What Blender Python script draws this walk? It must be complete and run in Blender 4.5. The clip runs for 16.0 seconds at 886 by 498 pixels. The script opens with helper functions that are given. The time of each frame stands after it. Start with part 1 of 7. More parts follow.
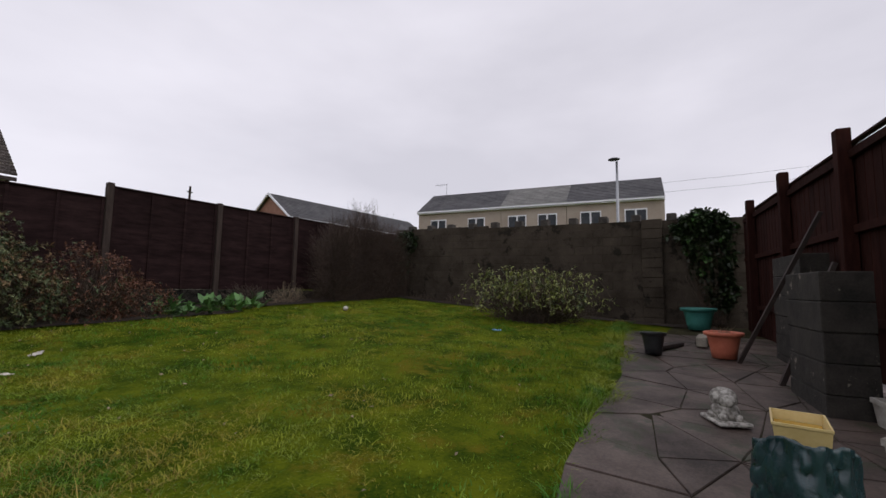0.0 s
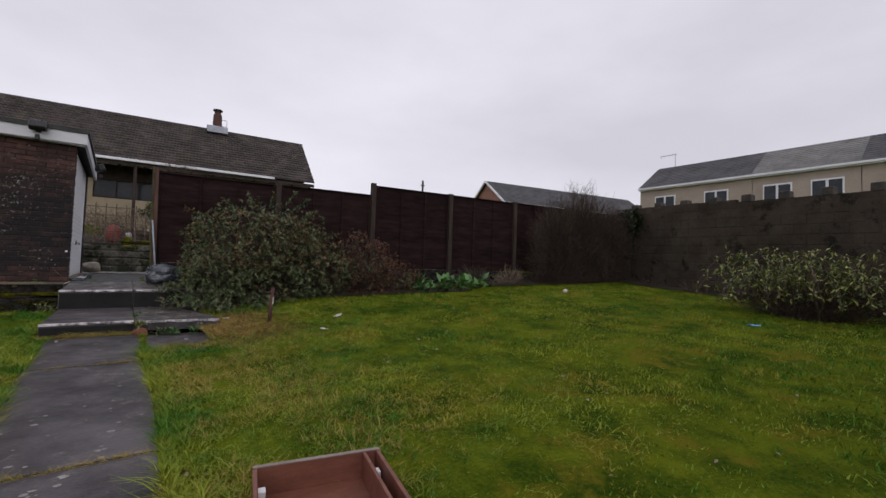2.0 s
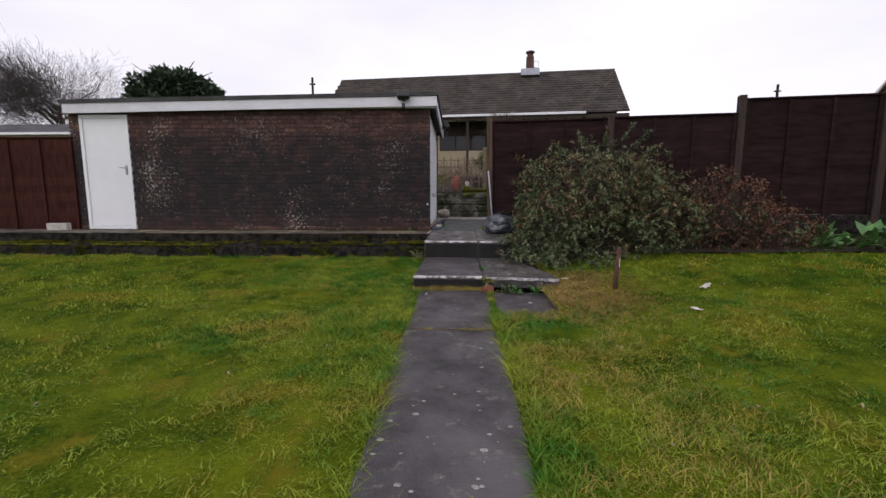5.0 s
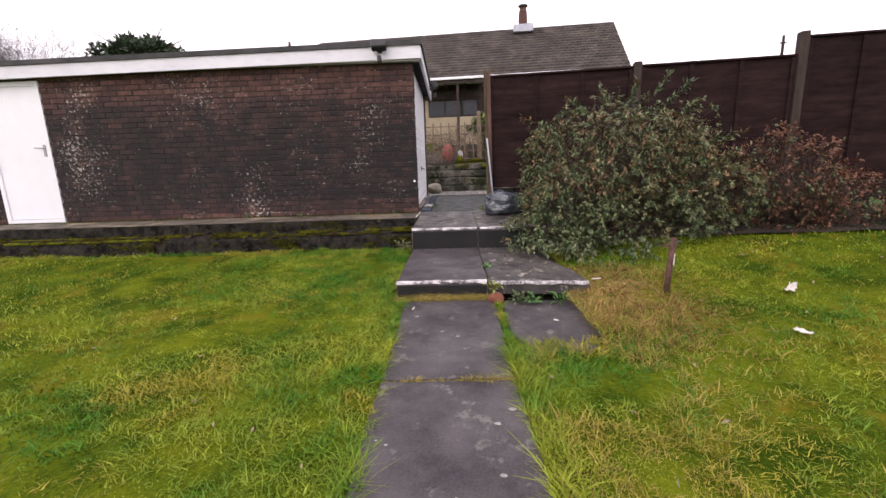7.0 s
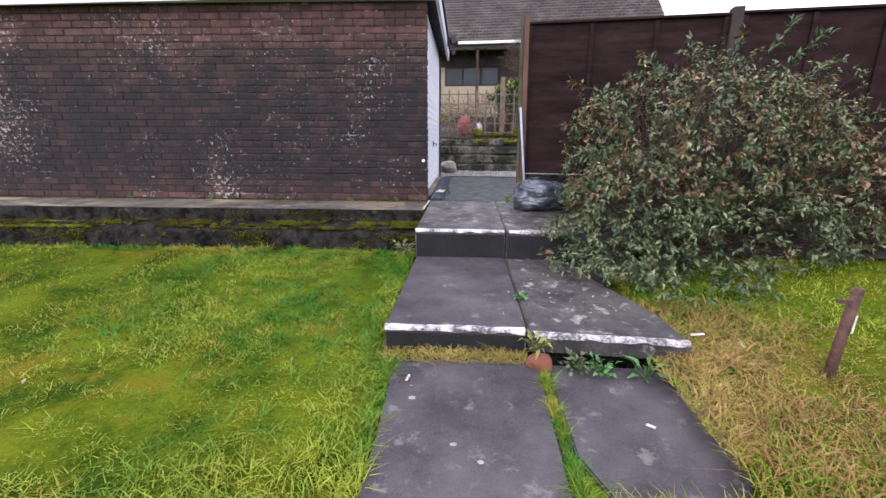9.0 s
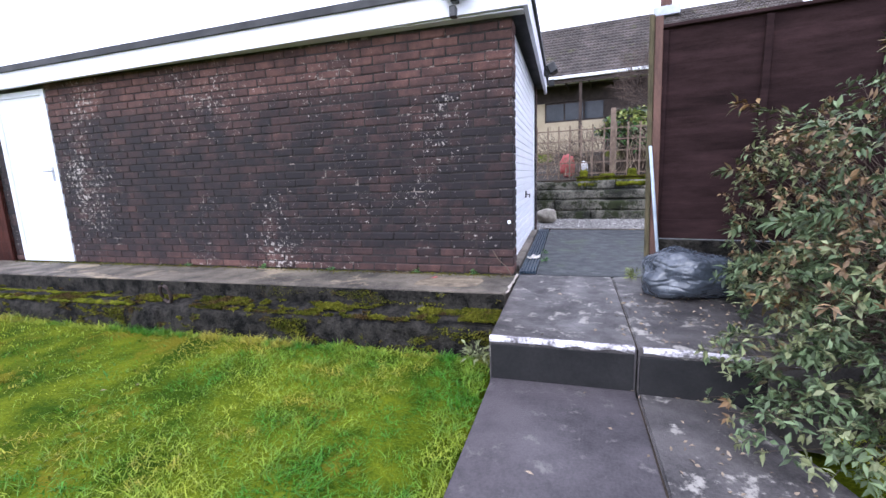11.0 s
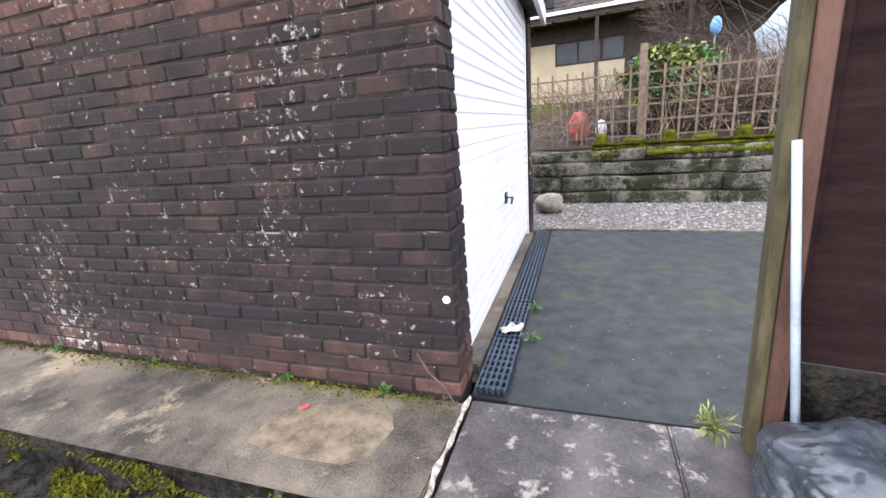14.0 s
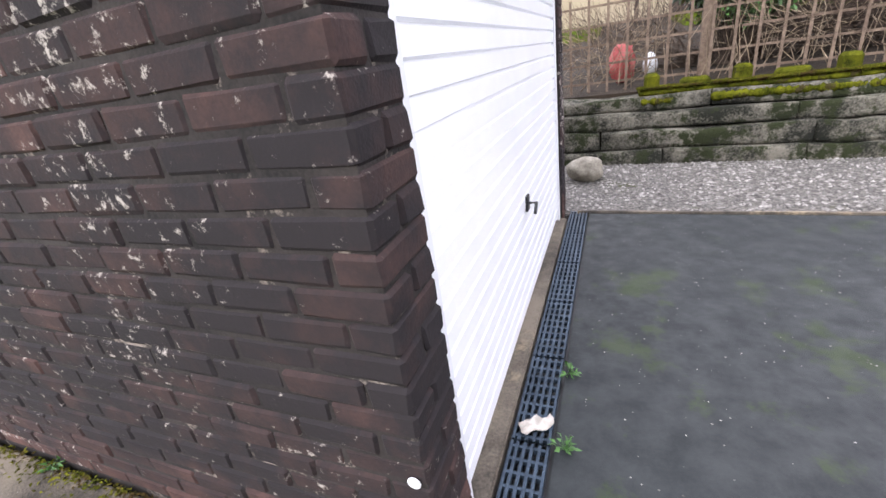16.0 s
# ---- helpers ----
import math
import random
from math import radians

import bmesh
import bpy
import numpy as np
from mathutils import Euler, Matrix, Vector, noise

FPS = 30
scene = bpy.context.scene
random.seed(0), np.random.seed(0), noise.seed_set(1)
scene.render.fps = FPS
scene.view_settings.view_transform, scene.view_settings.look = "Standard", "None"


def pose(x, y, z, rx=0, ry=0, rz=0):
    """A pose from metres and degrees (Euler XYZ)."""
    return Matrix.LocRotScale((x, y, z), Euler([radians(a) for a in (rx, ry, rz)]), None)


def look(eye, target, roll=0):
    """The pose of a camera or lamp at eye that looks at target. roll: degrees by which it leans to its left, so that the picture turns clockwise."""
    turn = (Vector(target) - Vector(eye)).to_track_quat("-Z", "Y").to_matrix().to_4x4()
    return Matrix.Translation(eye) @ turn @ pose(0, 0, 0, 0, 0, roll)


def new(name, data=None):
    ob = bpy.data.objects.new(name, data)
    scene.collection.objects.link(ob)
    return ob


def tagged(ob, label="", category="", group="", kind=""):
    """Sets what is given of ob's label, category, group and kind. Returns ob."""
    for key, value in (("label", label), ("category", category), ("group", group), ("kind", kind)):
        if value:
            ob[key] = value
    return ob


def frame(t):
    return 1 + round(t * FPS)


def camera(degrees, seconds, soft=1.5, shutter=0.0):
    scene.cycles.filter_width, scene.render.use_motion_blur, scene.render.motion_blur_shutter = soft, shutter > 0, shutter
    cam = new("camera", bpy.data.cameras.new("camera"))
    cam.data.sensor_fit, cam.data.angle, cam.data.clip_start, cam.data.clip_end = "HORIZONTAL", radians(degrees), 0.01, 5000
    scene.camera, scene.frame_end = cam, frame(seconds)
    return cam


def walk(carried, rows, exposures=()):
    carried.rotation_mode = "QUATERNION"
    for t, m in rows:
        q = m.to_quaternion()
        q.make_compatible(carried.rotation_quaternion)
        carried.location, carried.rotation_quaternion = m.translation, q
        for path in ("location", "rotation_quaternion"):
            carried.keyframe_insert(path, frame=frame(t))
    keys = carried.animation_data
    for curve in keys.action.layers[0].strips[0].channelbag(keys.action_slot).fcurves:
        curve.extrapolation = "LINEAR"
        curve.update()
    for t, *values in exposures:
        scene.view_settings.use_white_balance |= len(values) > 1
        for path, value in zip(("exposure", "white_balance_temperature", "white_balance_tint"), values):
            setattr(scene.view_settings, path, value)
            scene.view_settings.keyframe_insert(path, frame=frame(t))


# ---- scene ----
cam = camera(93.0, 16.0)
PATH = [
    (0, pose(0.76, -8.80, 0.90, 95.3, -0.9, -65.8)),
    (0.5, pose(0.77, -8.79, 0.90, 95.3, -1.0, -65.2)),
    (1, pose(0.76, -8.76, 0.89, 95.2, -1.2, -60.0)),
    (1.5, look((0.731, -8.678, 0.871), (2.251, -7.39, 1.047), 1.3)),
    (2, look((0.637, -8.717, 0.903), (1.851, -7.13, 0.98), 1.9)),
    (2.5, look((0.604, -8.529, 0.896), (1.532, -6.764, 1.057), 1.8)),
    (3, look((0.543, -8.389, 0.877), (1.2, -6.502, 0.956), 2.2)),
    (3.5, look((0.516, -8.262, 0.903), (0.918, -6.303, 0.884), 1.8)),
    (4, look((0.494, -8.043, 0.946), (0.659, -6.051, 0.916), -0.3)),
    (4.5, look((0.484, -7.829, 1.033), (0.49, -5.838, 0.843), 0.4)),
    (4.7, look((0.52, -7.711, 1.058), (0.462, -5.724, 0.835), 0.5)),
    (6.8, look((0.496, -6.439, 1.133), (0.4, -4.478, 0.75), -0.9)),
    (7, look((0.499, -6.301, 1.156), (0.454, -4.341, 0.761), -1.8)),
    (7.5, look((0.458, -5.996, 1.171), (0.31, -4.038, 0.79), -1.0)),
    (8, look((0.462, -5.649, 1.191), (0.151, -3.708, 0.823), -1.8)),
    (8.5, look((0.47, -5.29, 1.168), (0.172, -3.354, 0.765), -0.5)),
    (9, look((0.434, -4.929, 1.192), (0.341, -2.999, 0.676), 0.3)),
    (9.5, look((0.419, -4.586, 1.183), (0.304, -2.642, 0.725), -0.4)),
    (10, look((0.385, -4.259, 1.244), (0.123, -2.313, 0.863), -2.2)),
    (10.2, look((0.375, -4.149, 1.261), (-0.048, -2.223, 0.932), -3.3)),
    (12.3, look((0.565, -2.608, 1.447), (-0.039, -0.737, 1.079), -1.9)),
    (12.5, look((0.554, -2.444, 1.463), (0.036, -0.552, 1.074), -3.1)),
    (13, look((0.513, -2.117, 1.556), (0.012, -0.249, 1.044), -4.3)),
    (13.5, look((0.484, -1.811, 1.558), (-0.066, 0.052, 1.081), -3.1)),
    (14, look((0.482, -1.518, 1.601), (-0.136, 0.302, 1.051), -4.5)),
    (14.5, look((0.442, -1.262, 1.596), (-0.122, 0.527, 0.901), -4.5)),
    (15, look((0.369, -0.966, 1.667), (-0.203, 0.745, 0.805), -6.0)),
    (15.5, look((0.352, -0.77, 1.78), (-0.282, 0.919, 0.918), -9.1)),
    (16, look((0.373, -0.562, 1.798), (-0.368, 1.111, 0.99), -8.6)),
]
EXPOSURES = [
    (0, -0.08, 6500, 10),
    (3, -0.16, 6500, 10),
    (4.5, 0.05, 6500, 10),
    (7, 1.12, 6900, 16),
    (8.5, 1.28, 6700, 15),
    (9.5, 1.8, 5400, 13),
    (10.2, 1.85, 5350, 13),
    (12.5, 1.95, 6150, 10),
    (13.5, 2.2, 6150, 9),
    (14.5, 2.08, 6250, 9),
    (16, 2.0, 6350, 10),
]
walk(cam, PATH, EXPOSURES)

# ---------- world and light ----------
world = bpy.data.worlds.new("overcast_sky")
scene.world = world
world.use_nodes = True
wt = world.node_tree
wt.nodes.clear()
w_out = wt.nodes.new("ShaderNodeOutputWorld")
w_bg = wt.nodes.new("ShaderNodeBackground")
w_sky = wt.nodes.new("ShaderNodeTexSky")
w_sky.sky_type = "NISHITA"
w_sky.sun_disc = False
w_sky.sun_elevation = radians(28)
w_sky.sun_rotation = radians(200)
w_co = wt.nodes.new("ShaderNodeTexCoord")
w_map = wt.nodes.new("ShaderNodeMapping")
w_map.inputs["Scale"].default_value = (1.0, 1.0, 2.6)
w_no = wt.nodes.new("ShaderNodeTexNoise")
w_no.inputs["Scale"].default_value = 1.3
w_no.inputs["Detail"].default_value = 5.0
w_ra = wt.nodes.new("ShaderNodeValToRGB")
w_ra.color_ramp.elements[0].position = 0.32
w_ra.color_ramp.elements[0].color = (7.3, 7.1, 7.9, 1)
w_ra.color_ramp.elements[1].position = 0.68
w_ra.color_ramp.elements[1].color = (9.7, 9.4, 10.3, 1)
w_mix = wt.nodes.new("ShaderNodeMixRGB")
w_mix.inputs["Fac"].default_value = 0.93
wt.links.new(w_co.outputs["Generated"], w_map.inputs["Vector"])
wt.links.new(w_map.outputs["Vector"], w_no.inputs["Vector"])
wt.links.new(w_no.outputs["Fac"], w_ra.inputs["Fac"])
wt.links.new(w_sky.outputs["Color"], w_mix.inputs["Color1"])
wt.links.new(w_ra.outputs["Color"], w_mix.inputs["Color2"])
wt.links.new(w_mix.outputs["Color"], w_bg.inputs["Color"])
w_bg.inputs["Strength"].default_value = 0.1
wt.links.new(w_bg.outputs["Background"], w_out.inputs["Surface"])

sun = new("sun", bpy.data.lights.new("sun", "SUN"))
sun.data.energy = 0.5
sun.data.angle = radians(40)
sun.data.color = (1.0, 0.97, 0.93)
sun.matrix_world = look((0, 0, 40), (8, 22, 22))

# ---------- materials ----------
def lin(h):
    return tuple(((int(h[i:i + 2], 16) / 255) ** 2.2) for i in (0, 2, 4)) + (1,)


def mat(name, a, b, scale=3.0, rough=0.8, fine=60.0, bump=0.3, spread=0.2, metal=0.0, c=None,
        cpos=0.6, cscale=1.0, vary=0.0, spec=0.4, rough2=None, stretch=(1, 1, 1), coord="Position", dist=0.01,
        translucent=0.0):
    """Two-scale noise material; c is a third colour laid in patches; vary: per-object or per-island value change."""
    m = bpy.data.materials.new(name)
    m.use_nodes = True
    nt = m.node_tree
    n, l = nt.nodes, nt.links
    bs = n["Principled BSDF"]
    bs.inputs["Metallic"].default_value = metal
    bs.inputs["Specular IOR Level"].default_value = spec
    if coord == "Position":
        src = n.new("ShaderNodeNewGeometry").outputs["Position"]
    else:
        src = n.new("ShaderNodeTexCoord").outputs["Object"]
    mp = n.new("ShaderNodeMapping")
    mp.inputs["Scale"].default_value = stretch
    l.new(src, mp.inputs["Vector"])
    n1 = n.new("ShaderNodeTexNoise")
    n1.inputs["Scale"].default_value = scale
    n1.inputs["Detail"].default_value = 6
    n1.inputs["Roughness"].default_value = 0.65
    l.new(mp.outputs[0], n1.inputs["Vector"])
    n2 = n.new("ShaderNodeTexNoise")
    n2.inputs["Scale"].default_value = fine
    n2.inputs["Detail"].default_value = 4
    l.new(mp.outputs[0], n2.inputs["Vector"])
    add = n.new("ShaderNodeMath")
    add.operation = "MULTIPLY_ADD"
    l.new(n2.outputs["Fac"], add.inputs[0])
    add.inputs[1].default_value = 0.35
    l.new(n1.outputs["Fac"], add.inputs[2])
    rp = n.new("ShaderNodeValToRGB")
    rp.color_ramp.elements[0].position = 0.675 - spread
    rp.color_ramp.elements[0].color = (*a[:3], 1)
    rp.color_ramp.elements[1].position = 0.675 + spread
    rp.color_ramp.elements[1].color = (*b[:3], 1)
    l.new(add.outputs[0], rp.inputs["Fac"])
    col = rp.outputs["Color"]
    if c is not None:
        n3 = n.new("ShaderNodeTexNoise")
        n3.inputs["Scale"].default_value = cscale
        n3.inputs["Detail"].default_value = 8
        n3.inputs["Roughness"].default_value = 0.7
        off = n.new("ShaderNodeMapping")
        off.inputs["Location"].default_value = (7.3, 2.1, 4.4)
        l.new(mp.outputs[0], off.inputs["Vector"])
        l.new(off.outputs[0], n3.inputs["Vector"])
        r3 = n.new("ShaderNodeValToRGB")
        r3.color_ramp.elements[0].position = cpos - 0.02
        r3.color_ramp.elements[1].position = cpos + 0.05
        l.new(n3.outputs["Fac"], r3.inputs["Fac"])
        mx = n.new("ShaderNodeMixRGB")
        l.new(r3.outputs["Color"], mx.inputs["Fac"])
        l.new(col, mx.inputs["Color1"])
        mx.inputs["Color2"].default_value = (*c[:3], 1)
        col = mx.outputs["Color"]
    if vary:
        if vary > 0:
            rnd = n.new("ShaderNodeObjectInfo").outputs["Random"]
        else:
            rnd = n.new("ShaderNodeNewGeometry").outputs["Random Per Island"]
        mr = n.new("ShaderNodeMapRange")
        mr.inputs["To Min"].default_value = 1 - abs(vary)
        mr.inputs["To Max"].default_value = 1 + abs(vary)
        l.new(rnd, mr.inputs["Value"])
        hs = n.new("ShaderNodeHueSaturation")
        l.new(mr.outputs[0], hs.inputs["Value"])
        l.new(col, hs.inputs["Color"])
        col = hs.outputs["Color"]
    l.new(col, bs.inputs["Base Color"])
    rr = n.new("ShaderNodeMapRange")
    rr.inputs["From Min"].default_value = 0.35
    rr.inputs["From Max"].default_value = 0.65
    rr.inputs["To Min"].default_value = rough
    rr.inputs["To Max"].default_value = rough if rough2 is None else rough2
    l.new(n1.outputs["Fac"], rr.inputs["Value"])
    l.new(rr.outputs[0], bs.inputs["Roughness"])
    if bump:
        bp = n.new("ShaderNodeBump")
        bp.inputs["Strength"].default_value = bump
        bp.inputs["Distance"].default_value = dist
        l.new(add.outputs[0], bp.inputs["Height"])
        l.new(bp.outputs[0], bs.inputs["Normal"])
    return m


M = {}
M["lawn"] = mat("lawn", (0.024, 0.048, 0.003), (0.105, 0.128, 0.007), scale=2.0, spread=0.13, fine=55, bump=1.0, c=(0.115, 0.105, 0.009), cpos=0.57, cscale=1.4, rough=0.95, dist=0.03, spec=0.03)
M["blade"] = mat("grass_blade", (0.050, 0.155, 0.010), (0.245, 0.290, 0.026), scale=0.9, fine=5, bump=0, c=(0.255, 0.232, 0.028), cpos=0.55, cscale=1.5, spread=0.10, rough=0.5, vary=-0.26, spec=0.2)
M["blade_dry"] = mat("grass_dry", (0.20, 0.17, 0.03), (0.40, 0.30, 0.09), scale=2, fine=9, bump=0, rough=0.7, vary=-0.3, spec=0.2)
M["soil"] = mat("soil", (0.012, 0.009, 0.006), (0.05, 0.035, 0.022), scale=4, bump=0.9, rough=0.95, dist=0.03)
M["concrete_dark"] = mat("concrete_dark", (0.028, 0.025, 0.025), (0.098, 0.088, 0.085), scale=3.5, spread=0.16, fine=90, bump=0.8, rough=0.65, rough2=0.35, c=(0.27, 0.25, 0.22), cpos=0.585, cscale=8)
M["concrete_path"] = mat("concrete_path", (0.027, 0.023, 0.026), (0.082, 0.071, 0.075), scale=2.0, spread=0.16, fine=90, bump=0.6, rough=0.7, rough2=0.35, c=(0.135, 0.123, 0.115), cpos=0.60, cscale=7)
M["concrete_terrace"] = mat("concrete_terrace", (0.045, 0.038, 0.031), (0.185, 0.155, 0.118), scale=2.6, spread=0.14, fine=110, bump=1.0, rough=0.85, rough2=0.6, c=(0.33, 0.265, 0.18), cpos=0.56, cscale=1.5)
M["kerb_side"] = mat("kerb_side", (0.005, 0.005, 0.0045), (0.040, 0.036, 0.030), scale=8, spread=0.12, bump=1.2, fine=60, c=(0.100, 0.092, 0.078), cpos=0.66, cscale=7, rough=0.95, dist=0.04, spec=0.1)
M["white_edge"] = mat("worn_white_paint", (0.10, 0.09, 0.09), (0.72, 0.68, 0.70), scale=9, spread=0.1, bump=0.5, rough=0.7)
M["moss"] = mat("moss", (0.016, 0.024, 0.003), (0.15, 0.155, 0.012), scale=7, fine=140, bump=1.0, rough=1.0, c=(0.05, 0.042, 0.016), cpos=0.56, cscale=9, dist=0.02, spec=0.05)
M["tarmac"] = mat("tarmac", (0.011, 0.014, 0.016), (0.027, 0.032, 0.033), scale=9, fine=170, spread=0.26, bump=0.9, rough=0.66, rough2=0.42, c=(0.026, 0.040, 0.014), cpos=0.575, cscale=2.2, dist=0.005, spec=0.4)
M["gravel"] = mat("gravel", (0.045, 0.041, 0.037), (0.21, 0.195, 0.175), scale=38, fine=120, spread=0.14, bump=0.9, rough=0.9, c=(0.05, 0.055, 0.02), cpos=0.60, cscale=1.8)
M["pebble"] = mat("pebble", (0.060, 0.056, 0.052), (0.34, 0.32, 0.295), scale=14, bump=0.2, vary=-0.6)
M["mortar"] = mat("mortar", (0.008, 0.007, 0.007), (0.040, 0.033, 0.030), scale=5, fine=120, bump=0.6, rough=0.95, c=(0.24, 0.20, 0.17), cpos=0.61, cscale=6)
M["brick_plain"] = mat("brick_plain", (0.10, 0.035, 0.022), (0.23, 0.085, 0.05), scale=6, fine=120, bump=0.4, rough=0.9, vary=-0.3)
M["upvc"] = mat("white_plastic", (0.74, 0.75, 0.78), (0.80, 0.81, 0.84), scale=1.2, fine=5, bump=0.0, rough=0.35)
M["steel_white"] = mat("white_steel_door", (0.83, 0.84, 0.86), (0.88, 0.89, 0.91), scale=2, fine=9, bump=0.05, rough=0.4)
M["fascia"] = mat("fascia", (0.58, 0.58, 0.62), (0.74, 0.74, 0.78), scale=2, fine=20, bump=0.05, rough=0.5, stretch=(0.4, 1, 1))
M["felt"] = mat("roof_felt", (0.03, 0.03, 0.032), (0.075, 0.073, 0.075), scale=3, fine=150, bump=0.4, rough=0.9)
M["fence"] = mat("fence_wood", (0.012, 0.0064, 0.0064), (0.035, 0.0190, 0.0190), scale=3, fine=90, bump=0.35, rough=0.85, vary=0.18, stretch=(1, 1, 5), spec=0.08)
M["fence_red"] = mat("fence_wood_red", (0.016, 0.0050, 0.0038), (0.038, 0.0130, 0.0095), scale=4, fine=80, bump=0.4, rough=0.85, vary=0.2, stretch=(5, 5, 1), spec=0.08)
M["post"] = mat("fence_post", (0.018, 0.011, 0.009), (0.062, 0.042, 0.033), scale=4, fine=60, bump=0.5, rough=0.85, stretch=(3, 3, 0.6))
M["post_red"] = mat("post_face", (0.055, 0.026, 0.019), (0.13, 0.065, 0.045), scale=4, fine=60, bump=0.4, rough=0.7, stretch=(3, 3, 0.6))
M["block"] = mat("block_wall", (0.030, 0.024, 0.018), (0.083, 0.068, 0.052), scale=1.3, fine=50, bump=0.7, rough=0.95, c=(0.022, 0.019, 0.015), cpos=0.57, cscale=2.4, vary=0.07, spec=0.08)
M["block_cap"] = mat("block_cap", (0.025, 0.022, 0.02), (0.085, 0.075, 0.065), scale=6, bump=0.6, rough=0.95, c=(0.30, 0.29, 0.26), cpos=0.68, cscale=9)
M["stone"] = mat("sleeper_stone", (0.016, 0.017, 0.011), (0.20, 0.185, 0.150), scale=2.6, fine=50, spread=0.10, bump=1.2, rough=0.95, c=(0.022, 0.028, 0.008), cpos=0.52, cscale=4.2, dist=0.04)
M["rock"] = mat("rock", (0.16, 0.14, 0.11), (0.36, 0.33, 0.27), scale=12, bump=0.6)
M["joint"] = mat("joint_dirt", (0.016, 0.015, 0.009), (0.060, 0.055, 0.026), scale=6, bump=0.8, rough=0.95, spec=0.1)
M["moss_stone"] = mat("mossy_stone", (0.020, 0.026, 0.004), (0.15, 0.155, 0.010), scale=7, fine=120, bump=1.2, rough=1.0, c=(0.035, 0.030, 0.018), cpos=0.58, cscale=6, dist=0.03, spec=0.1)
M["trellis"] = mat("trellis_wood", (0.085, 0.058, 0.042), (0.23, 0.17, 0.125), scale=12, bump=0.4, rough=0.9)
M["leaf"] = mat("leaf_shrub", (0.036, 0.060, 0.024), (0.115, 0.152, 0.070), scale=5, fine=30, bump=0, rough=0.5, c=(0.14, 0.080, 0.03), cpos=0.57, cscale=1.6, vary=-0.5, spec=0.3)
M["leaf_edge"] = mat("leaf_light", (0.100, 0.116, 0.046), (0.225, 0.240, 0.115), scale=5, fine=30, bump=0, rough=0.45, vary=-0.35)
M["leaf_brown"] = mat("leaf_brown_olive", (0.100, 0.064, 0.030), (0.250, 0.160, 0.078), scale=5, fine=30, bump=0, rough=0.6, vary=-0.4)
M["leaf_red"] = mat("leaf_russet", (0.070, 0.026, 0.014), (0.190, 0.080, 0.040), scale=5, fine=30, bump=0, rough=0.6, vary=-0.45)
M["leaf_green"] = mat("leaf_bright", (0.04, 0.11, 0.025), (0.12, 0.25, 0.07), scale=4, fine=30, bump=0, rough=0.35, vary=-0.35)
M["leaf_dark"] = mat("leaf_ivy", (0.008, 0.018, 0.006), (0.032, 0.054, 0.016), scale=5, fine=30, bump=0, rough=0.35, vary=-0.4)
M["leaf_far"] = mat("leaf_far", (0.016, 0.032, 0.017), (0.060, 0.090, 0.045), scale=0.7, fine=5, bump=0, rough=0.7, vary=-0.5)
M["leaf_yel"] = mat("leaf_yellow_green", (0.09, 0.12, 0.02), (0.26, 0.28, 0.07), scale=4, fine=30, bump=0, rough=0.45, vary=-0.4)
M["twig"] = mat("twig", (0.045, 0.032, 0.025), (0.13, 0.095, 0.07), scale=20, bump=0.2, rough=0.9, vary=-0.3)
M["twig_pale"] = mat("twig_pale", (0.16, 0.12, 0.085), (0.33, 0.26, 0.18), scale=20, bump=0.2, rough=0.9, vary=-0.3)
M["tile_roof"] = mat("roof_tiles", (0.050, 0.044, 0.041), (0.125, 0.112, 0.106), scale=1.4, fine=9, bump=0.3, rough=0.85, vary=0.12)
M["tile_isl"] = mat("roof_tile_pieces", (0.036, 0.029, 0.026), (0.094, 0.078, 0.070), scale=1.0, fine=14, bump=0.3, rough=0.9, vary=-0.25, c=(0.085, 0.080, 0.045), cpos=0.60, cscale=1.6)
M["tile_grey"] = mat("roof_tiles_grey", (0.055, 0.055, 0.06), (0.115, 0.112, 0.118), scale=0.8, fine=5, bump=0.2, rough=0.85)
M["tile_old"] = mat("roof_tiles_old", (0.13, 0.13, 0.125), (0.24, 0.235, 0.225), scale=1.2, fine=6, bump=0.2, rough=0.85)
M["render_cream"] = mat("render_cream", (0.34, 0.28, 0.19), (0.45, 0.38, 0.27), scale=1, fine=20, bump=0.2, rough=0.9)
M["render_beige"] = mat("render_beige", (0.34, 0.28, 0.23), (0.44, 0.37, 0.31), scale=0.6, fine=9, bump=0.1, rough=0.9)
M["brick_far"] = mat("brick_far", (0.24, 0.12, 0.085), (0.36, 0.19, 0.14), scale=1.2, fine=12, bump=0.2, rough=0.9)
M["glass"] = mat("window_glass", (0.02, 0.025, 0.03), (0.05, 0.055, 0.065), scale=1, bump=0, rough=0.12, spec=0.25)
M["side_red"] = mat("side_fence_wood", (0.028, 0.0080, 0.0060), (0.064, 0.0220, 0.0160), scale=4, fine=80, bump=0.4, rough=0.75, vary=0.2, stretch=(5, 5, 1), spec=0.1)
M["dead_brown"] = mat("dead_grass", (0.17, 0.095, 0.035), (0.36, 0.22, 0.09), scale=2, fine=9, bump=0, rough=0.8, vary=-0.35, spec=0.1)
M["riser"] = mat("near_black_riser", (0.003, 0.003, 0.003), (0.014, 0.013, 0.013), scale=6, fine=60, bump=0.7, rough=0.75, c=(0.10, 0.09, 0.08), cpos=0.68, cscale=9)
M["dark_wood"] = mat("dark_wood", (0.018, 0.013, 0.011), (0.05, 0.035, 0.03), scale=5, bump=0.3, rough=0.8)
M["black"] = mat("black_plastic", (0.010, 0.010, 0.011), (0.028, 0.028, 0.030), scale=12, bump=0.1, rough=0.4)
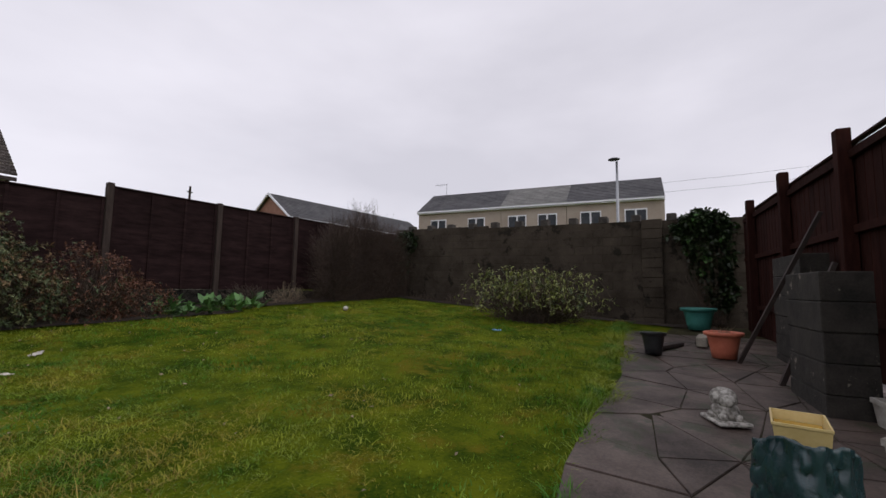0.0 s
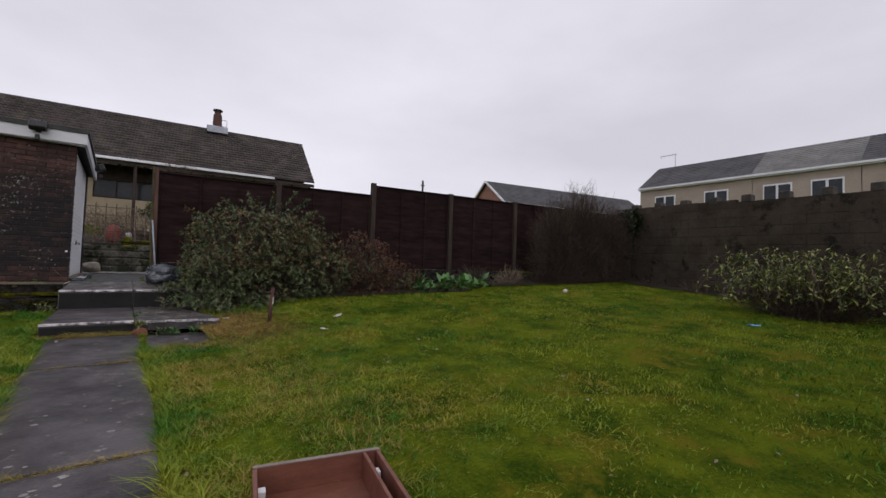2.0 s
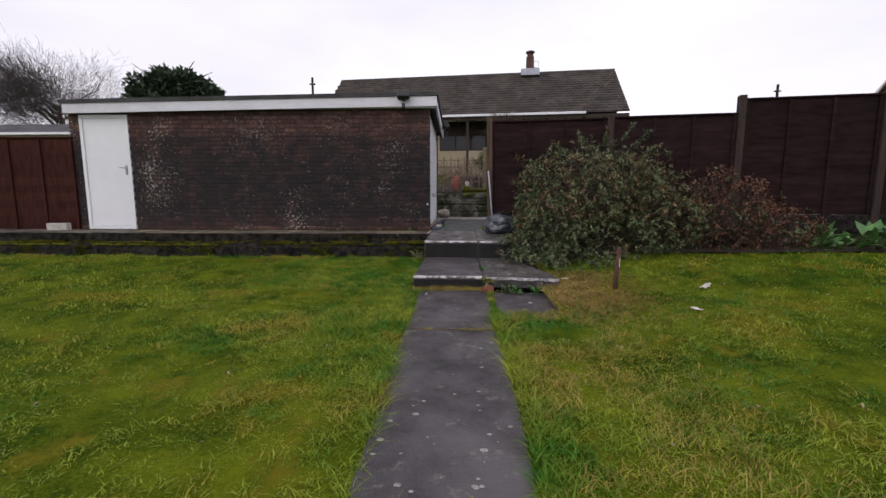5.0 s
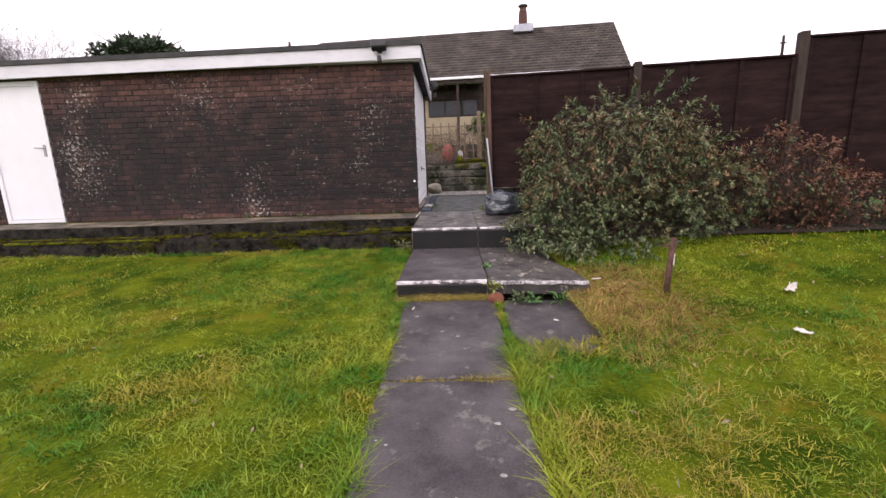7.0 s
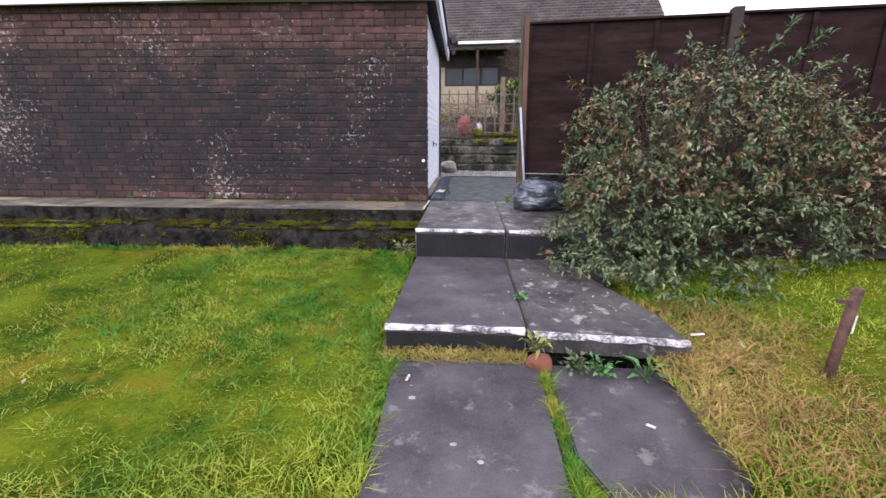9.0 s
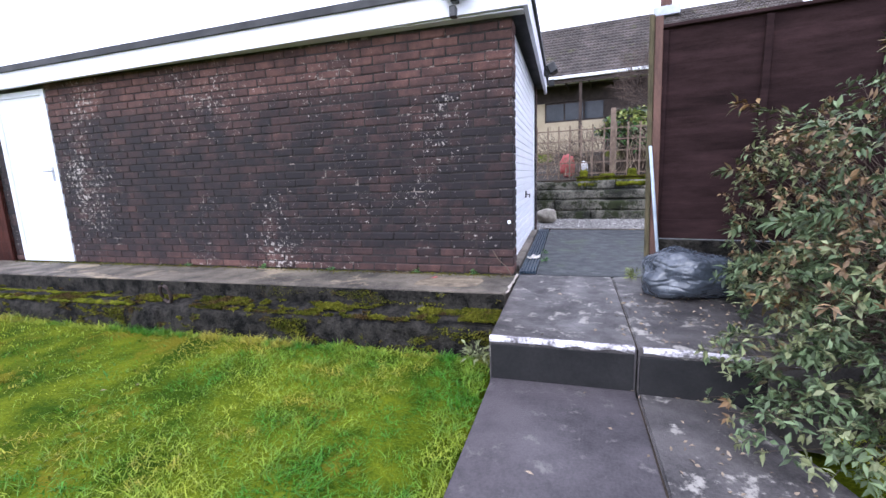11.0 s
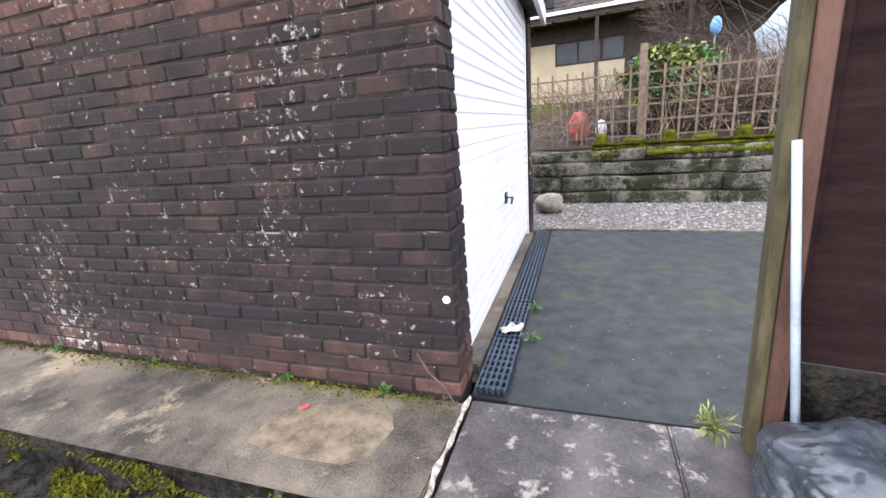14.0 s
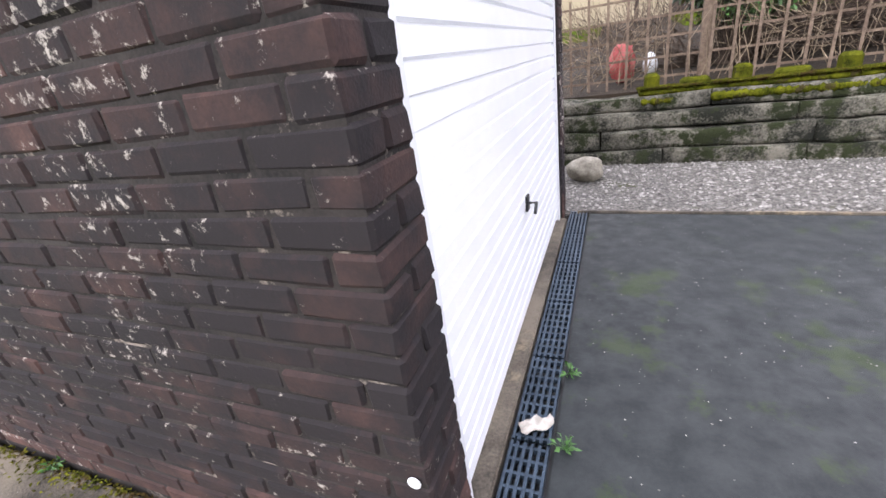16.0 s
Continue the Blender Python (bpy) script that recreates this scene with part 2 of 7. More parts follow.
M["bag"] = mat("black_bag", (0.026, 0.032, 0.041), (0.070, 0.081, 0.098), scale=8, fine=30, bump=0.3, rough=0.18, rough2=0.32, spec=0.8, dist=0.012)
M["bag_green"] = mat("green_bag", (0.008, 0.028, 0.032), (0.018, 0.055, 0.062), scale=8, fine=30, bump=0.35, rough=0.22, rough2=0.34, spec=0.7, dist=0.02)
M["terracotta"] = mat("terracotta", (0.42, 0.11, 0.06), (0.55, 0.17, 0.10), scale=6, bump=0.1, rough=0.6)
M["teal"] = mat("teal_plastic", (0.03, 0.16, 0.135), (0.06, 0.24, 0.205), scale=6, bump=0.05, rough=0.5)
M["cream_plastic"] = mat("cream_plastic", (0.55, 0.42, 0.16), (0.68, 0.55, 0.26), scale=3, bump=0.05, rough=0.45)
M["planter"] = mat("stone_planter", (0.24, 0.22, 0.19), (0.42, 0.40, 0.36), scale=9, bump=0.5, rough=0.9)
M["statue"] = mat("statue_stone", (0.14, 0.13, 0.11), (0.52, 0.50, 0.45), scale=22, spread=0.12, bump=0.8, rough=0.95)
M["rust"] = mat("rusty_iron", (0.045, 0.022, 0.018), (0.14, 0.07, 0.055), scale=22, bump=0.5, rough=0.85, c=(0.45, 0.42, 0.38), cpos=0.68, cscale=18)
M["wood_red"] = mat("wood_box", (0.12, 0.042, 0.028), (0.23, 0.09, 0.06), scale=3, fine=60, bump=0.2, rough=0.45, stretch=(1, 6, 6))
M["wood_grey"] = mat("wood_grey", (0.20, 0.16, 0.14), (0.32, 0.27, 0.24), scale=6, bump=0.3, rough=0.8)
M["stick"] = mat("painted_stick", (0.27, 0.32, 0.38), (0.44, 0.50, 0.56), scale=9, bump=0.1, rough=0.5)
M["paper"] = mat("paper", (0.45, 0.40, 0.35), (0.70, 0.66, 0.61), scale=20, bump=0.3, rough=0.8)
M["blue"] = mat("blue_plastic", (0.10, 0.28, 0.60), (0.22, 0.45, 0.80), scale=9, bump=0, rough=0.4)
M["red"] = mat("red_plastic", (0.34, 0.05, 0.05), (0.50, 0.14, 0.13), scale=9, bump=0.1, rough=0.5)
M["foam"] = mat("crack_filler", (0.22, 0.18, 0.145), (0.70, 0.64, 0.56), scale=30, bump=0.9, rough=0.9, dist=0.02)
M["twig_brown"] = mat("twig_brown", (0.040, 0.027, 0.021), (0.115, 0.080, 0.062), scale=20, bump=0.2, rough=0.9, vary=-0.35)
M["twig_far"] = mat("twig_far", (0.055, 0.046, 0.044), (0.115, 0.100, 0.098), scale=2, bump=0, rough=0.9, vary=-0.3)
M["sand"] = mat("sandy_cement", (0.105, 0.082, 0.056), (0.26, 0.205, 0.140), scale=11, spread=0.14, fine=160, bump=1.0, rough=0.9)
M["drain"] = mat("drain_steel", (0.028, 0.042, 0.062), (0.075, 0.105, 0.145), scale=9, bump=0.2, rough=0.35, metal=0.5)
M["metal"] = mat("galvanised", (0.30, 0.31, 0.33), (0.42, 0.43, 0.45), scale=9, bump=0.1, rough=0.45, metal=0.7)
M["post_mossy"] = mat("mossy_post", (0.030, 0.027, 0.012), (0.110, 0.088, 0.046), scale=7, fine=60, bump=0.6, rough=0.9, stretch=(3, 3, 0.6))
M["lead"] = mat("lead_flashing", (0.34, 0.36, 0.42), (0.50, 0.52, 0.58), scale=4, bump=0.2, rough=0.5)
M["cream_stone"] = mat("lime_stone", (0.30, 0.28, 0.25), (0.55, 0.52, 0.48), scale=10, bump=0.5)


def brick_mat(sign=1):
    """Weathered garage brick: red where washed, blackened across the middle, pale salt blotches."""
    m = mat("brick_weathered", (0.052, 0.028, 0.024), (0.138, 0.070, 0.056), scale=7, fine=130, bump=0.8, rough=0.9, vary=0.26 * sign, dist=0.006, spec=0.25)
    nt = m.node_tree
    n, l = nt.nodes, nt.links
    bs = n["Principled BSDF"]
    col = bs.inputs["Base Color"].links[0].from_socket
    geo = n.new("ShaderNodeNewGeometry")
    sep = n.new("ShaderNodeSeparateXYZ")
    l.new(geo.outputs["Position"], sep.inputs[0])
    # soot: strong between 0.65 and 2.15 m, uneven edge
    nz = n.new("ShaderNodeTexNoise")
    nz.inputs["Scale"].default_value = 3.1
    nz.inputs["Detail"].default_value = 7
    nz.inputs["Roughness"].default_value = 0.7
    l.new(geo.outputs["Position"], nz.inputs["Vector"])
    mr = n.new("ShaderNodeMapRange")
    mr.inputs["From Min"].default_value = 0.45
    mr.inputs["From Max"].default_value = 2.75
    l.new(sep.outputs["Z"], mr.inputs["Value"])
    rp = n.new("ShaderNodeValToRGB")
    e = rp.color_ramp.elements
    e[0].position, e[0].color = 0.0, (0.30, 0.30, 0.30, 1)
    e[1].position, e[1].color = 1.0, (0.16, 0.16, 0.16, 1)
    for p, v in ((0.05, 0.66), (0.13, 0.98), (0.55, 0.98), (0.72, 0.72), (0.80, 0.24)):
        x = e.new(p)
        x.color = (v, v, v, 1)
    l.new(mr.outputs[0], rp.inputs["Fac"])
    ob = n.new("ShaderNodeObjectInfo") if sign > 0 else n.new("ShaderNodeNewGeometry")
    rnd_name = "Random" if sign > 0 else "Random Per Island"
    a1 = n.new("ShaderNodeMath")
    a1.operation = "MULTIPLY_ADD"
    l.new(nz.outputs["Fac"], a1.inputs[0])
    a1.inputs[1].default_value = 2.0
    a1.inputs[2].default_value = -1.08
    a2 = n.new("ShaderNodeMath")
    a2.operation = "ADD"
    l.new(a1.outputs[0], a2.inputs[0])
    l.new(rp.outputs["Color"], a2.inputs[1])
    a3 = n.new("ShaderNodeMath")
    a3.operation = "MULTIPLY_ADD"
    a3.use_clamp = True
    l.new(ob.outputs[rnd_name], a3.inputs[0])
    a3.inputs[1].default_value = -0.24
    l.new(a2.outputs[0], a3.inputs[2])
    a4 = n.new("ShaderNodeMath")
    a4.operation = "ADD"
    a4.use_clamp = True
    a4.inputs[1].default_value = 0.15
    l.new(a3.outputs[0], a4.inputs[0])
    mx = n.new("ShaderNodeMixRGB")
    l.new(a4.outputs[0], mx.inputs["Fac"])
    l.new(col, mx.inputs["Color1"])
    mx.inputs["Color2"].default_value = (0.0225, 0.0190, 0.0205, 1)
    # salt blotches
    nb = n.new("ShaderNodeTexNoise")
    nb.inputs["Scale"].default_value = 22
    nb.inputs["Detail"].default_value = 8
    nb.inputs["Roughness"].default_value = 0.75
    l.new(geo.outputs["Position"], nb.inputs["Vector"])
    nc = n.new("ShaderNodeTexNoise")
    nc.inputs["Scale"].default_value = 1.1
    nc.inputs["Detail"].default_value = 5
    l.new(geo.outputs["Position"], nc.inputs["Vector"])
    ad = n.new("ShaderNodeMath")
    ad.operation = "MULTIPLY_ADD"
    l.new(nc.outputs["Fac"], ad.inputs[0])
    ad.inputs[1].default_value = 0.45
    l.new(nb.outputs["Fac"], ad.inputs[2])
    rb = n.new("ShaderNodeValToRGB")
    rb.color_ramp.elements[0].position = 0.825
    rb.color_ramp.elements[1].position = 0.90
    rb.color_ramp.elements[1].color = (0.75, 0.75, 0.75, 1)
    l.new(ad.outputs[0], rb.inputs["Fac"])
    mb = n.new("ShaderNodeMixRGB")
    l.new(rb.outputs["Color"], mb.inputs["Fac"])
    l.new(mx.outputs["Color"], mb.inputs["Color1"])
    mb.inputs["Color2"].default_value = (0.50, 0.45, 0.40, 1)
    l.new(mb.outputs["Color"], bs.inputs["Base Color"])
    return m


M["brick"] = brick_mat()
M["brick_isl"] = brick_mat(-1)

# ---------- mesh helpers ----------
def mesh_ob(name, verts, faces, material, parent=None, label="", smooth=False):
    me = bpy.data.meshes.new(name)
    me.from_pydata(verts, [], faces)
    me.materials.append(material)
    if smooth:
        me.polygons.foreach_set("use_smooth", [True] * len(me.polygons))
    me.update()
    ob = new(name, me)
    if parent:
        ob.parent = parent
    if label:
        ob["label"] = label
    return ob


def part(name, bm, material, parent, label="", smooth=False):
    me = bpy.data.meshes.new(name)
    bmesh.ops.recalc_face_normals(bm, faces=bm.faces)
    if smooth:
        for f in bm.faces:
            f.smooth = True
    bm.to_mesh(me)
    bm.free()
    me.materials.append(material)
    ob = new(name, me)
    if parent:
        ob.parent = parent
    if label:
        ob["label"] = label
    return ob


def box(bm, x0, x1, y0, y1, z0, z1, bevel=0.0, m=None):
    r = bmesh.ops.create_cube(bm, size=1)
    vs = r["verts"]
    for v in vs:
        v.co = Vector(((x0 + x1) / 2 + v.co.x * (x1 - x0), (y0 + y1) / 2 + v.co.y * (y1 - y0), (z0 + z1) / 2 + v.co.z * (z1 - z0)))
    if bevel:
        es = list({e for v in vs for e in v.link_edges})
        r = bmesh.ops.bevel(bm, geom=es, offset=bevel, segments=1, affect="EDGES", profile=0.7)
        vs = list({v for f in r["faces"] for v in f.verts} | {v for v in vs if v.is_valid})
    if m is not None:
        bmesh.ops.transform(bm, matrix=m, verts=vs)
    return vs


def boxpart(name, x0, x1, y0, y1, z0, z1, material, parent=None, bevel=0.0, label="", m=None):
    bm = bmesh.new()
    box(bm, x0, x1, y0, y1, z0, z1, bevel, m)
    return part(name, bm, material, parent, label)


def prism(bm, pts, z0, z1):
    """A slab over the outline pts; z0 and z1 numbers or functions of x, y."""
    f0 = z0 if callable(z0) else (lambda x, y: z0)
    f1 = z1 if callable(z1) else (lambda x, y: z1)
    lo = [bm.verts.new((x, y, f0(x, y))) for x, y in pts]
    hi = [bm.verts.new((x, y, f1(x, y))) for x, y in pts]
    bm.faces.new(hi)
    bm.faces.new(lo[::-1])
    for i in range(len(pts)):
        j = (i + 1) % len(pts)
        bm.faces.new((lo[i], lo[j], hi[j], hi[i]))


def empty(name, label, category, group="", at=(0, 0, 0)):
    ob = new(name)
    ob.location = at
    return tagged(ob, label, category, group)


def tube(bm, pts, r0, r1, seg=6):
    """A tapered tube along points."""
    rings = []
    n = len(pts)
    for i, p in enumerate(pts):
        p = Vector(p)
        d = (Vector(pts[min(i + 1, n - 1)]) - Vector(pts[max(i - 1, 0)])).normalized()
        a = d.orthogonal().normalized()
        b = d.cross(a)
        r = r0 + (r1 - r0) * i / max(1, n - 1)
        rings.append([bm.verts.new(p + a * (r * math.cos(6.2832 * k / seg)) + b * (r * math.sin(6.2832 * k / seg))) for k in range(seg)])
    for q in range(n - 1):
        for k in range(seg):
            j = (k + 1) % seg
            bm.faces.new((rings[q][k], rings[q][j], rings[q + 1][j], rings[q + 1][k]))
    bm.faces.new(rings[0][::-1])
    bm.faces.new(rings[-1])


def lathe(bm, prof, seg=24, m=None):
    """Turns a profile of (radius, height) about the z axis."""
    rings = []
    for r, z in prof:
        rings.append([bm.verts.new((r * math.cos(6.28318 * k / seg), r * math.sin(6.28318 * k / seg), z)) for k in range(seg)])
    for i in range(len(prof) - 1):
        for k in range(seg):
            j = (k + 1) % seg
            bm.faces.new((rings[i][k], rings[i][j], rings[i + 1][j], rings[i + 1][k]))
    bm.faces.new(rings[0][::-1])
    bm.faces.new(rings[-1])
    if m is not None:
        bmesh.ops.transform(bm, matrix=m, verts=bm.verts[:])


def lump(name, cx, cy, cz, rx, ry, rz, material, parent=None, rough=0.2, freq=3.0, sub=3, seed=0.0, cut=None, rot=0):
    """An uneven rounded mass."""
    bm = bmesh.new()
    bmesh.ops.create_icosphere(bm, subdivisions=sub, radius=1)
    for v in bm.verts:
        d = v.co.normalized()
        k = 1 + rough * noise.noise(d * freq + Vector((seed, seed * 2, 0))) + rough * 0.45 * noise.noise(d * freq * 3 + Vector((0, seed, seed)))
        v.co = d * k
        if cut is not None and v.co.z < cut:
            v.co.z = cut
        v.co = Vector((v.co.x * rx, v.co.y * ry, v.co.z * rz))
    bmesh.ops.transform(bm, matrix=Matrix.Translation((cx, cy, cz)) @ Matrix.Rotation(radians(rot), 4, "Z"), verts=bm.verts[:])
    return part(name, bm, material, parent, smooth=True)


def leaves(name, base, axis, length, width, material, parent=None, label="", curl=0.25):
    """Many leaves in one mesh: base points, directions, lengths; each a folded diamond of four triangles."""
    rng = np.random.default_rng(len(base))
    n = len(base)
    base, axis = np.asarray(base, float), np.asarray(axis, float)
    axis /= np.linalg.norm(axis, axis=1, keepdims=True) + 1e-9
    ref = rng.normal(size=(n, 3)) * 0.45 + np.array([0, 0, 1.0])
    side = np.cross(axis, ref)
    side /= np.linalg.norm(side, axis=1, keepdims=True) + 1e-9
    up = np.cross(side, axis)
    L = (length * rng.uniform(0.65, 1.3, n))[:, None]
    W = (width * rng.uniform(0.7, 1.2, n))[:, None]
    mid = base + axis * L * 0.5 - up * W * 0.12
    tip = base + axis * L - up * L * curl
    l1 = mid + side * W * 0.5 + up * W * 0.2
    r1 = mid - side * W * 0.5 + up * W * 0.2
    v = np.stack([base, l1, tip, r1, mid], 1).reshape(-1, 3)
    k = np.arange(n)[:, None] * 5
    f = np.concatenate([k + np.array([[0, 4, 1]]), k + np.array([[1, 4, 2]]), k + np.array([[4, 3, 2]]), k + np.array([[0, 3, 4]])], 0)
    return raw(name, v, f, material, parent, label)


def raw(name, v, f, material, parent=None, label=""):
    """A triangle mesh from arrays."""
    me = bpy.data.meshes.new(name)
    me.vertices.add(len(v))
    me.vertices.foreach_set("co", np.asarray(v, np.float32).ravel())
    me.loops.add(len(f) * 3)
    me.loops.foreach_set("vertex_index", np.asarray(f, np.int32).ravel())
    me.polygons.add(len(f))
    me.polygons.foreach_set("loop_start", np.arange(len(f), dtype=np.int32) * 3)
    me.update(calc_edges=True)
    me.materials.append(material)
    ob = new(name, me)
    if parent:
        ob.parent = parent
    if label:
        ob["label"] = label
    return ob


def stems(name, starts, ends, r, material, parent=None, bend=0.1, seed=1, label=""):
    """Many thin three-sided stems in one mesh, each bent once."""
    rng = np.random.default_rng(seed)
    s, e = np.asarray(starts, float), np.asarray(ends, float)
    n = len(s)
    ln = np.linalg.norm(e - s, axis=1, keepdims=True)
    mid = (s + e) / 2 + rng.normal(size=(n, 3)) * ln * bend
    ang = np.array([0, 2.094, 4.189])
    d = (e - s) / (ln + 1e-9)
    a = np.cross(d, np.array([0.31, 0.17, 0.93]))
    a /= np.linalg.norm(a, axis=1, keepdims=True) + 1e-9
    b = np.cross(d, a)
    rr = np.broadcast_to(np.asarray(r, float).reshape(-1, 1, 1), (n, 1, 1))
    off = a[:, None, :] * np.cos(ang)[None, :, None] + b[:, None, :] * np.sin(ang)[None, :, None]
    v = np.concatenate([s[:, None] + off * rr, mid[:, None] + off * rr * 0.75, e[:, None] + off * rr * 0.3], 1).reshape(-1, 3)
    k = np.arange(n)[:, None] * 9
    q = []
    for ring in (0, 3):
        for i in range(3):
            j = (i + 1) % 3
            q += [k + np.array([[ring + i, ring + j, ring + 3 + j]]), k + np.array([[ring + i, ring + 3 + j, ring + 3 + i]])]
    return raw(name, v, np.concatenate(q, 0), material, parent, label)


# ---------- the lie of the land ----------
FC, FS = math.cos(radians(9)), math.sin(radians(9))
FA = (1.12, -0.06)          # the end post of the far fence
KX, KY = 12.46, -1.86       # where the fence meets the block wall


def G(x, y):
    """Height of the lawn."""
    yy = min(y, 0.0)
    z = -0.17 + 0.034 * (yy + 8.9)
    if x > 0.9:
        z += 0.036 * min(x - 0.9, 11.5) + 0.0016 * min(x - 0.9, 11.5) * max(yy + 8.9, 0)
    if x > 1.6 and yy > -3.2:
        z += 0.10 * min(1, (x - 1.6) / 1.2) * min(1, (yy + 3.2) / 2.0)
    if yy < -9.5:
        z = G(x, -9.5)
    return z


def PZ(x, y):
    """Height of the garden path."""
    return G(0.5, y) - 0.02


def fence_pt(s, off=0.0):
    """A point s along the far fence, off metres to the lawn side."""
    return FA[0] + FC * s - FS * off, FA[1] - FS * s - FC * off


def wall_pt(s, off=0.0):
    """A point s along the block wall from its far corner, off metres to the lawn side."""
    return KX - 0.156 * s - 0.988 * off, KY - 0.988 * s + 0.156 * off

# ---------- ground ----------
def ground_sheet():
    xs = [-400, -150, -60, -30, -15] + [-10 + 0.35 * i for i in range(72)] + [16, 20, 30, 60, 150, 500]
    ys = [-400, -150, -60, -30, -18] + [-14 + 0.35 * i for i in range(42)] + [1.5, 4, 8, 16, 40, 120, 500]
    v, f = [], []
    for y in ys:
        for x in xs:
            z = G(max(x, -10), max(y, -14)) + 0.012 * noise.noise(Vector((x * 1.3, y * 1.3, 0)))
            if y > 0.9:
                z = 0.2
            if -8 < x < 0.05 and y > -0.85 and y < 1:
                z = -0.02
            if x > 16:
                z = G(15, max(y, -14)) * 0.8
            if y > 10:
                z = 2.2
            if -0.2 < x < 1.9 and y > -3.0:
                z = min(z, -0.06)
            if 0.0 < x < 0.95 and y < -2.6:
                z -= 0.035
            if 0.0 < x < 1.62 and y > -3.95:
                z = -0.14 if y > -2.85 else -0.045
            v.append((x, y, z))
    w = len(xs)
    for j in range(len(ys) - 1):
        for i in range(w - 1):
            a = j * w + i
            f.append((a, a + 1, a + w + 1, a + w))
    ob = mesh_ob("ground", v, f, M["lawn"], smooth=True)
    tagged(ob, kind="structure")
    return ob


ground_sheet()


def on_paving(x, y):
    """True where no grass grows: path, steps, paving, beds."""
    px = 0.10 + 0.015 * math.sin(y * 2.1)
    if px < x < px + 0.74 and y < -2.6:
        return True
    if -0.02 < x < 1.6 and y > -2.86:
        return True
    if 0.8 < x < 1.45 and -3.75 < y <= -2.8:
        return True
    if y > -0.98 and x < 0.1:
        return True
    if paved(x, y):
        return True
    return bed(x, y)


def paved(x, y):
    if x < 2.4 or y > -8.35:
        return False
    edge = -8.42 - 0.2 * min(1, max(0, x - 4.0) / 1.2)
    return y < edge - 0.04 * math.sin(x * 3) and x < 11.2


def bed(x, y):
    """Soil under the shrubs along the fence and wall."""
    s = (x - FA[0]) * FC - (y - FA[1]) * FS
    off = -(x - FA[0]) * FS - (y - FA[1]) * FC
    if s > 0 and off < 1.35 - 0.06 * s:
        return x > 1.2
    t = (KX - x) * 0.988 + (y - KY) * -0.156
    return (KX - x) * 0.988 - (KY - y) * 0.156 < 0.7


def flat_patch(name, pts, lift, material, n=0.35):
    """A patch of ground following the lawn's height."""
    x0, x1 = min(p[0] for p in pts), max(p[0] for p in pts)
    y0, y1 = min(p[1] for p in pts), max(p[1] for p in pts)
    bm = bmesh.new()
    nx, ny = max(1, int((x1 - x0) / n)), max(1, int((y1 - y0) / n))
    g = [[bm.verts.new((x0 + (x1 - x0) * i / nx, y0 + (y1 - y0) * j / ny, 0)) for i in range(nx + 1)] for j in range(ny + 1)]
    for j in range(ny):
        for i in range(nx):
            bm.faces.new((g[j][i], g[j][i + 1], g[j + 1][i + 1], g[j + 1][i]))
    for i in range(len(pts)):
        a, b = Vector((*pts[i], 0)), Vector((*pts[(i + 1) % len(pts)], 0))
        d = b - a
        no = Vector((d.y, -d.x, 0))
        bmesh.ops.bisect_plane(bm, geom=bm.verts[:] + bm.edges[:] + bm.faces[:], plane_co=a, plane_no=no, clear_outer=True)
    for v in bm.verts:
        v.co.z = G(v.co.x, v.co.y) + lift + 0.015 * noise.noise(v.co * 3)
    return tagged(part(name, bm, material, None), kind="structure")


# beds of bare soil
flat_patch("soil_bed", [fence_pt(0.4, 1.2), fence_pt(5.6, 1.2), fence_pt(5.6, 0), fence_pt(0.4, 0)], 0.02, M["soil"])
flat_patch("soil_bed", [fence_pt(5.6, 0.75), fence_pt(11.3, 0.6), fence_pt(11.4, 0), fence_pt(5.6, 0)], 0.02, M["soil"])
flat_patch("soil_bed", [wall_pt(8.6, 0.6), wall_pt(8.6, 0), wall_pt(0, 0), wall_pt(0, 0.6)], 0.02, M["soil"])

# ---------- garden path, steps and upper platform ----------
def slab(name, pts, top, deep, material, parent=None, label="", edge=0.008):
    bm = bmesh.new()
    prism(bm, pts, lambda x, y: top(x, y) - deep, top)
    es = [e for e in bm.edges if all(abs(v.co.z - top(v.co.x, v.co.y)) < 1e-4 for v in e.verts)]
    bmesh.ops.bevel(bm, geom=es, offset=edge, segments=2, affect="EDGES")
    return part(name, bm, material, parent, label)


path = tagged(empty("garden_path", "dark wet cast-concrete garden path across the lawn, mossy joints, leading to two steps", "path"), kind="structure")
ys = [-2.86, -4.14, -6.1, -8.1, -10.2, -13.0]
for k in range(5):
    a, b = ys[k] - 0.004, ys[k + 1] + 0.004
    n = 6
    left = [(0.08 + 0.012 * math.sin(3.1 * (a + (b - a) * i / n)), a + (b - a) * i / n) for i in range(n + 1)]
    right = [(0.84 + 0.012 * math.sin(2.3 * (a + (b - a) * i / n) + 1), a + (b - a) * i / n) for i in range(n + 1)]
    slab("slab", left + right[::-1], PZ, 0.1, M["concrete_path"], path)
slab("slab", [(0.89, -2.86), (0.90, -3.52), (1.02, -3.80), (1.34, -3.84), (1.52, -3.60), (1.60, -3.20), (1.58, -2.86)], lambda x, y: PZ(x, y) - 0.014 - 0.012 * max(0, x - 0.9), 0.1, M["concrete_path"], path)

steps = tagged(empty("garden_steps", "two low cast-concrete garden steps with worn white-painted edges", "steps"), kind="structure")


def z1(x, y):
    return 0.155 + (y + 2.75) * 0.012 - 0.012 * max(0, x - 0.8)


def z2(x, y):
    return 0.415 + (y + 1.37) * 0.036


